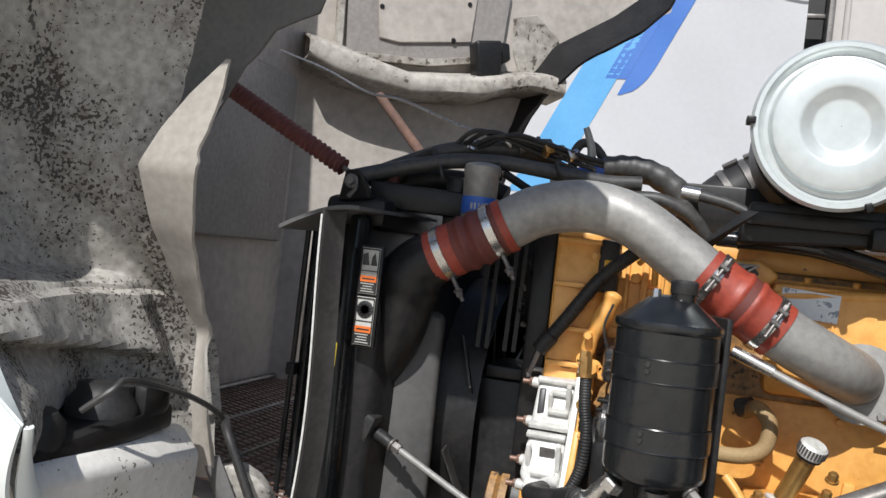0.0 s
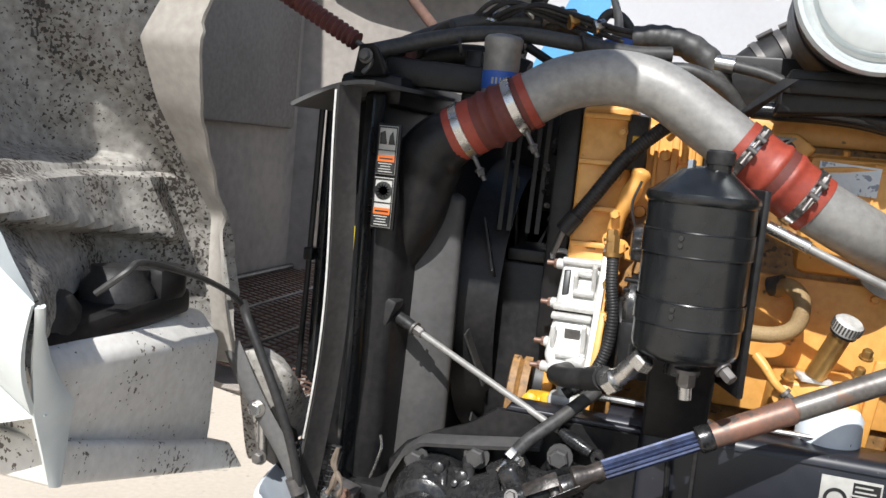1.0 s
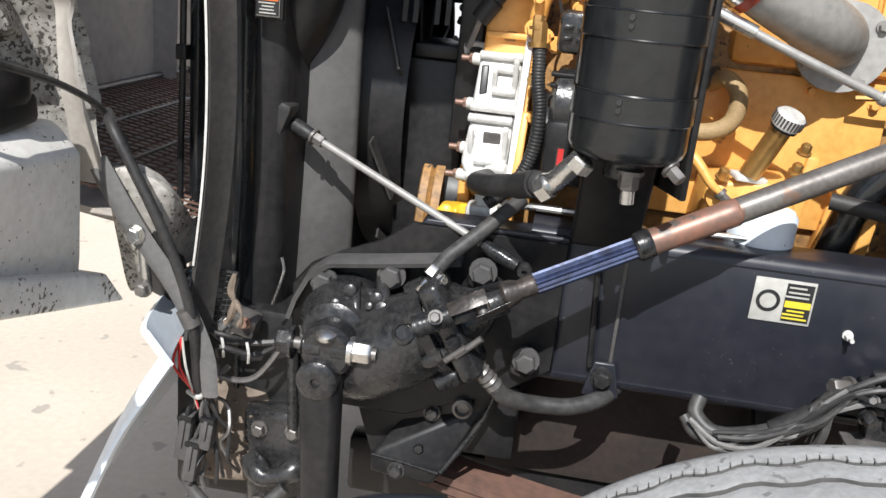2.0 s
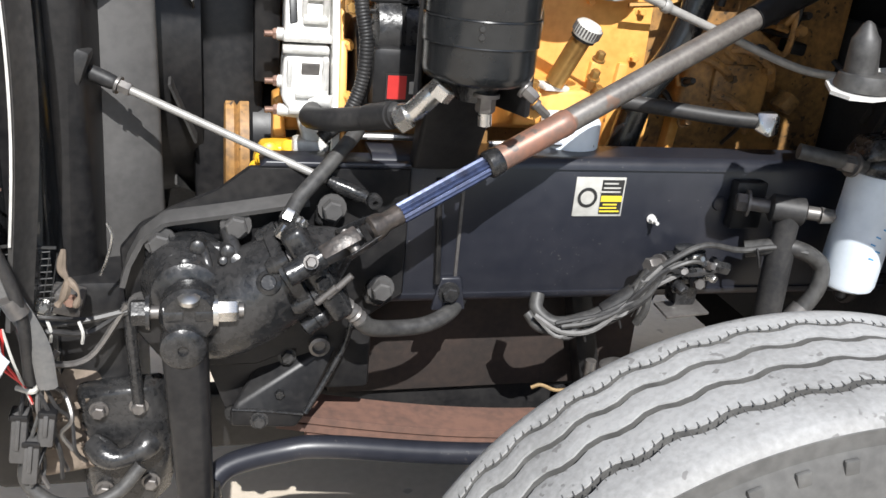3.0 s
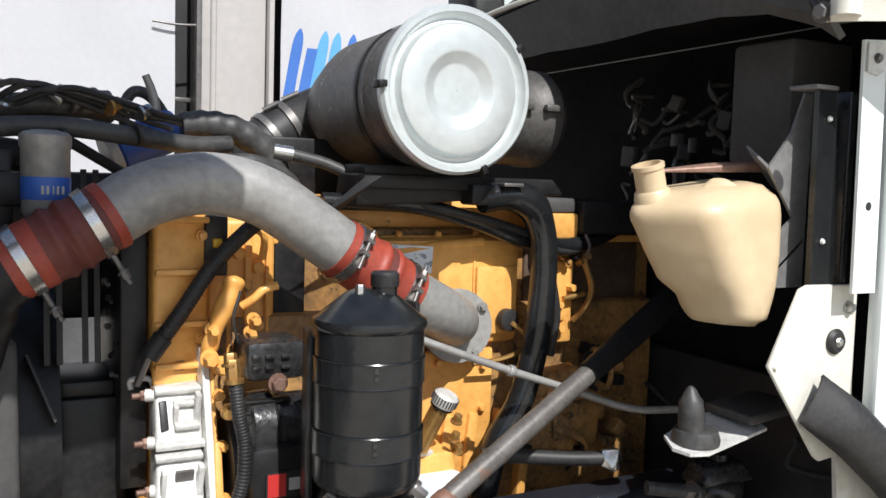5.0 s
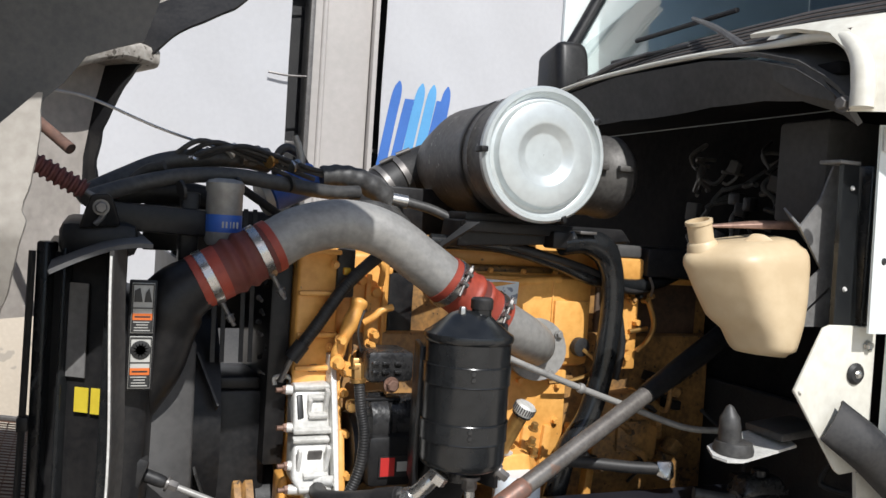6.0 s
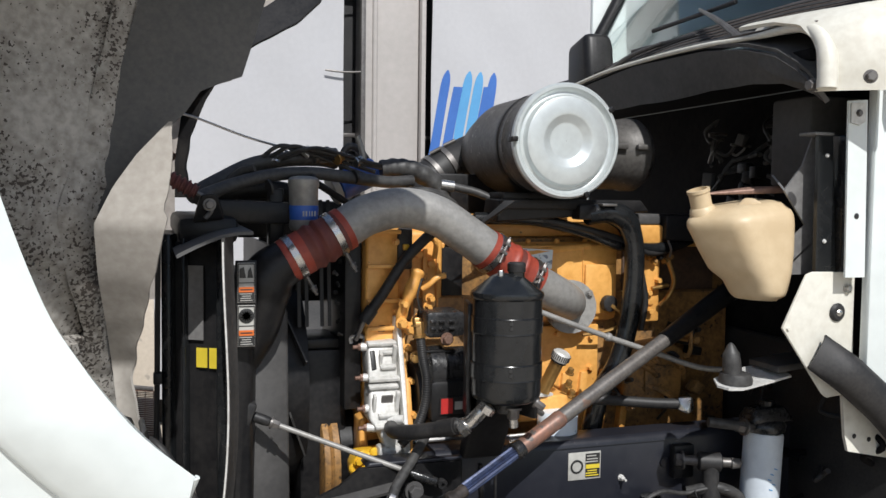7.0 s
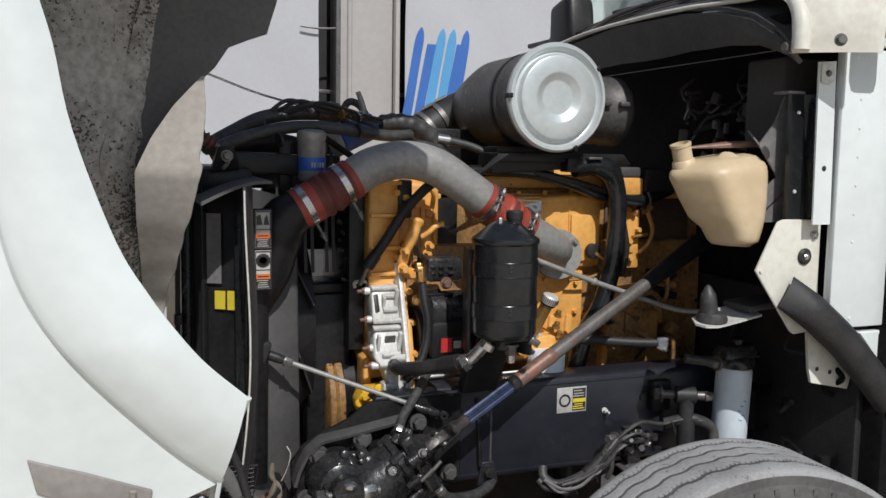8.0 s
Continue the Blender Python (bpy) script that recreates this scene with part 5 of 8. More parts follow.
    part("filler_base", hull([(-0.09, 0.13, 1.165), (0.06, 0.13, 1.175), (0.08, 0.13, 1.10), (-0.10, 0.13, 1.10), (-0.09, 0.30, 1.165), (0.07, 0.30, 1.175), (0.08, 0.3, 1.05), (-0.1, 0.3, 1.05)], 0.008), ORANGE, eng)
    part("filler_knob", lathe((-0.075, 0.11, 1.14), (0, -1, 0.2), [(0.022, 0), (0.022, 0.02), (0.014, 0.024)], 16), ORANGE, eng)
    for p in ((0.055, 0.12, 1.20), (0.065, 0.13, 1.235), (-0.07, 0.12, 1.175), (0.075, 0.14, 1.165)):
        part("base_bolt", nut(p, (0.1, -0.4, 1), 0.010, 0.016), BRASS, eng)
    part("oil_filter", lathe((0.015, 0.105, 0.95), (0, 0, 1), [(0.050, 0), (0.060, 0.01), (0.060, 0.17), (0.052, 0.182)], 32), FILTER, eng, "white spin-on oil filter")
    part("drain_fitting", tube([(-0.135, 0.10, 1.215), (-0.115, 0.085, 1.195), (-0.095, 0.075, 1.17), (-0.075, 0.075, 1.155)], lambda u: 0.011 - 0.004 * u, 10), ORANGE, eng)
    part("drain_plug", nut((-0.078, 0.075, 1.157), (0.7, -0.2, -0.6), 0.009, 0.03), DULL, eng)
    knurl = bmesh.new()
    up = Vector((0.27, -0.33, 0.90)).normalized()
    side = up.orthogonal().normalized()
    for j in range(26):
        q = side * math.cos(0.241661 * j) + up.cross(side) * math.sin(0.241661 * j)
        knurl = bar(Vector((0.016, 0.103, 1.285)) + up * 0.005 + q * 0.0275, Vector((0.016, 0.103, 1.285)) + up * 0.022 + q * 0.0275, 0.0018, 5, knurl)
    tagged(part("cap_knurling", knurl, DULL, filler), kind="stuff")
    for k, x in enumerate((0.11, 0.175, 0.255, 0.335)):
        part("block_web", box((x, 0.285, 1.09), (0.026, 0.05, 0.24), 0.006, (0, 6, 0)), ORANGE, eng)
    for x, z in ((0.42, 1.56), (0.405, 1.46), (0.44, 1.50), (0.41, 1.40), (0.12, 1.36), (0.42, 1.2), (0.36, 1.16), (0.45, 1.3)):
        part("block_bolt", nut((x, 0.26, z), (0, -1, 0), 0.010, 0.022), ORANGE, eng)
    part("rear_bracket", box((0.420, 0.268, 1.475), (0.062, 0.03, 0.22), 0.006), ORANGE, eng, "sunlit yellow rear bracket")
    part("bracket_pipe", tube([(0.47, 0.24, 1.57), (0.482, 0.22, 1.50), (0.462, 0.22, 1.45), (0.445, 0.24, 1.42)], 0.008, 8), BRASS, eng)
    part("bracket_valve", bar((0.41, 0.235, 1.475), (0.47, 0.235, 1.485), 0.007), BRASS, eng)
    part("rear_cover", box((0.405, 0.34, 1.645), (0.095, 0.20, 0.075), 0.010), ORANGE, eng)
    part("loom_tie", tube([(0.448, 0.208, 1.632), (0.452, 0.196, 1.606), (0.456, 0.208, 1.580)], 0.004, 6), DULL, eng)
    # Added black box, darkens the rear end of the yellow valve cover.
    part("rear_dark_box", box((0.595, 0.335, 1.672), (0.29, 0.22, 0.085), 0.012), BLACK, eng, "black box added to darken the rear of the valve cover")
    part("cover_cap", box((0.385, 0.33, 1.70), (0.115, 0.18, 0.035), 0.008), GREYBOX, eng, "dull grey cap over the rear cover")
    for k in range(5):
        part("bracket_clip", nut((0.40 + 0.02 * k, 0.245, 1.575 - 0.012 * (k % 2)), (0, -1, 0.2), 0.008, 0.014), (BRASS, GRIMESHADE, BLACK)[k % 3], eng)
    part("bracket_eye", lathe((0.415, 0.252, 1.435), (0, -1, 0), [(0.014, 0), (0.014, 0.006), (0.006, 0.007)], 14), ORANGE, eng)
    # machine label and connector on the valve cover
    part("engine_label", box((0.005, 0.262, 1.575), (0.118, 0.004, 0.060), 0, (0, 3, 0)), PALEBLUE, eng, "pale scratched data label")
    plug = part("connector_cover", hull([(-0.20, 0.27, 1.655), (-0.10, 0.27, 1.66), (-0.06, 0.27, 1.63), (-0.08, 0.27, 1.605), (-0.18, 0.27, 1.60), (-0.20, 0.33, 1.655), (-0.10, 0.33, 1.66), (-0.06, 0.33, 1.63), (-0.18, 0.33, 1.60)], 0.008), ORANGE, eng)
    part("connector", hull([(-0.19, 0.262, 1.648), (-0.12, 0.262, 1.652), (-0.10, 0.262, 1.63), (-0.12, 0.262, 1.612), (-0.18, 0.262, 1.61), (-0.15, 0.268, 1.63)], 0.003), INK, plug)
    for k in range(7):
        part("lead", tube([(-0.185 + 0.008 * k, 0.26, 1.622), (-0.18 + 0.009 * k, 0.235, 1.635 + 0.003 * (k % 3)), (-0.155 + 0.008 * k, 0.25, 1.648)], 0.0025, 5), PAPER, plug)
    part("port", lathe((0.257, 0.252, 1.430), (0.1, -1, 0), [(0.026, 0), (0.026, 0.02), (0.016, 0.024)], 20), RUBBER, eng)
    part("port_lead", tube([(0.26, 0.23, 1.425), (0.29, 0.215, 1.40), (0.295, 0.215, 1.37), (0.24, 0.22, 1.345), (0.16, 0.23, 1.335)], 0.006, 6), BRASS, eng)
    part("braided_hose", tube([(-0.10, 0.26, 1.33), (-0.08, 0.22, 1.345), (-0.055, 0.20, 1.32), (-0.06, 0.19, 1.27), (-0.10, 0.19, 1.245), (-0.18, 0.20, 1.24)], 0.017, 14), BRAID, eng, "tan braided hose")
    part("hose_fitting", tube([(-0.115, 0.26, 1.335), (-0.09, 0.245, 1.345)], 0.021, 12, 2), HOSE, eng)
    part("rear_loom", tube([(-0.20, 0.26, 1.70), (0.0, 0.24, 1.695), (0.15, 0.22, 1.66), (0.28, 0.215, 1.618), (0.42, 0.225, 1.606), (0.55, 0.27, 1.625), (0.66, 0.32, 1.66)], 0.019, 12), GLOSS, eng, "thick black wiring loom")
    part("rear_loom", tube([(-0.05, 0.25, 1.71), (0.12, 0.20, 1.675), (0.26, 0.205, 1.64), (0.40, 0.215, 1.592), (0.62, 0.30, 1.64)], 0.011, 10), RUBBER, eng)
    for k, (x, z) in enumerate(((0.46, 1.22), (0.42, 1.12), (0.36, 1.20))):
        part("fuel_line", tube([(x - 0.08, 0.27, z), (x - 0.03, 0.21, z + 0.04), (x + 0.04, 0.20, z + 0.01), (x + 0.09, 0.25, z - 0.05)], 0.010, 8), GRIMESHADE, eng)

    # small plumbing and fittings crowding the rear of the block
    part("injection_pump", hull([(x, y, z) for x, z in ((0.30, 1.11), (0.52, 1.11), (0.53, 1.27), (0.46, 1.31), (0.33, 1.29)) for y in (0.215, 0.30)], 0.014), GRIMESHADE, eng, "grimy boxed injection pump, colour darkened as shaded")
    part("pump_lid", box((0.425, 0.21, 1.185), (0.10, 0.014, 0.085), 0.005), GRIMESHADE, eng)
    for k in range(30):
        rng = random.Random(500 + k)
        x, z = 0.26 + 0.32 * rng.random(), 1.09 + 0.26 * rng.random()
        y = 0.195 + 0.04 * rng.random()
        # Mostly dark tones here carry the shade at the rear of the block.
        mat = (GRIMESHADE, BLACK, GRIMESHADE, RUBBER, GRIMESHADE, BLACK)[k % 6]
        if k % 3 == 0:
            part("fitting", nut((x, y + 0.02, z), (0.3 * (rng.random() - 0.5), -1, 0.3 * rng.random()), 0.008 + 0.008 * rng.random(), 0.02 + 0.02 * rng.random()), mat, eng)
        elif k % 3 == 1:
            part("fuel_pipe", tube([(x, 0.28, z), (x + 0.01, y, z + 0.01), (x + 0.05 * (rng.random() - 0.3), y - 0.01, z + 0.05 * (rng.random() - 0.3)), (x + 0.09 * (rng.random() - 0.4), y, z + 0.10 * (rng.random() - 0.6)), (x + 0.10 * (rng.random() - 0.4), 0.28, z - 0.10 * rng.random())], 0.004 + 0.004 * rng.random(), 8), mat, eng)
        else:
            part("lug", box((x, y + 0.03, z), (0.02 + 0.04 * rng.random(), 0.05, 0.02 + 0.05 * rng.random()), 0.005, (0, 40 * rng.random(), 0)), mat, eng)


build_engine()


# ---- black canister, pump, hoses ----
def build_reservoir():
    can = thing("oil_canister", (-0.29, -0.215, 1.2), "glossy black steel oil canister with two straps and a cap", "canister")
    base = Vector((-0.272, -0.172, 1.245))
    part("drum", lathe(base, (0, 0, 1), [(0.055, 0.0), (0.076, 0.002), (0.086, 0.010), (0.0895, 0.022), (0.0895, 0.262), (0.0925, 0.265), (0.0945, 0.272), (0.0925, 0.279), (0.084, 0.284), (0.042, 0.318), (0.026, 0.325), (0.001, 0.326)], 56), GLOSS, can)
    for z in (0.082, 0.198):
        strap = part("strap", lathe(base + Vector((0, 0, z)), (0, 0, 1), [(0.090, -0.020), (0.0918, -0.018), (0.0918, 0.018), (0.090, 0.020)], 56, closed=False), GLOSS, can, "black clamp strap")
        part("strap_edge", lathe(base + Vector((0, 0, z + 0.018)), (0, 0, 1), [(0.0915, 0), (0.0927, 0.001), (0.0915, 0.003)], 56, closed=False), GLOSS, strap)
        part("strap_edge", lathe(base + Vector((0, 0, z - 0.021)), (0, 0, 1), [(0.0915, 0), (0.0922, 0.001), (0.0915, 0.003)], 56, closed=False), GLOSS, strap)
        for dz in (0.010, -0.002):
            part("rivet", lathe(base + Vector((-0.025, -0.0885, z + dz)), (-0.27, -0.96, 0), [(0.005, -0.003), (0.004, 0.003)], 10), INK, strap)
    part("neck", lathe((-0.253, -0.185, 1.54), (0, 0, 1), [(0.021, 0), (0.021, 0.045)], 24), GLOSS, can)
    part("cap", lathe((-0.253, -0.185, 1.575), (0, 0, 1), [(0.0225, 0), (0.0235, 0.003), (0.0235, 0.020), (0.020, 0.024), (0.001, 0.025)], 24), RUBBER, can, "black screw cap")
    part("vent", nut((-0.298, -0.19, 1.552), (0, 0, 1), 0.008, 0.022), STEEL, can, "bright vent fitting")
    part("back_bracket", box((-0.188, -0.09, 1.36), (0.012, 0.11, 0.36), 0.004, (0, 0, 20)), BLACK, can)
    part("back_bracket", box((-0.345, -0.085, 1.34), (0.012, 0.11, 0.30), 0.004, (0, 0, -15)), BLACK, can)
    part("mount_leg", hull([(-0.33, -0.12, 1.24), (-0.21, -0.12, 1.24), (-0.215, -0.02, 1.05), (-0.33, -0.02, 1.05), (-0.33, -0.05, 1.24), (-0.21, -0.05, 1.24), (-0.215, 0.02, 1.05), (-0.33, 0.02, 1.05)], 0.008), BLACK, can)
    part("outlet", tube([(-0.272, -0.172, 1.25), (-0.272, -0.172, 1.215)], 0.03, 14, 2), CASTING, can)
    fit = part("elbow_fitting", tube([(-0.335, -0.20, 1.240), (-0.355, -0.195, 1.218), (-0.372, -0.18, 1.195), (-0.39, -0.16, 1.185)], 0.017, 12), STEEL, can, "bright steel elbow fitting")
    part("fitting_nut", nut((-0.345, -0.205, 1.222), (0.5, -0.2, 0.8), 0.021, 0.02, washer=False), STEEL, fit)
    part("fitting_nut", nut((-0.375, -0.182, 1.190), (-0.6, 0.3, -0.5), 0.021, 0.022, washer=False), STEEL, fit)
    low = part("bottom_fitting", nut((-0.262, -0.20, 1.232), (0, 0, -1), 0.016, 0.025), DULL, can)
    part("bottom_nut", bar((-0.262, -0.20, 1.208), (-0.26, -0.20, 1.18), 0.011), STEEL, low)
    part("side_fitting", nut((-0.208, -0.215, 1.245), (0.6, -0.5, -0.5), 0.011, 0.022), DULL, can)
    supply = thing("supply_hose", (-0.45, 0.0, 1.1), "ribbed black supply hose under the canister", "hose")
    part("hose", tube([(-0.395, -0.165, 1.185), (-0.43, -0.11, 1.165), (-0.48, -0.05, 1.145), (-0.51, 0.02, 1.13), (-0.50, 0.10, 1.12)], 0.020, 16), RUBBER, supply)
    part("sleeve", tube([(-0.40, -0.16, 1.183), (-0.43, -0.11, 1.165)], 0.0225, 14, 3), RUBBER, supply)


def build_pump():
    pump = thing("pump", (-0.34, 0.12, 1.1), "black accessory pump with a red and black sticker", "pump")
    part("body", lathe((-0.40, 0.13, 1.27), (1, 0, 0), [(0.05, 0), (0.07, 0.01), (0.072, 0.05), (0.064, 0.06), (0.064, 0.13), (0.05, 0.14)], 28), CASTING, pump)
    part("head", box((-0.345, 0.14, 1.405), (0.115, 0.11, 0.075), 0.014), CASTING, pump)
    for z in (1.395, 1.415):
        for x in (-0.385, -0.36, -0.33):
            part("fin", box((x, 0.082, z), (0.018, 0.012, 0.008), 0.003), CASTING, pump)
    for z in (1.33, 1.31, 1.29):
        part("cooling_fin", box((-0.36, 0.10, z), (0.09, 0.03, 0.008), 0.003), BLACK, pump)
    part("lower_case", box((-0.345, 0.105, 1.195), (0.115, 0.12, 0.12), 0.016), BLACK, pump)
    label = part("sticker", box((-0.342, 0.041, 1.185), (0.070, 0.003, 0.048)), INK, pump, "red and black maker sticker")
    part("sticker_field", box((-0.357, 0.0385, 1.185), (0.034, 0.002, 0.042)), REDINK, label)
    part("sticker_mark", box((-0.322, 0.0385, 1.185), (0.024, 0.002, 0.022)), PAPER, label)
    part("bolt", nut((-0.345, 0.082, 1.365), (0, -1, 0), 0.014, 0.016), COPPER, pump)
    part("bolt", nut((-0.43, 0.10, 1.315), (-0.3, -1, 0), 0.012, 0.02), BRASS, pump)
    part("gear_face", lathe((-0.425, 0.16, 1.20), (1, 0, 0), [(0.085, 0), (0.09, 0.01), (0.09, 0.03), (0.07, 0.035)], 32), BLACK, pump)
    part("bracket", box((-0.265, 0.07, 1.32), (0.022, 0.10, 0.24), 0.006), BLACK, pump)
    line = thing("pump_line", (-0.43, 0.05, 1.1), "ribbed black hose with brass end beside the pump", "hose")
    part("hose", tube([(-0.43, 0.06, 1.38), (-0.425, 0.05, 1.32), (-0.415, 0.045, 1.26), (-0.42, 0.045, 1.19), (-0.445, 0.04, 1.13), (-0.49, 0.03, 1.09)], 0.0125, 12, ridge=0.0005, pitch=0.006), RUBBER, line)
    part("brass_end", nut((-0.432, 0.062, 1.375), (-0.05, 0.1, 1), 0.014, 0.035), BRASS, line)
    part("brass_nut", nut((-0.437, 0.068, 1.405), (0, 0.1, 1), 0.012, 0.02), BRASS, line)
    breather = thing("breather_hose", (-0.5, 0.2, 1.36), "ribbed black hose slanting past the gear cover", "hose")
    part("hose", tube([(-0.34, 0.21, 1.665), (-0.38, 0.20, 1.635), (-0.44, 0.195, 1.575), (-0.50, 0.195, 1.485), (-0.545, 0.20, 1.42)], 0.0155, 12, ridge=0.0005, pitch=0.006), RUBBER, breather)
    part("end_sleeve", tube([(-0.53, 0.198, 1.442), (-0.556, 0.20, 1.405)], 0.019, 12, 2), RUBBER, breather)
    part("end_pin", bar((-0.556, 0.20, 1.405), (-0.575, 0.215, 1.35), 0.007), DULL, breather)


build_reservoir()
build_pump()


def build_top_hoses():
    hoses = thing("radiator_hoses", (-0.75, 0.3, 1.7), "bundle of dusty black hoses across the radiator top", "hose")
    part("hose", tube([(-1.03, 0.22, 1.755), (-0.95, 0.26, 1.80), (-0.86, 0.30, 1.845), (-0.76, 0.32, 1.865), (-0.66, 0.36, 1.87), (-0.60, 0.40, 1.865)], 0.022, 14), HOSE, hoses)
    part("hose", tube([(-1.02, 0.12, 1.75), (-0.93, 0.18, 1.785), (-0.82, 0.22, 1.815), (-0.70, 0.25, 1.825), (-0.58, 0.27, 1.815), (-0.46, 0.30, 1.805), (-0.38, 0.32, 1.81)], 0.018, 14), HOSE, hoses)
    part("hose", tube([(-1.0, 0.30, 1.74), (-0.90, 0.32, 1.775), (-0.78, 0.33, 1.775), (-0.70, 0.33, 1.75)], 0.028, 14), RUBBER, hoses)
    part("hose", tube([(-0.96, 0.26, 1.76), (-0.90, 0.24, 1.82), (-0.86, 0.22, 1.835)], 0.012, 10), HOSE, hoses)
    part("fuel_hose", tube([(-0.56, 0.46, 1.82), (-0.565, 0.46, 1.88), (-0.545, 0.46, 1.915), (-0.51, 0.46, 1.905), (-0.475, 0.47, 1.86), (-0.45, 0.48, 1.82)], 0.012, 10), HOSE, hoses, "looped dusty hose")
    thick = part("thick_hose", tube([(-0.47, 0.35, 1.845), (-0.43, 0.35, 1.850), (-0.39, 0.35, 1.847), (-0.345, 0.35, 1.834), (-0.30, 0.35, 1.805), (-0.272, 0.35, 1.764), (-0.265, 0.35, 1.72)], lambda u: 0.026 + 0.004 * math.sin(3.1 * u) + 0.0015 * math.sin(50 * u), 18), HOSE, hoses, "thick dusty moulded hose")
    part("ferrule", bar((-0.285, 0.33, 1.80), (-0.245, 0.325, 1.795), 0.017, 14), STEEL, thick)
    part("fuel_hose", tube([(-0.25, 0.325, 1.796), (-0.18, 0.31, 1.78), (-0.12, 0.29, 1.755), (-0.06, 0.28, 1.735)], 0.013, 12), HOSE, hoses)
    part("thick_hose", tube([(-0.40, 0.30, 1.775), (-0.33, 0.30, 1.775), (-0.26, 0.31, 1.745), (-0.22, 0.33, 1.70)], 0.016, 12), HOSE, hoses)
    part("pale_stub", tube([(-0.515, 0.40, 1.845), (-0.512, 0.40, 1.88), (-0.520, 0.40, 1.915), (-0.532, 0.40, 1.945)], lambda u: 0.012 - 0.004 * u, 10), PIPE, hoses, "pale dusty hose stub")
    for k in range(9):
        rng = random.Random(300 + k)
        x, z = -0.80 + 0.03 * k + 0.01 * rng.random(), 1.868 + 0.012 * rng.random() - 0.0012 * (k - 4) ** 2
        part("coupling", nut((x, 0.30 + 0.05 * rng.random(), z), (rng.random() - 0.2, 0.3, rng.random()), 0.010 + 0.006 * rng.random(), 0.024), (STEEL, DULL, BRASS, ALLOY)[k % 4], hoses)
    for k in range(4):
        rng = random.Random(330 + k)
        part("thin_line", tube([(-0.84 + 0.02 * k, 0.30, 1.86), (-0.78 + 0.03 * k, 0.28, 1.89 + 0.012 * rng.random()), (-0.70 + 0.03 * k, 0.30, 1.885), (-0.62 + 0.04 * k, 0.33, 1.86), (-0.52 + 0.03 * k, 0.34, 1.825 + 0.01 * k)], 0.006, 8), (HOSE, RUBBER)[k % 2], hoses)
    for p in ((-0.68, 0.33, 1.875), (-0.64, 0.34, 1.885), (-0.61, 0.36, 1.875)):
        part("coupling", nut(p, (0.9, 0.3, 0.1), 0.016, 0.03), DULL, hoses, "grey metal coupling")
    part("coupling", lathe((-0.625, 0.38, 1.87), (0, 0, 1), [(0.013, 0), (0.018, 0.015), (0.018, 0.03), (0.012, 0.035)], 12), RUBBER, hoses)
    part("coupling", nut((-0.715, 0.38, 1.885), (0, 0, 1), 0.010, 0.02), STEEL, hoses)
    part("red_plug", lathe((-0.965, 0.25, 1.755), (0, 0, 1), [(0.016, 0), (0.016, 0.03), (0.012, 0.035)], 12), REDCOIL, hoses, "red cap")
    for a in (0.3, 0.5, 0.7):
        part("tie", lathe((-1.02 + 0.64 * a, 0.12 + 0.2 * a, 1.755 + 0.09 * a), (1, 0.3, 0.25), [(0.021, 0), (0.022, 0.006)], 14), RUBBER, hoses)
    beam = thing("radiator_brace", (-0.85, 0.2, 1.68), "black steel brace across the radiator top", "bracket")
    part("bar", box((-0.86, 0.19, 1.715), (0.26, 0.05, 0.06), 0.008, (0, 2, 12)), BLACK, beam)
    part("ear", hull([(-1.01, 0.05, 1.76), (-0.97, 0.05, 1.765), (-0.95, 0.07, 1.70), (-1.03, 0.07, 1.69), (-1.01, 0.09, 1.76), (-0.95, 0.11, 1.70), (-1.03, 0.11, 1.69)], 0.006), BLACK, beam)
    part("post", box((-0.80, 0.24, 1.70), (0.04, 0.06, 0.16), 0.006), BLACK, beam)
    part("back_plate", box((-0.80, 0.44, 1.71), (0.17, 0.02, 0.15), 0.004), BLACK, beam)
    part("diagonal", bar((-0.69, 0.24, 1.80), (-0.58, 0.30, 1.74), 0.010), BLACK, beam)
    part("bolt", nut((-0.99, 0.045, 1.735), (0, -1, 0), 0.012, 0.014), DULL, beam)
    filt = thing("coolant_filter", (-0.73, 0.19, 1.66), "grey filter canister with a blue label band", "filter")
    part("body", lathe((-0.73, 0.19, 1.665), (0, 0, 1), [(0.034, 0), (0.040, 0.01), (0.040, 0.118), (0.0425, 0.122), (0.0425, 0.14), (0.036, 0.146), (0.02, 0.15)], 28), PIPE, filt)
    band = part("label_band", lathe((-0.73, 0.19, 1.695), (0, 0, 1), [(0.0404, 0), (0.0408, 0.001), (0.0408, 0.038), (0.0404, 0.039)], 28, closed=False), BLUE, filt, "blue and white label")
    for k in range(5):
        part("print_bar", box((-0.737 + 0.008 * k, 0.149 + 0.0012 * k, 1.712), (0.004, 0.002, 0.014)), PAPER, band)
    far = thing("blue_filter", (-0.52, 0.45, 1.75), "blue filter can lying across the engine front", "filter")
    part("can", lathe((-0.585, 0.45, 1.785), (0.88, 0.1, 0.42), [(0.030, 0), (0.045, 0.01), (0.045, 0.13), (0.04, 0.14)], 28), BLUE, far)
    part("cap_band", lathe((-0.60, 0.448, 1.778), (0.88, 0.1, 0.42), [(0.046, 0), (0.047, 0.004), (0.047, 0.02), (0.03, 0.024)], 28), PAPER, far)


build_top_hoses()


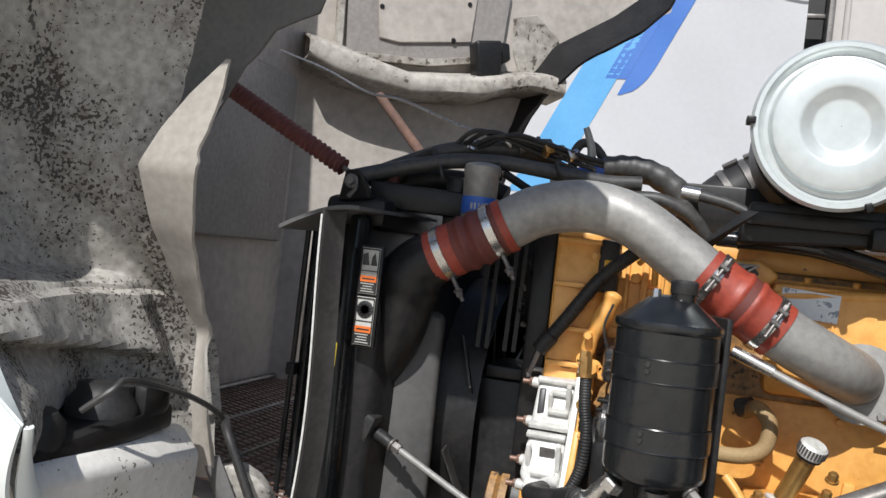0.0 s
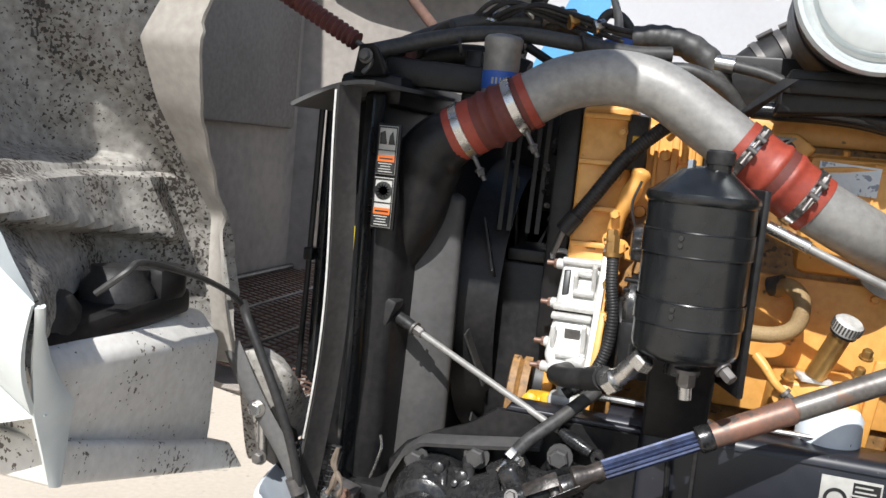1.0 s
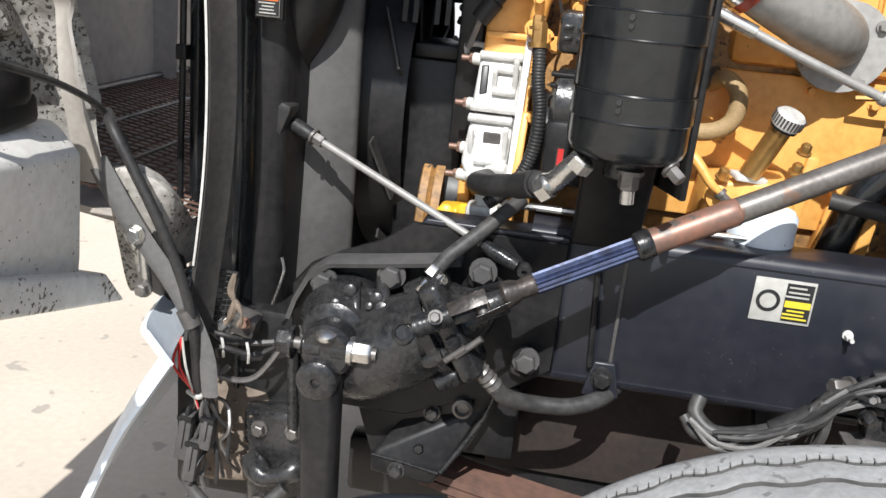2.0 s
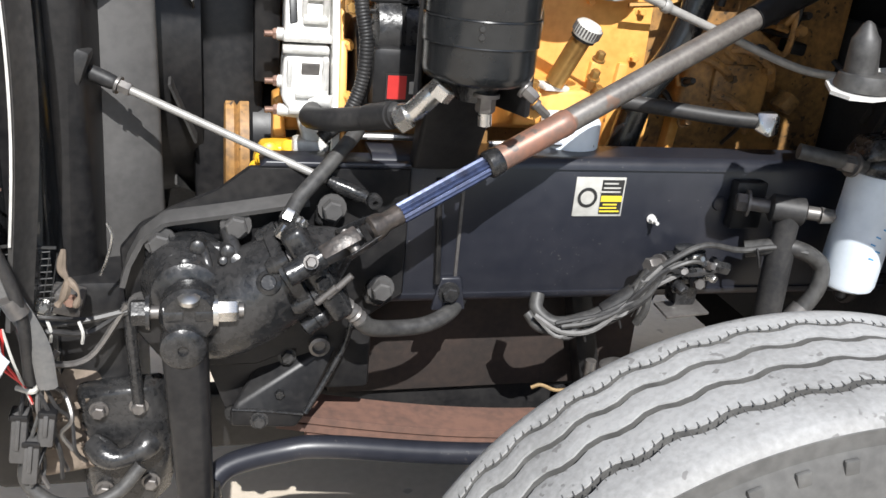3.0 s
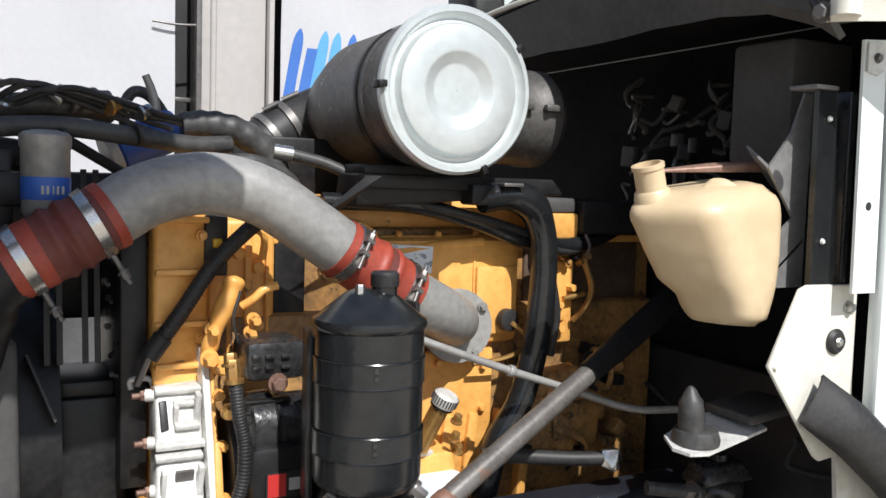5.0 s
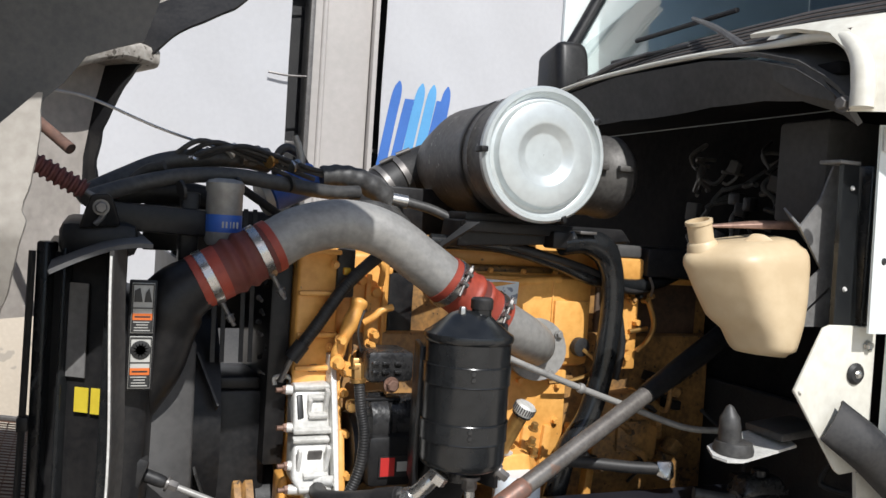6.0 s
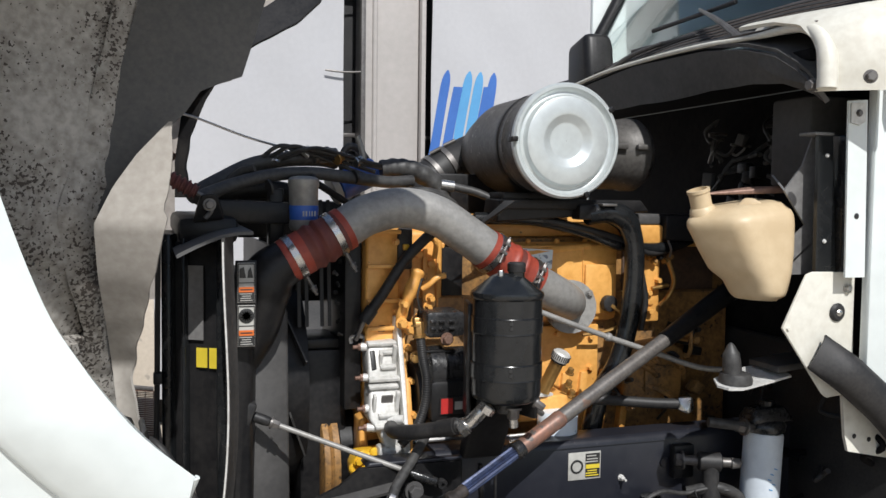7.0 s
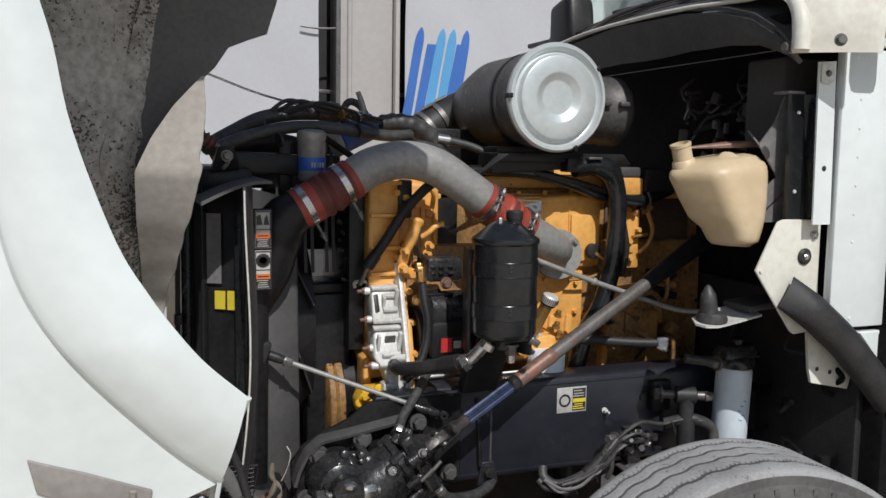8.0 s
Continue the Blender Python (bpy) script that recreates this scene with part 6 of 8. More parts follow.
def build_coolant_hose():
    hose = thing("coolant_hose", (0.2, 0.06, 1.1), "thick black coolant hose down the engine side", "hose")
    part("hose", tube([(0.13, 0.165, 1.713), (0.205, 0.165, 1.722), (0.262, 0.165, 1.700), (0.290, 0.165, 1.650), (0.300, 0.165, 1.590), (0.298, 0.165, 1.485), (0.281, 0.165, 1.36), (0.247, 0.165, 1.25), (0.19, 0.165, 1.16), (0.16, 0.165, 1.04)], lambda u: 0.031 + 0.007 * math.exp(-((u - 0.2) / 0.1) ** 2), 20), GLOSS, hose)
    part("end_cap", box((0.12, 0.165, 1.722), (0.06, 0.06, 0.045), 0.008), BLACK, hose)
    part("clip", box((0.185, 0.15, 1.745), (0.05, 0.06, 0.008), 0.002), DULL, hose)
    part("side_line", tube([(0.325, 0.19, 1.60), (0.338, 0.18, 1.52), (0.352, 0.18, 1.44), (0.345, 0.19, 1.35)], 0.010, 10), RUBBER, hose)
    part("side_line", tube([(0.330, 0.20, 1.58), (0.342, 0.20, 1.50), (0.346, 0.20, 1.38)], 0.007, 10), RUBBER, hose)
    rod = thing("dipstick_rod", (0.15, 0.06, 1.3), "long grey steel rod across the engine side", "rod")
    part("rod", tube([(-0.14, 0.085, 1.465), (0.0, 0.07, 1.41), (0.16, 0.06, 1.352), (0.30, 0.055, 1.305), (0.45, 0.02, 1.255), (0.58, 0.0, 1.245)], 0.0085, 12), PIPE, rod)
    part("rod_end", bar((-0.15, 0.086, 1.469), (-0.07, 0.078, 1.438), 0.013), STEEL, rod)
    part("rod_clamp", lathe((0.148, 0.06, 1.3565), (0.94, -0.05, -0.34), [(0.012, 0), (0.013, 0.003), (0.013, 0.012), (0.010, 0.016)], 14), PIPE, rod)


build_coolant_hose()


# ---- frame rail, steering, axle ----
def build_rail():
    rail = thing("frame_rail", (0.4, 0.04, 0.77), "dark navy steel frame rail with a warning label", "frame rail")
    part("web", box((0.825, 0.005, 0.92), (2.45, 0.010, 0.27), 0.003), RAIL, rail)

    def flange(z, s):
        def fn(u, v):
            a = 1.5708 * min(1, u / 0.35)
            if u < 0.35:
                return (-0.40 + 2.45 * v, 0.018 - 0.018 * math.cos(a), z + s * 0.018 * math.sin(a) - s * 0.018)
            return (-0.40 + 2.45 * v, 0.018 + 0.075 * (u - 0.35) / 0.65, z)
        return sheet(fn, 14, 2, 0.009)
    part("top_flange", flange(1.066, 1), RAIL, rail)
    part("bottom_flange", flange(0.775, -1), RAIL, rail)
    inner = single("frame_rail_far", box((0.60, 0.86, 0.92), (2.9, 0.02, 0.29), 0.004), RAIL, "dark far frame rail behind the engine", "frame rail")
    lab = part("warning_label", box((0.051, -0.0015, 0.994), (0.104, 0.003, 0.080), 0.0006), PAPER, rail, "white and black warning label")
    part("print_ring", lathe((0.026, -0.0035, 0.993), (0, -1, 0), [(0.0145, 0), (0.0205, 0.0004), (0.0205, 0.0006), (0.0145, 0.001)], 32, closed=False), INK, lab)
    part("print_block", box((0.0765, -0.0035, 0.994), (0.046, 0.001, 0.070)), INK, lab)
    part("print_band", box((0.0765, -0.0045, 0.991), (0.044, 0.001, 0.012)), YELLOWINK, lab)
    for k, z in enumerate((1.022, 1.013, 1.005, 0.979, 0.972, 0.965)):
        part("print_line", box((0.072 + 0.003 * (k % 2), -0.0045, z), (0.030 + 0.006 * (k % 3), 0.001, 0.003)), PAPER if k < 3 else YELLOWINK, lab)
    part("rail_bolt", nut((0.172, 0.0, 0.948), (0, -1, 0), 0.007, 0.014, shank=0.016), ALLOY, rail)
    part("rail_bolt", lathe((0.318, 0.001, 0.981), (0, -1, 0), [(0.016, 0), (0.014, 0.006), (0.006, 0.007)], 16), RAIL, rail)
    part("splice_edge", box((-0.225, -0.002, 0.92), (0.006, 0.004, 0.27)), DULL, rail)
    shoe = part("spring_hanger", hull([(-0.255, -0.012, 0.83), (-0.215, -0.012, 0.83), (-0.20, -0.012, 0.76), (-0.27, -0.012, 0.76), (-0.255, 0.0, 0.83), (-0.215, 0.0, 0.83), (-0.2, 0.0, 0.76), (-0.27, 0.0, 0.76)], 0.004), RAIL, rail)
    part("hanger_bolt", nut((-0.237, -0.012, 0.80), (0, -1, 0), 0.016, 0.016), CASTING, shoe)
    part("strap_bar", bar((-0.275, -0.012, 1.03), (-0.262, -0.012, 0.82), 0.006), BLACK, rail)
    # gusset that closes the rail's rear part, with the shock's upper mount
    mount = thing("shock_mount", (0.4, -0.05, 0.98), "black shock absorber mount with a grey bolt", "bracket")
    part("plate", box((0.37, -0.014, 0.985), (0.07, 0.028, 0.10), 0.006), BLACK, mount)
    part("pin", bar((0.345, -0.05, 1.0), (0.50, -0.115, 0.995), 0.014), DULL, mount)
    part("eye", lathe((0.385, -0.07, 0.999), (0.155, -0.065, -0.005), [(0.020, 0), (0.028, 0.005), (0.028, 0.065), (0.020, 0.07)], 20), RUBBER, mount)
    part("pin_nut", nut((0.35, -0.052, 1.0), (-0.155, 0.065, 0), 0.020, 0.02), DULL, mount)
    part("tip", lathe((0.475, -0.108, 0.9955), (0.155, -0.065, 0), [(0.017, 0), (0.014, 0.02), (0.004, 0.03)], 14), DULL, mount)
    shock = thing("shock_absorber", (0.42, -0.1, 0.5), "dusty grey shock absorber with a bent hose", "shock absorber")
    part("eye_body", lathe((0.42, -0.085, 0.995), (0, -0.05, -1), [(0.026, 0), (0.024, 0.05), (0.028, 0.07), (0.028, 0.30)], 20), RUBBER, shock)
    part("air_hose", tube([(0.36, -0.06, 0.905), (0.43, -0.10, 0.925), (0.50, -0.11, 0.895), (0.505, -0.12, 0.845), (0.47, -0.12, 0.78), (0.41, -0.12, 0.70), (0.37, -0.12, 0.64)], 0.017, 12), HOSE, shock)
    part("hose_sleeve", tube([(0.48, -0.12, 0.80), (0.44, -0.12, 0.745), (0.40, -0.12, 0.69)], 0.021, 12, 4), DULL, shock)
    # levelling valve with wires
    valve = thing("brake_valve", (0.22, -0.06, 0.8), "oily black brake valve with taped hoses", "valve")
    part("body", box((0.235, -0.055, 0.865), (0.085, 0.07, 0.055), 0.014), CASTING, valve)
    part("dome", lathe((0.24, -0.055, 0.885), (0, 0, 1), [(0.034, 0), (0.030, 0.02), (0.014, 0.026)], 20), CASTING, valve)
    part("lower", box((0.235, -0.06, 0.815), (0.05, 0.05, 0.05), 0.010), CASTING, valve)
    part("plate", box((0.225, -0.09, 0.79), (0.10, 0.05, 0.006), 0.001, (10, 0, 8)), DULL, valve)
    part("port", nut((0.175, -0.065, 0.875), (-0.9, -0.3, 0.1), 0.016, 0.03), DULL, valve)
    part("port", nut((0.29, -0.06, 0.87), (0.9, -0.3, -0.1), 0.014, 0.03), CASTING, valve)
    part("hose", tube([(0.16, -0.07, 0.875), (0.12, -0.09, 0.835), (0.08, -0.09, 0.80), (0.03, -0.08, 0.77), (-0.03, -0.07, 0.755), (-0.065, -0.05, 0.775), (-0.06, -0.03, 0.80)], 0.014, 12), HOSE, valve)
    part("hose", tube([(0.13, -0.095, 0.85), (0.10, -0.10, 0.80), (0.06, -0.09, 0.765), (0.0, -0.08, 0.745), (-0.06, -0.07, 0.745), (-0.085, -0.05, 0.77)], 0.010, 10), HOSE, valve)
    part("hose", tube([(0.14, -0.10, 0.855), (0.135, -0.11, 0.80), (0.125, -0.10, 0.765)], 0.008, 8), HOSE, valve)
    part("tape", tube([(0.115, -0.092, 0.83), (0.06, -0.088, 0.785)], 0.019, 12, 3), RUBBER, valve)
    part("wire", tube([(0.13, -0.09, 0.855), (0.17, -0.10, 0.895), (0.24, -0.10, 0.93), (0.33, -0.09, 0.915), (0.40, -0.10, 0.925), (0.46, -0.12, 0.92)], 0.006, 8), HOSE, valve)
    route = [Vector(p) for p in ((-0.075, -0.05, 0.775), (-0.03, -0.07, 0.752), (0.03, -0.085, 0.768), (0.08, -0.095, 0.80), (0.12, -0.095, 0.838), (0.16, -0.085, 0.872), (0.21, -0.09, 0.89), (0.26, -0.09, 0.885))]
    for k in range(12):
        rng = random.Random(800 + k)
        first, last = rng.randrange(0, 3), rng.randrange(5, 8)
        pts = [route[i] + Vector((0.016 * (rng.random() - 0.5), -0.012 - 0.02 * rng.random(), 0.034 * (rng.random() - 0.5))) for i in range(first, last + 1)]
        part("taped_wire", tube(pts, 0.0025 + 0.003 * rng.random(), 6, 5), (HOSE, GUSSET, HOSE, RUBBER)[k % 4], valve)
    for k in range(10):
        rng = random.Random(830 + k)
        c = Vector((0.185 + 0.10 * rng.random(), -0.09 - 0.02 * rng.random(), 0.825 + 0.085 * rng.random()))
        part("fitting", nut(c, (rng.random() - 0.5, -1, rng.random() - 0.5), 0.006 + 0.007 * rng.random(), 0.018), (CASTING, DULL, STEEL, CASTING)[k % 4], valve)
    for k in range(6):
        rng = random.Random(850 + k)
        c = Vector((0.10 + 0.04 * rng.random(), -0.10, 0.80 + 0.05 * rng.random()))
        part("loose_tape", tube([c, c + Vector((0.01 * (rng.random() - 0.5), -0.008, -0.02)), c + Vector((0.02 * (rng.random() - 0.5), 0.0, -0.045 - 0.02 * rng.random()))], lambda u: 0.004 - 0.003 * u, 5), (GUSSET, HOSE)[k % 2], valve)
    for x, y, z in ((0.355, -0.09, 0.912), (0.075, -0.095, 0.79), (0.01, -0.085, 0.757)):
        part("tie", tube([(x, y - 0.015, z + 0.012), (x + 0.006, y - 0.018, z - 0.008), (x + 0.014, y - 0.016, z - 0.028)], 0.0028, 5), RUBBER, valve)


build_rail()


def build_steering():
    gear = thing("steering_gear", (-0.6, -0.08, 0.7), "oily black cast steering gear bolted to the frame", "steering gear")
    plate_pts = [(-0.83, 0.76), (-0.835, 0.90), (-0.80, 0.945), (-0.75, 0.972), (-0.668, 1.004), (-0.616, 1.050), (-0.33, 1.050), (-0.33, 0.80), (-0.42, 0.74), (-0.60, 0.66), (-0.76, 0.66)]
    part("mount_plate", slab([(x, -0.004, z) for x, z in plate_pts], (0, -0.014, 0), bevel=0.003), BLACK, gear)
    part("plate_flange", hull([(x, y, z) for x, z in ((-0.600, 1.050), (-0.330, 1.050), (-0.330, 1.060), (-0.590, 1.062)) for y in (-0.02, 0.05)], 0.004), RAIL, gear)

    def top_lip(u, v):
        p = pick([(0, -0.830, 0.85), (0.2, -0.818, 0.89), (0.3, -0.795, 0.935), (0.38, -0.757, 0.966), (0.6, -0.658, 0.980), (0.85, -0.565, 0.995), (1, -0.515, 1.003)], v)
        return (p[0], -0.018 - 0.038 * u, p[1] - 0.008 * u * u)
    part("plate_lip", sheet(top_lip, 6, 40, 0.009), GREYBOX, gear, "worn raised lip round the mount")
    axis = Vector((0.85, 0.0, 0.525)).normalized()
    heart = Vector((-0.70, -0.095, 0.79))
    part("housing", lathe(heart, axis, [(0.03, -0.030), (0.058, -0.022), (0.074, 0.006), (0.082, 0.045), (0.085, 0.10), (0.081, 0.15), (0.079, 0.172), (0.089, 0.176), (0.090, 0.196), (0.074, 0.200), (0.064, 0.215), (0.062, 0.245), (0.050, 0.255), (0.038, 0.275), (0.026, 0.290), (0.024, 0.32)], 36), CASTING, gear)
    for k in range(6):
        q = Vector((0, -1, 0)) * math.cos(1.047 * k + 0.35) + axis.cross(Vector((0, -1, 0))) * math.sin(1.047 * k + 0.35)
        part("flange_bolt", nut(heart + axis * 0.200 + q * 0.076, axis, 0.011, 0.016), (CASTING, DULL)[k % 2], gear)
        part("flange_lug", lathe(heart + axis * 0.160 + q * 0.078, axis, [(0.012, 0), (0.016, 0.010), (0.016, 0.038)], 14), CASTING, gear)
    part("inspection_plug", lathe((-0.588, -0.160, 0.895), (-0.2, -0.85, 0.45), [(0.022, 0), (0.021, 0.010), (0.014, 0.014), (0.012, 0.010), (0.001, 0.010)], 18), CASTING, gear)
    part("sector_housing", lathe((-0.720, -0.02, 0.86), (0, -1, 0), [(0.078, 0), (0.078, 0.06), (0.066, 0.08), (0.058, 0.11), (0.044, 0.12)], 28), CASTING, gear)
    part("side_cover", hull([(-0.78, -0.06, 0.925), (-0.65, -0.075, 0.935), (-0.60, -0.09, 0.88), (-0.62, -0.09, 0.80), (-0.78, -0.03, 0.93), (-0.58, -0.03, 0.90), (-0.60, -0.03, 0.78), (-0.76, -0.03, 0.82)], 0.022), CASTING, gear)
    for a in range(7):
        ang = 0.9 * a
        p = Vector((-0.690 + 0.058 * math.cos(ang), -0.098, 0.890 + 0.045 * math.sin(ang)))
        part("cover_boss", lathe(p, (0, -1, 0.2), [(0.015, -0.03), (0.012, 0.004), (0.007, 0.007)], 14), CASTING, gear)
    for x, z, r in ((-0.765, 0.924, 0.020), (-0.640, 0.955, 0.020), (-0.475, 0.986, 0.019), (-0.379, 0.828, 0.019), (-0.800, 0.805, 0.018)):
        lug = part("mount_lug", hull([(x + dx, y, z + dz) for y in (-0.012, -0.042) for dx, dz in ((-0.024, 0.006), (0.020, 0.012), (0.026, -0.010), (0.006, -0.046), (-0.030, -0.036))], 0.010), CASTING, gear)
        part("mount_bolt", nut((x, -0.044, z), (0, -1, 0), r, 0.022, shank=0.006), GREYBOX, lug)
    part("gusset", tube([(-0.655, -0.05, 0.945), (-0.640, -0.10, 0.91), (-0.645, -0.125, 0.85), (-0.655, -0.13, 0.80)], lambda u: 0.013 - 0.004 * u, 10), CASTING, gear)
    part("gusset", tube([(-0.735, -0.05, 0.925), (-0.745, -0.09, 0.895), (-0.755, -0.10, 0.85)], 0.010, 10), CASTING, gear)
    part("gusset", tube([(-0.700, -0.06, 0.935), (-0.690, -0.105, 0.915), (-0.680, -0.125, 0.875)], 0.009, 10), CASTING, gear)
    for k in range(7):
        rng = random.Random(880 + k)
        c = Vector((-0.77 + 0.13 * rng.random(), -0.105 - 0.02 * rng.random(), 0.855 + 0.075 * rng.random()))
        part("casting_boss", lathe(c, (0.3 * (rng.random() - 0.5), -1, 0.5), [(0.011, -0.03), (0.006 + 0.004 * rng.random(), 0.003), (0.004, 0.004)], 10), CASTING, gear)
    # valve end: ports, plug and hoses
    part("valve_cap", hull([heart + axis * s + Vector((0, y, 0)) + axis.cross(Vector((0, -1, 0))) * t for s in (0.205, 0.245) for y in (-0.085, 0.02) for t in (-0.095, 0.090)], 0.012), CASTING, gear)
    part("port", nut((-0.505, -0.165, 0.900), (0.2, -1, 0.1), 0.014, 0.018), CASTING, gear)
    part("tie_bolt", bar((-0.520, -0.175, 0.935), (-0.485, -0.178, 0.955), 0.0065), DULL, gear)
    part("tie_bolt", bar((-0.495, -0.180, 0.875), (-0.455, -0.180, 0.915), 0.006), DULL, gear)
    part("tie_bolt", bar((-0.512, -0.180, 0.865), (-0.480, -0.182, 0.895), 0.006), DULL, gear)
    part("drain_plug", lathe((-0.486, -0.13, 0.828), (-0.75, -0.1, -0.6), [(0.018, 0), (0.022, 0.006), (0.022, 0.024), (0.017, 0.026), (0.017, 0.050), (0.010, 0.054)], 18), CASTING, gear)
    press = thing("pressure_hose", (-0.5, -0.05, 0.95), "black pressure hose with bright steel end on the steering gear", "hose")
    part("hose", tube([(-0.556, -0.115, 0.992), (-0.535, -0.085, 1.018), (-0.49, -0.045, 1.055), (-0.452, -0.01, 1.088), (-0.425, 0.02, 1.110)], 0.0135, 14), HOSE, press)
    part("fitting", nut((-0.580, -0.135, 0.985), (0.75, 0.05, -0.55), 0.014, 0.036, washer=False), STEEL, press)
    part("ferrule", nut((-0.562, -0.122, 0.985), (0.5, 0.45, 0.75), 0.0145, 0.020, washer=False), STEEL, press)
    part("fitting_nut", nut((-0.540, -0.135, 0.992), (0.6, -0.7, 0.1), 0.008, 0.012), STEEL, press)
    ret = thing("return_hose", (-0.35, -0.03, 0.76), "grey return hose looping under the frame rail", "hose")
    part("hose", tube([(-0.428, -0.115, 0.800), (-0.405, -0.10, 0.775), (-0.36, -0.07, 0.755), (-0.29, -0.05, 0.750), (-0.235, -0.02, 0.76), (-0.20, 0.03, 0.77)], 0.016, 14), HOSE, ret)
    part("fitting", tube([(-0.462, -0.125, 0.838), (-0.425, -0.112, 0.797)], lambda u: 0.0155 + 0.002 * math.sin(30 * u), 14, 12), DULL, ret, "grey crimped hose ferrule")
    # pitman arm with its pinch bolt
    arm = thing("pitman_arm", (-0.710, -0.195, 0.438), "black forged pitman arm hanging from the steering gear", "steering arm")
    part("boss", lathe((-0.715, -0.145, 0.853), (0, -1, 0), [(0.045, 0), (0.048, 0.01), (0.048, 0.045), (0.040, 0.055)], 24), CASTING, arm)
    part("arm", hull([(-0.765, -0.160, 0.818), (-0.685, -0.160, 0.818), (-0.680, -0.160, 0.478), (-0.745, -0.160, 0.478), (-0.760, -0.210, 0.808), (-0.690, -0.210, 0.808), (-0.685, -0.210, 0.488), (-0.740, -0.210, 0.488), (-0.710, -0.160, 0.438), (-0.710, -0.205, 0.448)], 0.014), BLACK, arm)
    part("knuckle", lathe((-0.725, -0.165, 0.803), (0, -1, 0), [(0.036, 0), (0.038, 0.01), (0.036, 0.046), (0.028, 0.052), (0.009, 0.052), (0.007, 0.046), (0.001, 0.046)], 24), CASTING, arm)
    part("pinch_bolt", bar((-0.775, -0.180, 0.856), (-0.630, -0.180, 0.856), 0.011), DULL, arm)
    part("pinch_head", nut((-0.775, -0.180, 0.856), (-1, 0, 0), 0.022, 0.025), CASTING, arm)
    part("pinch_lug", lathe((-0.755, -0.180, 0.856), (1, 0, 0), [(0.022, 0), (0.022, 0.03), (0.017, 0.034), (0.017, 0.045), (0.022, 0.05), (0.022, 0.075)], 18), CASTING, arm)
    part("pinch_nut", nut((-0.678, -0.180, 0.856), (1, 0, 0), 0.019, 0.032), STEEL, arm, "bright steel nut")
    part("grease_fitting", lathe((-0.715, -0.195, 0.883), (0, -0.3, 1), [(0.018, 0), (0.018, 0.008), (0.010, 0.012)], 16), STEEL, arm)
    part("lower_ball", lathe((-0.710, -0.205, 0.463), (0, -1, 0), [(0.030, 0), (0.030, 0.02), (0.012, 0.03)], 18), COPPER, arm)
    # steering shaft
    shaft = thing("steering_shaft", (-0.2, -0.12, 1.0), "worn steel steering shaft slanting up to the cab", "steering shaft")
    a, b = Vector((-0.212, -0.133, 1.102)), Vector((0.361, 0.007, 1.377))
    d = (b - a).normalized()
    part("tube", bar(a + d * 0.14, a + d * 0.60, 0.0215, 20), SHAFT, shaft, "worn grey steel tube")
    part("tube_foot", lathe(a, d, [(0.0225, 0), (0.0228, 0.13), (0.0235, 0.134), (0.0235, 0.150), (0.0215, 0.155)], 20), REDWORN, shaft, "rubbed reddish foot of the tube")
    part("upper_boot", tube([a + d * 0.585, a + d * 0.66, a + d * 0.76, a + d * 0.92], lambda u: 0.0245 + 0.008 * u, 20, 10), BLACK, shaft, "black sleeve on the upper shaft")
    part("collar", lathe(a - d * 0.020, d, [(0.020, 0), (0.0245, 0.004), (0.0245, 0.022), (0.023, 0.028)], 20), CASTING, shaft, "greasy dark seal collar")
    sp = bmesh.new()
    p0, p1 = a - d * 0.012, a - d * 0.190
    side = d.orthogonal().normalized()
    other = d.cross(side)
    star = [[sp.verts.new(p + (side * math.cos(0.224399 * k) + other * math.sin(0.224399 * k)) * (0.0182 if k % 2 else 0.0140)) for k in range(28)] for p in (p1, p0)]
    for k in range(28):
        sp.faces.new((star[0][k], star[0][(k + 1) % 28], star[1][(k + 1) % 28], star[1][k]))
    sp.faces.new(star[0][::-1])
    sp.faces.new(star[1])
    part("spline", sp, SPLINE, shaft, "blue-grey splined slip joint", 20)
    j = a - d * 0.285
    part("yoke", lathe(a - d * 0.188, -d, [(0.015, 0), (0.0175, 0.006), (0.016, 0.030), (0.021, 0.040), (0.023, 0.055), (0.018, 0.06)], 18), FORGED, shaft)
    for s in (-1, 1):
        part("yoke_arm", hull([j + d * 0.05 + side * 0.020 * s + other * 0.014, j + d * 0.05 + side * 0.020 * s - other * 0.014, j - d * 0.016 + side * 0.026 * s + other * 0.016, j - d * 0.016 + side * 0.026 * s - other * 0.016, j + d * 0.05 + side * 0.012 * s, j - d * 0.01 + side * 0.016 * s], 0.004), CASTING, shaft)
        part("yoke_arm", hull([j - d * 0.055 + other * 0.020 * s + side * 0.014, j - d * 0.055 + other * 0.020 * s - side * 0.014, j + d * 0.016 + other * 0.026 * s + side * 0.016, j + d * 0.016 + other * 0.026 * s - side * 0.016, j - d * 0.05 + other * 0.012 * s, j + d * 0.01 + other * 0.016 * s], 0.004), FORGED, shaft)
    part("cross", bar(j - side * 0.024, j + side * 0.024, 0.009, 12, bar(j - other * 0.024, j + other * 0.024, 0.009, 12)), DULL, shaft)
    part("input_stub", bar(j - d * 0.05, j - d * 0.115, 0.019, 16), CASTING, shaft)
    part("yoke_bolt", nut(j - d * 0.075 + Vector((0, -0.02, 0.012)), (0, -1, 0.4), 0.009, 0.012), DULL, shaft)
    # long brace rod from the radiator to the frame
    rod = thing("radiator_brace_rod", (-0.6, 0.05, 1.05), "bright steel brace rod from radiator to frame", "brace rod")
    u, l = Vector((-0.885, 0.085, 1.185)), Vector((-0.479, -0.035, 1.031))
    part("rod", bar(u, l, 0.0072, 14), PIPE, rod)
    w = (l - u).normalized()
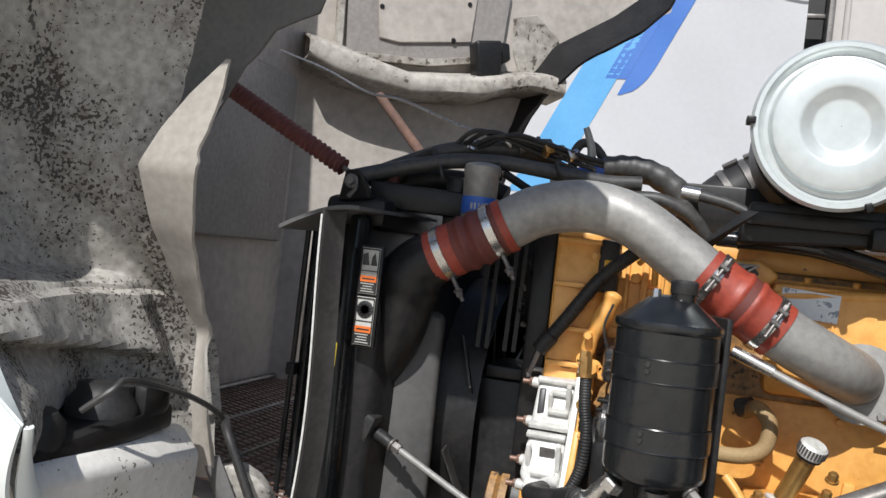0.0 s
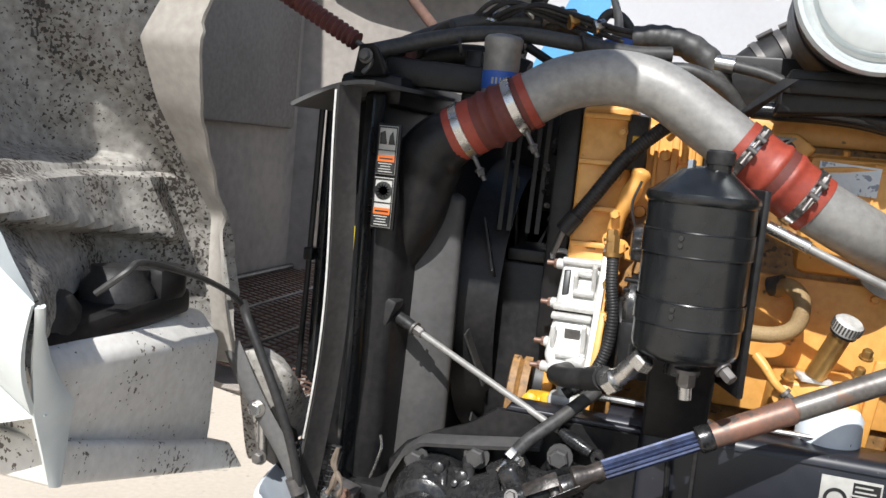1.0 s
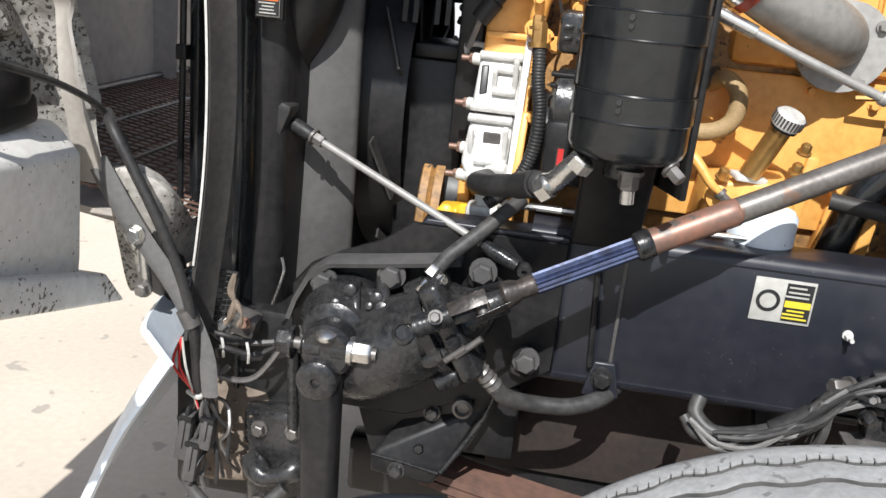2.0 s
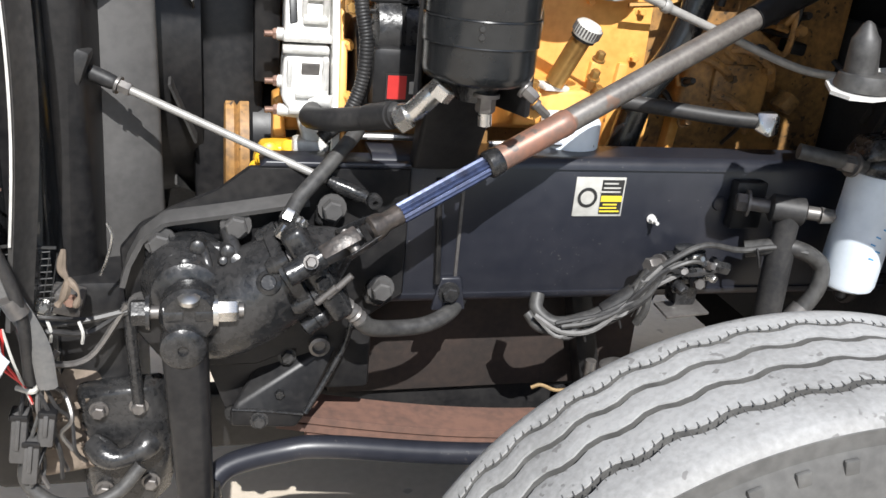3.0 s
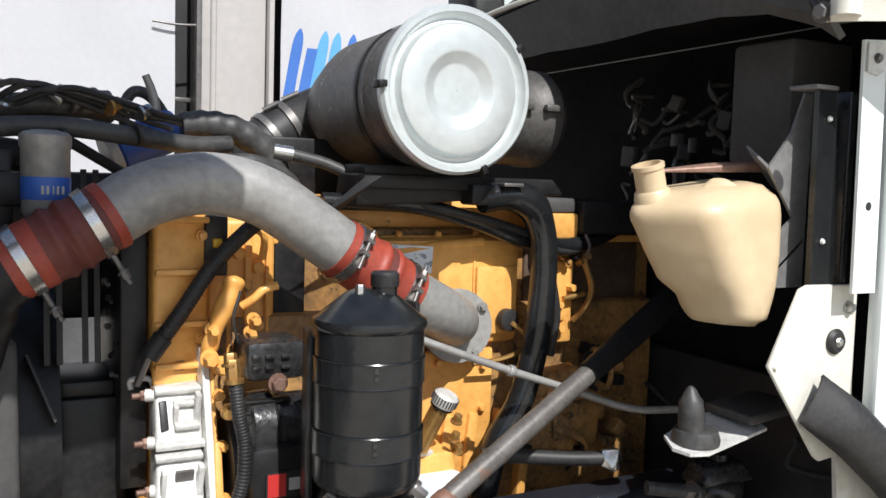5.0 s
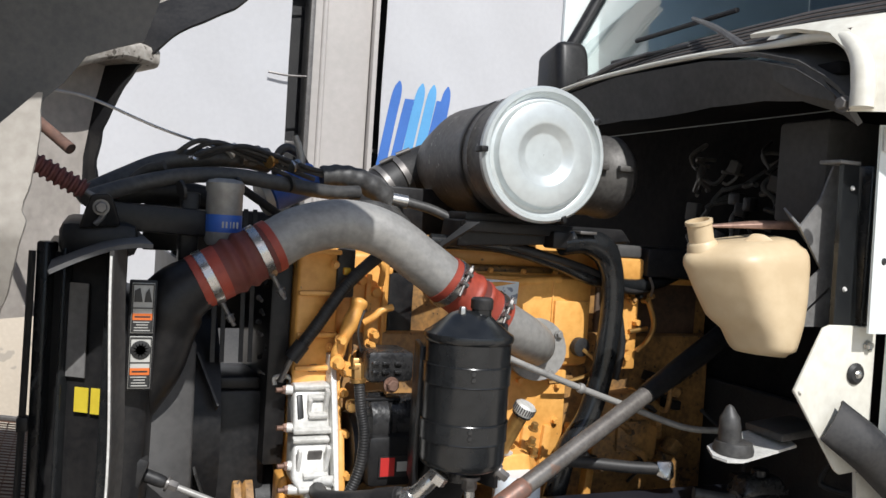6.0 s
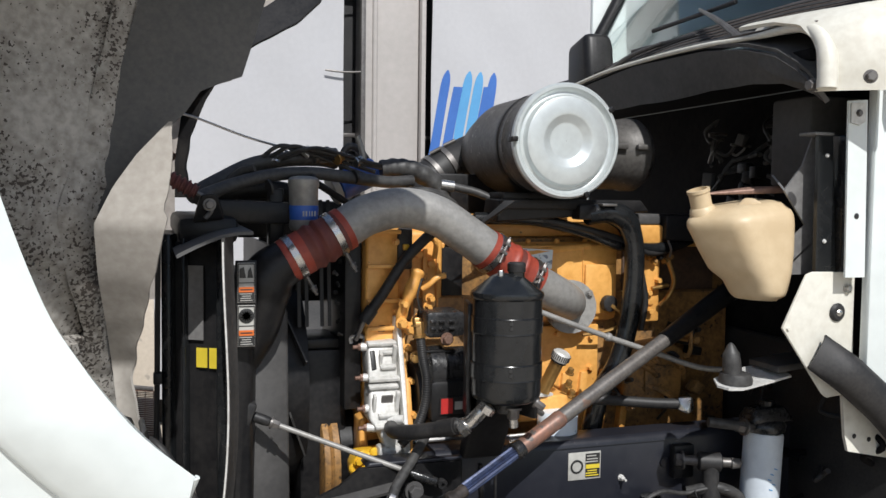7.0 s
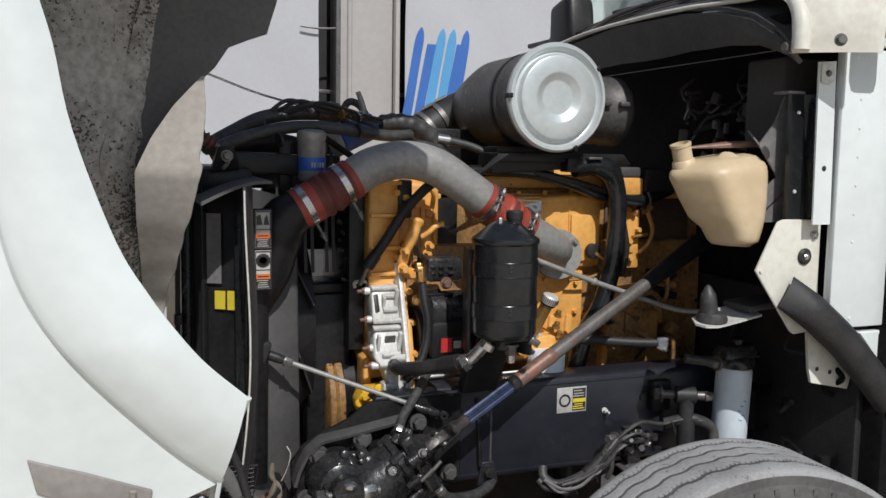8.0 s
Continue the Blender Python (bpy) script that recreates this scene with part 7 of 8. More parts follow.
    part("clevis", tube([l - w * 0.005, l + w * 0.02, l + w * 0.05, l + w * 0.07], lambda t: 0.010 + 0.004 * math.sin(3 * t), 12), CASTING, rod)
    part("clevis_eye", lathe(l + w * 0.085 + Vector((0, 0.010, 0)), (0, -1, 0), [(0.005, 0), (0.013, 0), (0.014, 0.004), (0.014, 0.018), (0.012, 0.021), (0.005, 0.021), (0.005, 0)], 18, closed=False), CASTING, rod)
    part("rubber_mount", lathe(u + w * 0.055, -w, [(0.010, 0), (0.013, 0.006), (0.014, 0.02), (0.014, 0.045), (0.010, 0.05)], 18), RUBBER, rod)
    part("mount_lug", box(u + Vector((-0.015, -0.01, 0.01)), (0.04, 0.06, 0.07), 0.01, (0, 20, 0)), RUBBER, rod)
    part("lock_nut", nut(u + w * 0.056, w, 0.012, 0.02), DULL, rod)


build_steering()


def build_axle():
    spring = thing("leaf_spring", (-0.1, 0.05, 0.4), "rusty brown leaf spring stack under the frame", "leaf spring")
    for k in range(3):
        def leaf(u, v, k=k):
            x = -0.62 + 0.06 * k + (1.45 - 0.12 * k) * v
            return (x, 0.02 + 0.095 * u, 0.53 - 0.10 * math.sin(3.14159 * (x + 0.62) / 1.45) + 0.0 - 0.021 * k)
        part("leaf", sheet(leaf, 2, 24, 0.016), RUST, spring)
    part("spring_eye", lathe((-0.63, 0.0, 0.545), (0, 1, 0), [(0.032, 0), (0.032, 0.13)], 20), CASTING, spring)
    hang = part("hanger", hull([(-0.652, -0.055, 0.585), (-0.650, -0.055, 0.548), (-0.530, -0.055, 0.537), (-0.512, -0.055, 0.565), (-0.60, 0.0, 0.650), (-0.475, 0.0, 0.672), (-0.440, 0.0, 0.70), (-0.52, 0.0, 0.54), (-0.652, 0.0, 0.548)], 0.006), BLACK, spring, "bolted black spring hanger")
    part("hanger_back", slab([(-0.70, -0.006, 0.68), (-0.42, -0.006, 0.76), (-0.44, -0.006, 0.66), (-0.66, -0.006, 0.56)], (0, 0.008, 0)), BLACK, spring)
    part("hanger_edge", tube([(-0.425, -0.022, 0.752), (-0.436, -0.026, 0.705), (-0.468, -0.036, 0.640), (-0.512, -0.055, 0.570)], 0.0055, 10), CASTING, hang, "worn bright edge")
    part("hanger_edge", tube([(-0.648, -0.058, 0.588), (-0.58, -0.058, 0.580), (-0.516, -0.058, 0.569)], 0.0025, 8), CASTING, hang)
    part("eye_bolt", lathe((-0.486, -0.012, 0.698), (0, -1, 0), [(0.020, 0), (0.020, 0.018), (0.014, 0.020), (0.012, 0.010), (0.001, 0.010)], 20), DULL, spring)
    for x, y, z, r in ((-0.545, -0.012, 0.672, 0.013), (-0.598, -0.055, 0.560, 0.013), (-0.560, -0.034, 0.606, 0.010)):
        part("hanger_bolt", nut((x, y, z), (0, -1, 0.2), r, 0.014), CASTING, spring)
    pack = thing("lower_beam", (-0.2, 0.25, 0.3), "dark steel beam below the leaf spring", "beam")
    part("beam", box((-0.1, 0.22, 0.40), (1.3, 0.06, 0.14), 0.01), BLACK, pack)
    sway = thing("drag_link", (-0.3, -0.08, 0.4), "black steel drag link below the spring", "steering link")
    part("bar", tube([(-0.70, -0.12, 0.455), (-0.655, -0.085, 0.482), (-0.55, -0.06, 0.490), (-0.46, -0.06, 0.492), (-0.16, -0.06, 0.452), (0.5, -0.06, 0.40)], 0.023, 16), RAIL, sway, "scuffed dark bar")
    part("ball_end", lathe((-0.70, -0.12, 0.425), (0, 0, 1), [(0.03, 0), (0.034, 0.01), (0.030, 0.05), (0.015, 0.06)], 16), CASTING, sway)
    # Added black sheets: hide the bright ground and gap on the far side.
    shield = thing("far_side_blocker", (0.0, 1.3, 0.3), "dark panel added to block the bright ground under the frame", "wheel liner")
    part("panel", box((-0.05, 1.28, 0.62), (1.9, 0.03, 1.0), 0.01), RUBBER, shield)
    part("gap_blocker", hull([(x, y, z) for x in (-0.62, -0.15) for y, z in ((1.28, 1.08), (1.30, 1.08), (1.57, 1.19), (1.57, 1.42), (1.60, 1.42), (1.60, 1.19))], 0.01), RUBBER, shield)
    flank = thing("spring_plate", (-0.1, 0.17, 0.45), "rust-brown steel plate behind the leaf spring", "plate")
    part("plate", box((-0.08, 0.18, 0.62), (0.72, 0.02, 0.30), 0.004), UNDER, flank)
    part("web", box((0.13, 0.14, 0.62), (0.05, 0.06, 0.32), 0.006, (0, -14, 0)), BLACK, flank)
    part("clip", tube([(-0.02, 0.03, 0.548), (0.0, 0.025, 0.556), (0.03, 0.02, 0.545), (0.06, 0.02, 0.543)], 0.004, 6), BRAID, flank, "frayed tan strap end")
    cross = thing("cross_member", (0.0, 0.4, 0.6), "dark steel cross member between the frame rails", "cross member")
    part("beam", box((-0.45, 0.43, 0.66), (0.14, 0.84, 0.16), 0.01), BLACK, cross)
    part("sump", box((0.14, 0.52, 0.68), (0.62, 0.32, 0.24), 0.04), BLACK, cross, "black oil sump")
    axle = thing("front_axle", (0.15, 0.4, 0.35), "dark forged front axle beam", "axle")
    part("beam", box((0.16, 0.42, 0.40), (0.11, 1.75, 0.10), 0.02), CASTING, axle)
    part("kingpin", lathe((0.14, -0.48, 0.36), (0, 0, 1), [(0.05, 0), (0.055, 0.02), (0.055, 0.30), (0.04, 0.32)], 20), CASTING, axle)
    part("u_bolt", bar((0.10, 0.01, 0.36), (0.10, 0.01, 0.62), 0.012), DULL, axle)
    part("u_bolt", bar((0.22, 0.01, 0.36), (0.22, 0.01, 0.62), 0.012), DULL, axle)
    part("stop", lathe((0.10, -0.10, 0.55), (0, 0, 1), [(0.030, 0), (0.034, 0.02), (0.034, 0.12), (0.02, 0.13)], 16), DULL, axle)
    part("brake_chamber", lathe((0.03, -0.16, 0.60), (0.3, 1, 0), [(0.03, 0), (0.042, 0.012), (0.042, 0.02), (0.034, 0.024), (0.034, 0.032), (0.044, 0.036), (0.044, 0.05), (0.03, 0.08)], 20), DULL, axle)

    return axle


front_axle = build_axle()


def build_wheel(wheel, centre, steer):
    """A ribbed truck tyre on a steel rim; the axle points along the turned +y."""
    turn = Matrix.Translation(centre) @ Matrix.Rotation(radians(steer), 4, "Z")
    R = 0.538

    def place(x, a, r):
        return turn @ Vector((r * math.cos(a), x, r * math.sin(a)))
    n = 368

    def ring_strip(rows, mat, name, parent, wobble=None):
        bm = bmesh.new()
        rings = []
        for k in range(n):
            a = 6.28319 * k / n
            row = []
            for x, r in rows:
                xx = x + (wobble(a, x) if wobble else 0)
                row.append(bm.verts.new(place(xx, a, r)))
            rings.append(row)
        for k in range(n):
            p, q = rings[k], rings[(k + 1) % n]
            for i in range(len(rows) - 1):
                bm.faces.new((p[i], q[i], q[i + 1], p[i + 1]))
        return part(name, bm, mat, parent)
    tyre = ring_strip([(-0.105, 0.295), (-0.130, 0.33), (-0.146, 0.40), (-0.140, 0.47), (-0.128, 0.503), (-0.122, 0.511), (0.105, 0.511), (0.111, 0.503), (0.122, 0.47), (0.128, 0.40), (0.112, 0.33), (0.085, 0.295)], GROOVE, "tyre", wheel)
    tyre["label"] = "dusty ribbed truck tyre turned outward"
    ribs = [(-0.128, -0.073), (-0.062, -0.021), (-0.011, 0.023), (0.033, 0.062), (0.070, 0.112)]

    def zig(a, x):
        return 0.0034 * max(-1, min(1, 1.7 * math.sin(46 * a))) if -0.09 < x < 0.075 else 0.0
    for k, (x0, x1) in enumerate(ribs):
        drop0 = 0.012 if k == 0 else 0.0
        drop1 = 0.012 if k == 4 else 0.0
        rib = ring_strip([(x0, 0.510 if k else 0.495), (x0, R - 0.0035 - drop0), (x0 + 0.009, R - 0.003 - 0.3 * drop0), (x0 + 0.013, R - 0.003 - 0.2 * drop0), (x0 + 0.020, R - 0.003), (x1 - 0.009, R - 0.003 - 0.3 * drop1), (x1, R - 0.0035 - drop1), (x1, 0.510 if k < 4 else 0.495)], GROOVE, "tread_rib", tyre, zig)
        rib["label"] = "dark grooved tread rib"
        ring_strip([(x0 + 0.0008, R - 0.004 - drop0), (x0 + 0.0012, R - 0.0012 - drop0), (x0 + 0.009, R - 0.3 * drop0), (x0 + 0.013, R - 0.2 * drop0), (x0 + 0.020, R), (x1 - 0.009, R - 0.3 * drop1), (x1 - 0.0012, R - 0.0012 - drop1), (x1 - 0.0008, R - 0.004 - drop1)], TREAD, "tread_face", tyre, zig)
    sipes = bmesh.new()
    for k in range(270):
        a = 6.28319 * k / 270
        for x, h in ((-0.0605, 0.0), (-0.0745, 0.0), (0.0715, 0.0)):
            m = turn @ Matrix.Rotation(-a, 4, "Y") @ Matrix.Translation((R - 0.0016, x + zig(a, x), 0))
            cut = [sipes.verts.new(m @ Vector((dx, dy, dz))) for dx in (0, 0.0012) for dy in (-0.0045, 0.0045) for dz in (-0.0006, 0.0006)]
            for f in ((0, 1, 3, 2), (4, 6, 7, 5), (0, 4, 5, 1), (2, 3, 7, 6), (0, 2, 6, 4), (1, 5, 7, 3)):
                sipes.faces.new([cut[i] for i in f])
    tagged(part("siping", sipes, GROOVE, tyre), kind="stuff")
    lug = bmesh.new()
    for k in range(60):
        a = 6.28319 * k / 60
        for s in (-1, 1):
            m = turn @ Matrix.Rotation(-a, 4, "Y") @ Matrix.Translation((0.488, -0.008 + 0.126 * s, 0))
            own = box((0, 0, 0), (0.018, 0.006, 0.016), 0.002)
            bmesh.ops.transform(own, matrix=m, verts=own.verts)
            lug = merge(lug, own)
    tagged(part("shoulder_notching", lug, GROOVE, tyre), kind="stuff")
    rim = ring_strip([(-0.10, 0.300), (-0.118, 0.296), (-0.118, 0.285), (-0.06, 0.27), (0.02, 0.25), (0.03, 0.10), (0.03, 0.001)], DULL, "rim", wheel)
    hub = part("hub", lathe(turn @ Vector((0, 0.03, 0)), turn.to_3x3() @ Vector((0, -1, 0)), [(0.10, 0), (0.10, 0.10), (0.08, 0.14), (0.02, 0.15)], 28), DULL, wheel)
    for k in range(10):
        a = 0.628 * k
        part("lug_nut", nut(turn @ Vector((0.165 * math.cos(a), 0.022, 0.165 * math.sin(a))), turn.to_3x3() @ Vector((0, -1, 0)), 0.017, 0.03), DULL, rim)


build_wheel(front_axle, (0.057, -0.760, 0.538), -4.25)


# ---- cab side: firewall, cowl, tank, filter ----
def build_cab():
    cab = thing("truck_cab", (1.2, 0.45, 1.0), "white truck cab with dark firewall and windscreen", "truck cab")

    skirt = part("side_panel", box((1.358, -0.447, 1.665), (1.50, 0.03, 0.785), 0.006), WHITE, cab, "flat white riveted side panel")
    upper = part("upper_panel", box((1.358, -0.447, 2.60), (1.50, 0.03, 1.065), 0.006), WHITE, cab)
    part("lower_panel", slab([(0.72, -0.432, 1.258), (2.08, -0.432, 1.258), (2.08, -0.432, 0.90), (1.06, -0.432, 0.90), (0.88, -0.432, 1.09)], (0, -0.03, 0), bevel=0.004), WHITE, cab)
    for z0, par in ((2.035, skirt), (2.095, upper), (1.30, skirt), (1.225, skirt)):
        for k in range(9):
            if z0 > 1.5 or k < 3:
                part("rivet", lathe((0.655 + 0.028 * (k % 2) + 0.16 * (k // 2), -0.462, z0), (0, -1, 0), [(0.006, -0.001), (0.005, 0.002), (0.001, 0.003)], 8), WHITE, par)
    for z in (1.52, 1.60, 1.68, 1.76, 1.84, 1.92):
        part("rivet", lathe((0.675, -0.462, z), (0, -1, 0), [(0.005, -0.001), (0.004, 0.002), (0.001, 0.003)], 8), WHITE, skirt)
    strip = part("door_post_strip", slab([(0.528, -0.445, 2.015), (0.588, -0.445, 2.020), (0.600, -0.445, 1.57), (0.538, -0.445, 1.57)], (0, -0.006, 0)), WHITE, cab, "white upright mounting strip")
    part("strip_hole", lathe((0.566, -0.4515, 1.726), (0, -1, 0), [(0.008, 0), (0.006, 0.001)], 12), INK, strip)
    part("strip_tab", slab([(0.533, -0.453, 2.01), (0.578, -0.453, 2.012), (0.578, -0.453, 1.965), (0.560, -0.453, 1.955), (0.533, -0.453, 1.96)], (0, -0.004, 0)), ALLOY, strip)
    part("tab_bolt", nut((0.556, -0.457, 1.985), (0, -1, 0), 0.007, 0.006), DULL, strip)
    hexp = part("bracket_plate", slab([(0.455, -0.40, 1.575), (0.475, -0.40, 1.582), (0.612, -0.40, 1.580), (0.612, -0.40, 1.40), (0.622, -0.40, 1.26), (0.535, -0.40, 1.252), (0.520, -0.40, 1.262), (0.385, -0.40, 1.44)], (0, -0.008, 0), bevel=0.002), CREAM, cab, "white hexagonal bracket plate")
    part("grommet", lathe((0.555, -0.408, 1.476), (0, -1, 0), [(0.023, 0), (0.024, 0.004), (0.018, 0.010), (0.010, 0.011), (0.009, 0.006), (0.001, 0.006)], 24), RUBBER, hexp)
    part("grommet_pin", nut((0.555, -0.418, 1.476), (0, -1, 0), 0.007, 0.005), STEEL, hexp)
    part("plate_bolt", nut((0.585, -0.409, 1.538), (0, -1, 0), 0.009, 0.010), STEEL, hexp)
    part("plate_rivet", lathe((0.402, -0.409, 1.438), (0, -1, 0), [(0.006, 0), (0.004, 0.004)], 10), CREAM, hexp)
    part("lower_bracket", slab([(0.597, -0.396, 1.250), (0.745, -0.396, 1.245), (0.790, -0.396, 1.150), (0.762, -0.396, 1.070), (0.622, -0.396, 1.100), (0.610, -0.396, 1.140)], (0, 0.01, 0)), CREAM, cab)
    for x in (0.64, 0.69, 0.74):
        part("bracket_hole", lathe((x, -0.3975, 1.145 - 0.25 * (x - 0.62)), (0, -1, 0), [(0.007, 0), (0.005, 0.001)], 10), INK, cab)

    # rubber fender edge, a curved channel running down and back
    def channel(u, v):
        p = pick([(0, 0.478, 1.380), (0.2, 0.575, 1.31), (0.4, 0.66, 1.24), (0.6, 0.757, 1.143), (0.8, 0.83, 1.06), (1, 0.93, 0.93)], v)
        a = 3.3 * (u - 0.5)
        return (p[0] + 0.026 * math.sin(a), -0.424 - 0.054 * min(1, 0.15 + 6 * v) * (0.3 + 0.7 * math.cos(a)) - 0.04 * v, p[1] + 0.040 * math.sin(a))
    part("fender_rubber", sheet(channel, 10, 26, 0.007), RUBBER, cab, "worn black rubber fender edge")

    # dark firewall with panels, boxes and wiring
    part("firewall", box((0.86, 0.45, 1.65), (0.10, 1.95, 1.3), 0.02), SHADEBOARD, cab, "black padded firewall, dulled as if shaded by the cowl")
    part("cowl_floor", box((0.66, 0.49, 2.13), (0.46, 1.82, 0.03), 0.008), SHADEBOARD, cab)
    part("side_board", box((0.585, -0.36, 1.75), (0.022, 0.07, 0.37), 0.004), GLOSS, cab, "dark upright door post")
    part("post_flange", slab([(0.485, -0.40, 1.93), (0.53, -0.40, 1.93), (0.555, -0.40, 1.57), (0.49, -0.40, 1.57)], (0, 0.012, 0)), GLOSS, cab)
    for z in (1.88, 1.66):
        part("post_bolt", lathe((0.512, -0.402, z), (0, -1, 0), [(0.006, 0), (0.004, 0.004)], 10), ALLOY, cab)
    part("grey_box", box((0.68, -0.17, 1.93), (0.18, 0.16, 0.25), 0.012), GREYBOX, cab, "dull grey heater box")
    part("gusset", slab([(0.515, -0.345, 1.93), (0.535, -0.345, 1.93), (0.535, -0.345, 1.57), (0.45, -0.345, 1.57), (0.45, -0.345, 1.66), (0.50, -0.345, 1.70), (0.43, -0.345, 1.79), (0.485, -0.345, 1.855)], (0, 0.006, 0)), GUSSET, cab, "folded grey sheet gusset")
    part("gusset_fold", slab([(0.53, -0.345, 1.66), (0.455, -0.345, 1.60), (0.46, -0.29, 1.58), (0.54, -0.29, 1.64)], (0, 0, -0.006)), GUSSET, cab, "folded grey sheet")
    part("gusset_fold", slab([(0.43, -0.342, 1.79), (0.505, -0.342, 1.72), (0.52, -0.27, 1.76), (0.45, -0.27, 1.83)], (0.004, 0, 0.004)), GUSSET, cab)
    part("gusset_top", box((0.50, -0.375, 1.935), (0.06, 0.06, 0.008), 0.002), GUSSET, cab)
    for k in range(16):
        rng = random.Random(k)
        y = 0.05 + 0.42 * rng.random()
        z = 1.75 + 0.30 * rng.random()
        pts = [(0.79, y, z)]
        for _ in range(4):
            y += 0.10 * (rng.random() - 0.5)
            z -= 0.07 * (rng.random() - 0.2)
            pts.append((0.72 + 0.06 * rng.random(), y, z))
        part("wiring", tube(pts, 0.004 + 0.004 * rng.random(), 7), HOSE if k % 3 else DULL, cab)
    for k in range(9):
        rng = random.Random(40 + k)
        part("connector", box((0.74, 0.05 + 0.40 * rng.random(), 1.72 + 0.28 * rng.random()), (0.03, 0.03 + 0.02 * rng.random(), 0.03 + 0.03 * rng.random()), 0.005, (20 * rng.random(), 0, 30 * rng.random())), BLACK if k % 3 else GREYBOX, cab)

    # cowl: white bulge at the near end, dark seal arching across
    def seal(u, v):
        y = -0.47 + 1.55 * v
        top = pick([(0, 2.035), (0.03, 2.08), (0.10, 2.14), (0.18, 2.175), (0.30, 2.20), (0.55, 2.21), (1, 2.16)], v)[0]
        return (0.415 + 0.03 * u, y, top - (0.012 + 0.115 * math.sin(3.14159 * min(1, 0.02 + 0.98 * v)) ** 0.7) * u)
    part("cowl_seal", sheet(seal, 6, 40, 0.012), COWL, cab, "arched black rubber cowl seal")

    def seal_top(u, v):
        y = -0.47 + 1.55 * v
        top = pick([(0, 2.035), (0.03, 2.08), (0.10, 2.14), (0.18, 2.175), (0.30, 2.20), (0.55, 2.21), (1, 2.16)], v)[0]
        return (0.412 + 0.16 * u, y, top + 0.012 + 0.055 * u)
    part("cowl_top", sheet(seal_top, 5, 40, 0.010), COWL, cab, "dull black wiper cowl")

    def vent(u, v):
        y = -0.44 + 1.50 * v
        x, rise = pick([(0, 0.43, 0.0), (0.25, 0.50, 0.018), (0.5, 0.565, 0.034), (1, 0.622, 0.108)], u)
        return (x, y, pick([(0, 2.205), (0.2, 2.222), (0.55, 2.225), (1, 2.185)], v)[0] + rise)
    panel = part("vent_panel", sheet(vent, 8, 24, 0.006), DUSTCOWL, cab, "dusty brown panel below the windscreen")
    for k in range(5):
        def louvre(u, v, k=k):
            p = Vector(vent(0.56 + 0.085 * k + 0.03 * u, 0.02 + 0.96 * v))
            return (p.x - 0.008, p.y, p.z + 0.004)
        part("louvre", sheet(louvre, 1, 24, 0.003), COWL, panel)
    part("cowl_lip", tube([(0.410, 1.05, 2.172), (0.408, 0.6, 2.212), (0.408, 0.25, 2.219), (0.412, 0.0, 2.216), (0.418, -0.13, 2.209), (0.425, -0.25, 2.205), (0.432, -0.37, 2.204), (0.430, -0.435, 2.182), (0.424, -0.478, 2.135), (0.420, -0.492, 2.085), (0.418, -0.494, 2.035)], lambda u: 0.007 + 0.017 * max(0, min(1, (u - 0.45) / 0.4)), 12), CREAM, cab, "cream rolled cowl edge")

    def corner(u, v):
        p = pick([(0, -0.46, 2.03), (0.15, -0.47, 2.09), (0.35, -0.455, 2.15), (0.55, -0.40, 2.20), (0.8, -0.30, 2.225), (1, -0.16, 2.235)], v)
        q = pick([(0, -0.585, 2.03), (0.2, -0.59, 2.12), (0.45, -0.58, 2.21), (0.7, -0.50, 2.26), (1, -0.20, 2.275)], v)
        return (0.415 + 0.06 * u + 0.13 * u * u, p[0] + (q[0] - p[0]) * u, p[1] + (q[1] - p[1]) * u)
    part("cowl_corner", sheet(corner, 8, 24, 0.010), CREAM, cab, "rounded cream cowl corner")
    part("cowl_vent", hull([(0.412, -0.24, 2.165), (0.412, -0.37, 2.135), (0.412, -0.42, 2.085), (0.412, -0.44, 2.045), (0.418, -0.32, 2.08), (0.418, -0.24, 2.12), (0.42, -0.3, 2.1)], 0.004), COWL, cab, "dark cowl vent pad")
    part("cowl_latch", nut((0.405, -0.46, 2.045), (-1, -0.2, 0), 0.013, 0.012), DULL, cab)
    part("cowl_latch", nut((0.44, -0.605, 2.05), (-0.5, -1, 0), 0.012, 0.012), DULL, cab)
    part("cowl_bump", hull([(0.48, -0.10, 2.215), (0.48, -0.27, 2.210), (0.60, -0.27, 2.225), (0.60, -0.10, 2.235), (0.50, -0.15, 2.266), (0.50, -0.225, 2.260), (0.58, -0.225, 2.268), (0.58, -0.15, 2.272)], 0.006), CREAM, cab)
    part("side_return", box((0.668, -0.572, 2.32), (0.10, 0.05, 0.50), 0.02), CREAM, cab)
    part("gutter", box((0.60, 0.45, 2.262), (0.08, 1.85, 0.02), 0.005), BLACK, cab, "black windscreen gutter")

    def screen(u, v):
        y = -0.50 + 1.90 * u
        return (0.62 + 0.42 * v + 0.10 * (2 * u - 1) ** 2, y, 2.27 + 0.80 * v)
    glass = part("windscreen", sheet(screen, 16, 8, 0.006), GLASS, cab, "tinted windscreen")
    glass.visible_shadow = False
    part("pillar", tube([(0.70, -0.52, 2.25), (0.92, -0.50, 2.66), (1.12, -0.48, 3.07)], 0.03, 12), BLACK, cab)
    part("pillar", tube([(0.70, 1.42, 2.25), (0.92, 1.40, 2.66), (1.12, 1.38, 3.07)], 0.03, 12), BLACK, cab)
    part("roof", box((1.60, 0.45, 3.13), (1.25, 2.05, 0.10), 0.04), WHITE, cab)
    part("back_wall", box((2.2, 0.45, 2.2), (0.06, 2.0, 1.9), 0.01), TRIMGREY, cab)
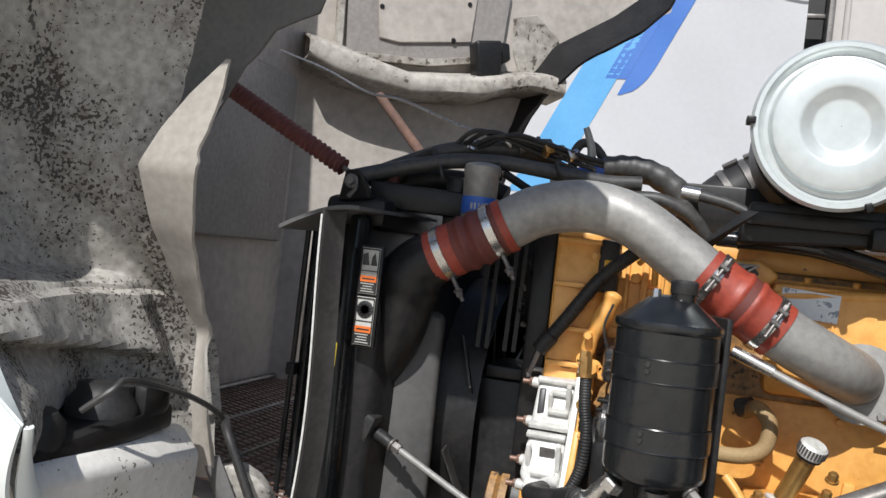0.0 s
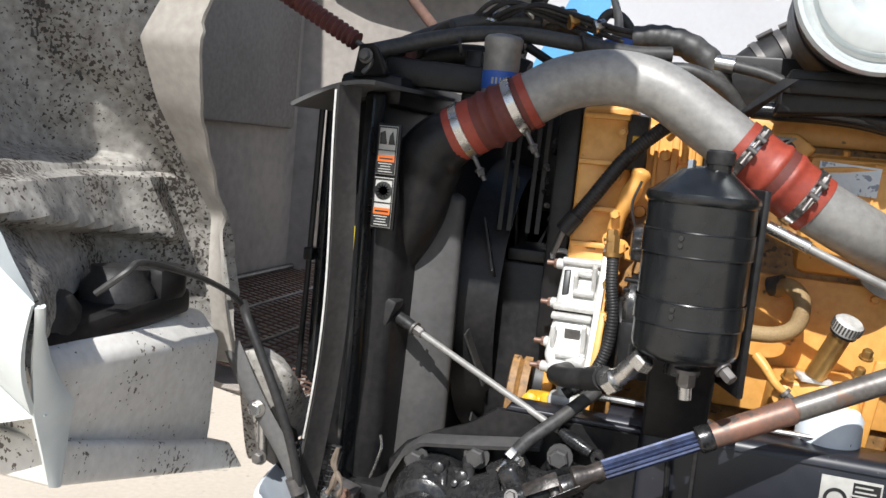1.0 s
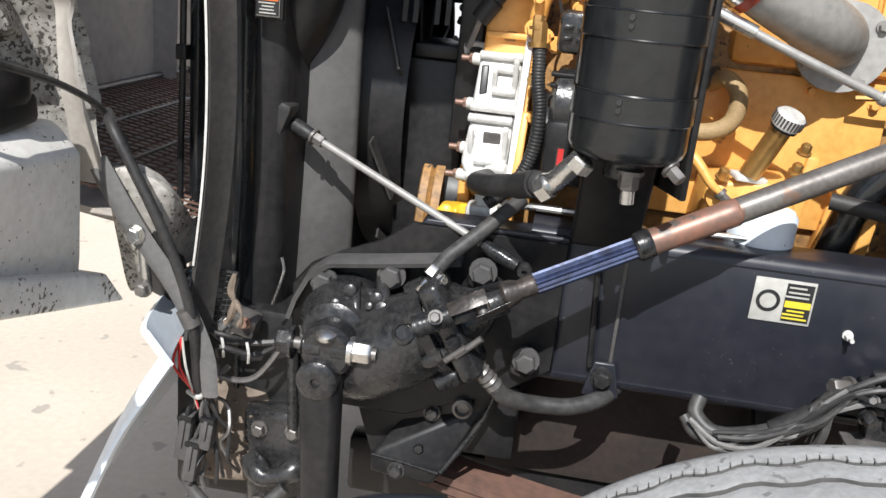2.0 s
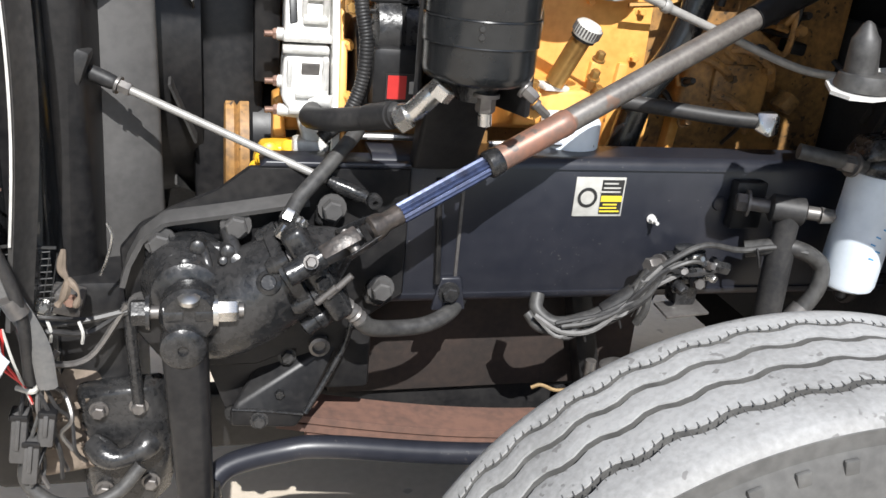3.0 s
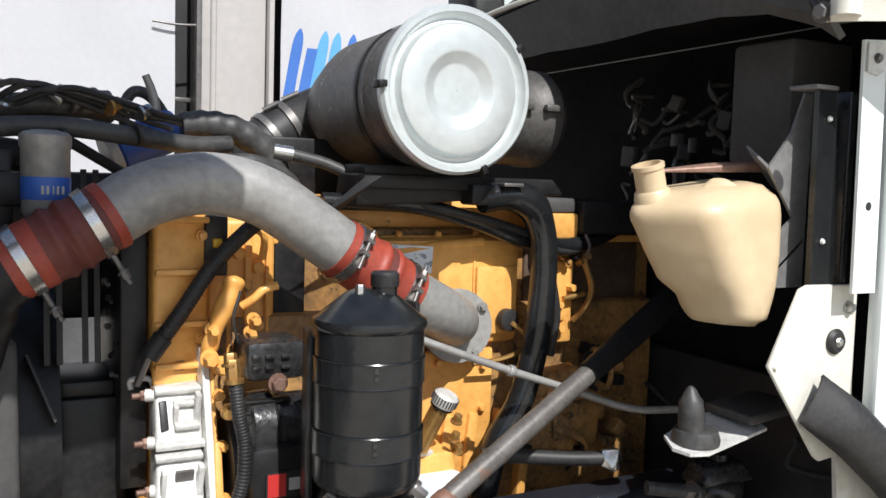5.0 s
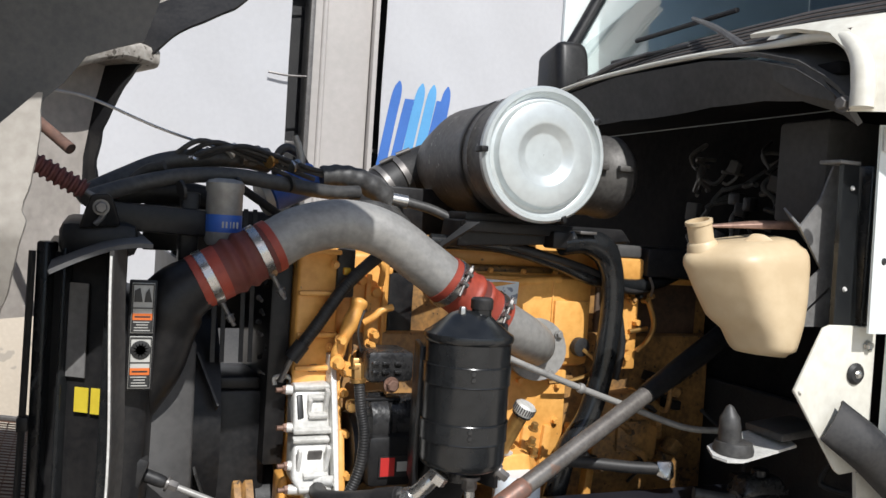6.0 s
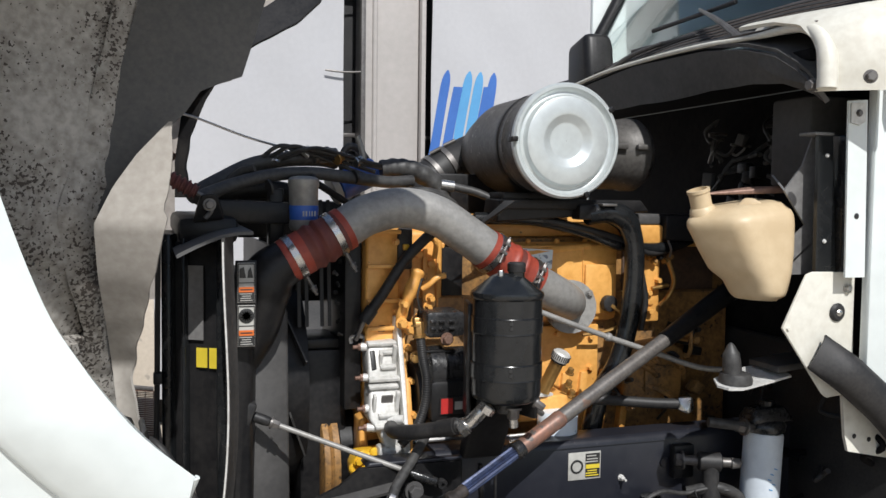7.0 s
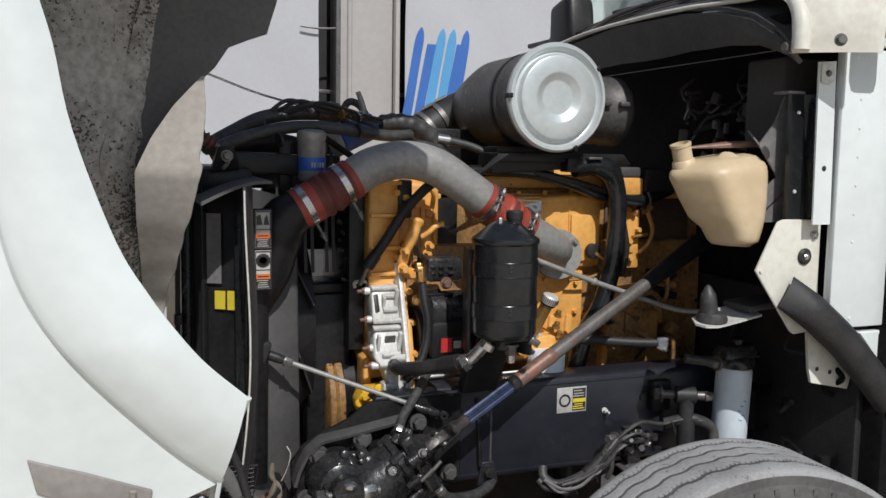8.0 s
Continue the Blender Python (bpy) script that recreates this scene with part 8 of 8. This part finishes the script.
    for y in (0.0, 0.95):
        part("seat_back", box((1.85, y, 2.15), (0.16, 0.52, 0.75), 0.06, (0, 10, 0)), TRIMGREY, cab, "pale grey seat back")
    part("cab_floor", box((1.55, 0.45, 1.32), (1.3, 1.95, 0.06), 0.01), SHADEBOARD, cab)
    part("dash", hull([(0.75, -0.48, 2.28), (0.75, 1.38, 2.28), (1.05, -0.48, 2.35), (1.05, 1.38, 2.35), (1.15, -0.48, 2.0), (1.15, 1.38, 2.0), (0.85, -0.48, 2.0), (0.85, 1.38, 2.0)], 0.02), TRIMGREY, cab)
    part("far_side", box((1.5, 1.46, 2.2), (1.35, 0.03, 1.9), 0.01), WHITE, cab)
    for foot, tip, b0, b1 in (((0.50, -0.069, 2.225), (0.652, 0.364, 2.413), (0.64, 0.633, 2.388), (0.645, 0.162, 2.397)), ((0.52, 0.78, 2.235), (0.600, 0.50, 2.322), (0.60, 0.706, 2.321), (0.60, 0.303, 2.314))):
        wip = part("wiper_arm", tube([foot, Vector(foot).lerp(Vector(tip), 0.5) + Vector((-0.01, 0, 0.012)), tip], lambda u: 0.013 - 0.007 * u, 8), DULL, cab, "grey wiper arm")
        part("wiper_blade", bar(b0, b1, 0.008, 8), RUBBER, wip)
        part("arm_pivot", lathe(foot, (-0.4, 0, 1), [(0.022, -0.01), (0.020, 0.012), (0.012, 0.018)], 14), DULL, wip)
    # Box and panel are added, near black in place of shade behind the wheel.
    part("underbody_shade", box((1.35, 0.45, 0.80), (1.10, 1.90, 0.95), 0.03), SHADEBOARD, cab, "dark box added for the shade behind the wheel")
    part("splash_backing", box((0.79, 0.10, 0.90), (0.03, 1.05, 0.85), 0.01), RUBBER, cab, "black panel added for the dark behind the wheel")
    # Cables and hanger are coloured black because this corner lies in shadow.
    for k in range(14):
        rng = random.Random(700 + k)
        y, z = -0.35 + 0.7 * rng.random(), 0.72 + 0.5 * rng.random()
        pts = [(0.765, y, z)]
        for _ in range(3):
            y += 0.16 * (rng.random() - 0.4)
            z += 0.14 * (rng.random() - 0.55)
            pts.append((0.70 + 0.05 * rng.random(), y, z))
        part("cable", tube(pts, 0.006 + 0.006 * rng.random(), 8), (RUBBER, SHADEBOARD, RUBBER)[k % 3], cab)
    part("hanger", hull([(0.70, -0.38, 0.86), (0.74, -0.38, 0.86), (0.73, -0.36, 0.60), (0.70, -0.36, 0.60), (0.70, -0.34, 0.86), (0.73, -0.33, 0.6)], 0.006), SHADEBOARD, cab)
    mirror = thing("wing_mirror", (0.60, 1.0, 2.2), "black wing mirror on the far fender", "mirror")
    part("head", hull([(0.53, 0.92, 2.20), (0.53, 1.12, 2.20), (0.53, 1.12, 2.40), (0.53, 0.96, 2.44), (0.66, 0.92, 2.20), (0.66, 1.12, 2.20), (0.66, 1.12, 2.40), (0.66, 0.95, 2.44)], 0.03), BLACK, mirror)
    part("stalk", bar((0.60, 1.05, 2.10), (0.60, 1.05, 2.22), 0.02), BLACK, mirror)


build_cab()


def build_tank():
    tank = thing("washer_tank", (0.36, -0.25, 1.5), "yellowed plastic washer tank on a rusty bracket", "washer tank")
    rows = [(1.500, 0.350, -0.25, 0.385, -0.345, 0.432, -0.345), (1.515, 0.345, -0.24, 0.380, -0.360, 0.445, -0.360), (1.548, 0.328, -0.232, 0.366, -0.361, 0.452, -0.364), (1.575, 0.290, -0.222, 0.354, -0.360, 0.458, -0.365), (1.63, 0.258, -0.215, 0.328, -0.356, 0.464, -0.364), (1.70, 0.224, -0.208, 0.300, -0.348, 0.466, -0.361), (1.722, 0.224, -0.208, 0.296, -0.342, 0.463, -0.357), (1.742, 0.240, -0.208, 0.306, -0.322, 0.448, -0.340)]

    def ring(v, shrink):
        """A rounded five-cornered section of the tank at one height."""
        z = 1.500 + 0.242 * v
        r = pick(rows, z)
        ends = [Vector((r[0], r[1])), Vector((r[2], r[3])), Vector((r[4], r[5])), Vector((0.50, -0.15)), Vector((pick([(1.50, 0.450), (1.55, 0.425), (1.58, 0.385), (1.63, 0.350), (1.70, 0.318), (1.75, 0.325)], z)[0], -0.12))]
        mid = sum(ends, Vector((0, 0))) / 5
        out = []
        for k, p in enumerate(ends):
            p = p + (mid - p) * shrink
            a, b = ends[k - 1] - p, ends[(k + 1) % 5] - p
            size = 0.036 if k == 1 else 0.030
            p0, p2 = p + a.normalized() * size * (1 - shrink), p + b.normalized() * size * (1 - shrink)
            for i in range(7):
                t = i / 6
                q = p0 * (1 - t) ** 2 + p * 2 * t * (1 - t) + p2 * t * t
                out.append((q.x, q.y, z + 0.17 * (q.x - 0.36) * max(0, (v - 0.4) / 0.6) ** 2))
        return out
    body_bm = bmesh.new()
    loops = []
    for v, shrink, dz in [(0, 0.85, -0.002), (0, 0.35, -0.002), (0, 0.12, 0), (0.03, 0.03, 0)] + [(0.06 + 0.044 * k, 0, 0) for k in range(21)] + [(0.97, 0.02, 0), (1, 0.07, 0.004), (1, 0.25, 0.010), (1, 0.6, 0.012), (1, 0.9, 0.012)]:
        loops.append([body_bm.verts.new((x, y, z + dz)) for x, y, z in ring(v, shrink)])
    n = len(loops[0])
    for a, b in zip(loops, loops[1:]):
        for k in range(n):
            body_bm.faces.new((a[k], a[(k + 1) % n], b[(k + 1) % n], b[k]))
    body_bm.faces.new(loops[0][::-1])
    body_bm.faces.new(loops[-1])
    bmesh.ops.recalc_face_normals(body_bm, faces=body_bm.faces)
    part("body", body_bm, TANK, tank, "", 70)
    part("neck", lathe((0.278, -0.215, 1.722), (-0.32, -0.05, 1), [(0.036, 0), (0.033, 0.02), (0.028, 0.025), (0.028, 0.062), (0.0305, 0.064), (0.0305, 0.072), (0.024, 0.073), (0.024, 0.05), (0.001, 0.048)], 28), TANK, tank, "open filler neck")
    part("rib", hull([(0.335, -0.27, 1.735), (0.40, -0.33, 1.745), (0.40, -0.30, 1.745), (0.335, -0.25, 1.735), (0.355, -0.28, 1.768), (0.372, -0.297, 1.772), (0.362, -0.272, 1.768)], 0.005), TANK, tank)
    part("bracket", hull([(0.25, -0.17, 1.775), (0.53, -0.28, 1.785), (0.53, -0.30, 1.785), (0.25, -0.19, 1.775), (0.53, -0.30, 1.805), (0.40, -0.24, 1.80), (0.53, -0.28, 1.805)], 0.002), COPPER, tank, "rusty flat bracket")
    part("bracket_bolt", nut((0.518, -0.305, 1.795), (-0.3, -1, 0), 0.008, 0.006), COPPER, tank)
    hose = thing("fuel_line", (0.30, 0.12, 1.1), "black hose with a bright crimped end", "hose")
    part("hose", tube([(0.13, 0.13, 1.155), (0.22, 0.10, 1.15), (0.32, 0.06, 1.145), (0.385, 0.035, 1.145)], 0.016, 12), RUBBER, hose)
    part("crimp", hull([(0.38, 0.04, 1.165), (0.38, 0.04, 1.125), (0.43, 0.02, 1.17), (0.435, 0.02, 1.12), (0.405, 0.01, 1.115), (0.41, 0.05, 1.16)], 0.006), STEEL, hose)
    cone = thing("hood_rest", (0.335, -0.295, 1.27), "dark rubber hood rest cone on a pale plate", "hood rest")
    part("plate", slab([(0.275, -0.30, 1.278), (0.285, -0.335, 1.276), (0.32, -0.345, 1.276), (0.36, -0.335, 1.278), (0.50, -0.315, 1.295), (0.53, -0.20, 1.31), (0.40, -0.215, 1.30), (0.30, -0.25, 1.285)], (0, 0, -0.006)), ALLOY, cone, "pale metal plate")
    part("base", lathe((0.335, -0.295, 1.279), (0, 0, 1), [(0.044, 0), (0.045, 0.010), (0.040, 0.026), (0.028, 0.030)], 28), HOSE, cone)
    part("cone", lathe((0.325, -0.295, 1.305), (-0.10, 0, 1), [(0.026, 0), (0.024, 0.032), (0.022, 0.055), (0.017, 0.062), (0.009, 0.078), (0.003, 0.083)], 20), HOSE, cone)
    part("arm", box((0.52, -0.26, 1.32), (0.14, 0.12, 0.02), 0.005, (0, -6, 0)), HOSE, cone)
    filt = thing("fuel_filter", (0.585, -0.11, 0.86), "white spin-on fuel filter under a dark head", "fuel filter")
    fx, fy = 0.585, -0.11
    part("can", lathe((fx - 0.012, fy, 0.842), (0.05, 0, 1), [(0.043, 0), (0.053, 0.006), (0.0565, 0.016), (0.0565, 0.231), (0.053, 0.241)], 40), FILTER, filt)
    for x, z in ((-0.012, 0.97), (0.0, 0.985), (-0.02, 0.955), (-0.005, 0.94), (-0.015, 0.925)):
        part("print_bar", box((fx + x, fy - 0.0565, z), (0.012, 0.0014, 0.003), 0, (0, 20, 0)), LIGHTBLUE, filt)
    part("drain", lathe((fx - 0.012, fy, 0.848), (0, 0, -1), [(0.018, 0), (0.018, 0.012), (0.010, 0.016), (0.010, 0.03)], 16), HOSE, filt)
    part("head", lathe((fx, fy, 1.083), (0, 0, 1), [(0.050, 0), (0.062, 0.006), (0.064, 0.02), (0.058, 0.034), (0.052, 0.038)], 10), CASTING, filt)
    part("head_block", hull([(fx - 0.07, fy - 0.04, 1.115), (fx + 0.075, fy - 0.05, 1.12), (fx + 0.08, fy + 0.05, 1.12), (fx - 0.07, fy + 0.04, 1.115), (fx - 0.05, fy - 0.03, 1.155), (fx + 0.04, fy - 0.04, 1.165), (fx + 0.05, fy + 0.04, 1.165), (fx - 0.05, fy + 0.03, 1.155)], 0.008, 2), CASTING, filt)
    part("priming_cap", lathe((fx + 0.01, fy, 1.16), (0, 0, 1), [(0.022, 0), (0.022, 0.014), (0.016, 0.018)], 12), CASTING, filt)
    part("inlet", tube([(fx - 0.04, fy - 0.01, 1.10), (0.50, -0.13, 1.108), (0.445, -0.13, 1.118), (0.39, -0.11, 1.125)], 0.015, 12), HOSE, filt)
    part("inlet_nut", nut((0.500, -0.132, 1.106), (-1, 0, 0.2), 0.018, 0.025), DULL, filt)
    part("bracket", box((0.635, -0.04, 1.10), (0.05, 0.12, 0.06), 0.008), BLACK, filt)


build_tank()
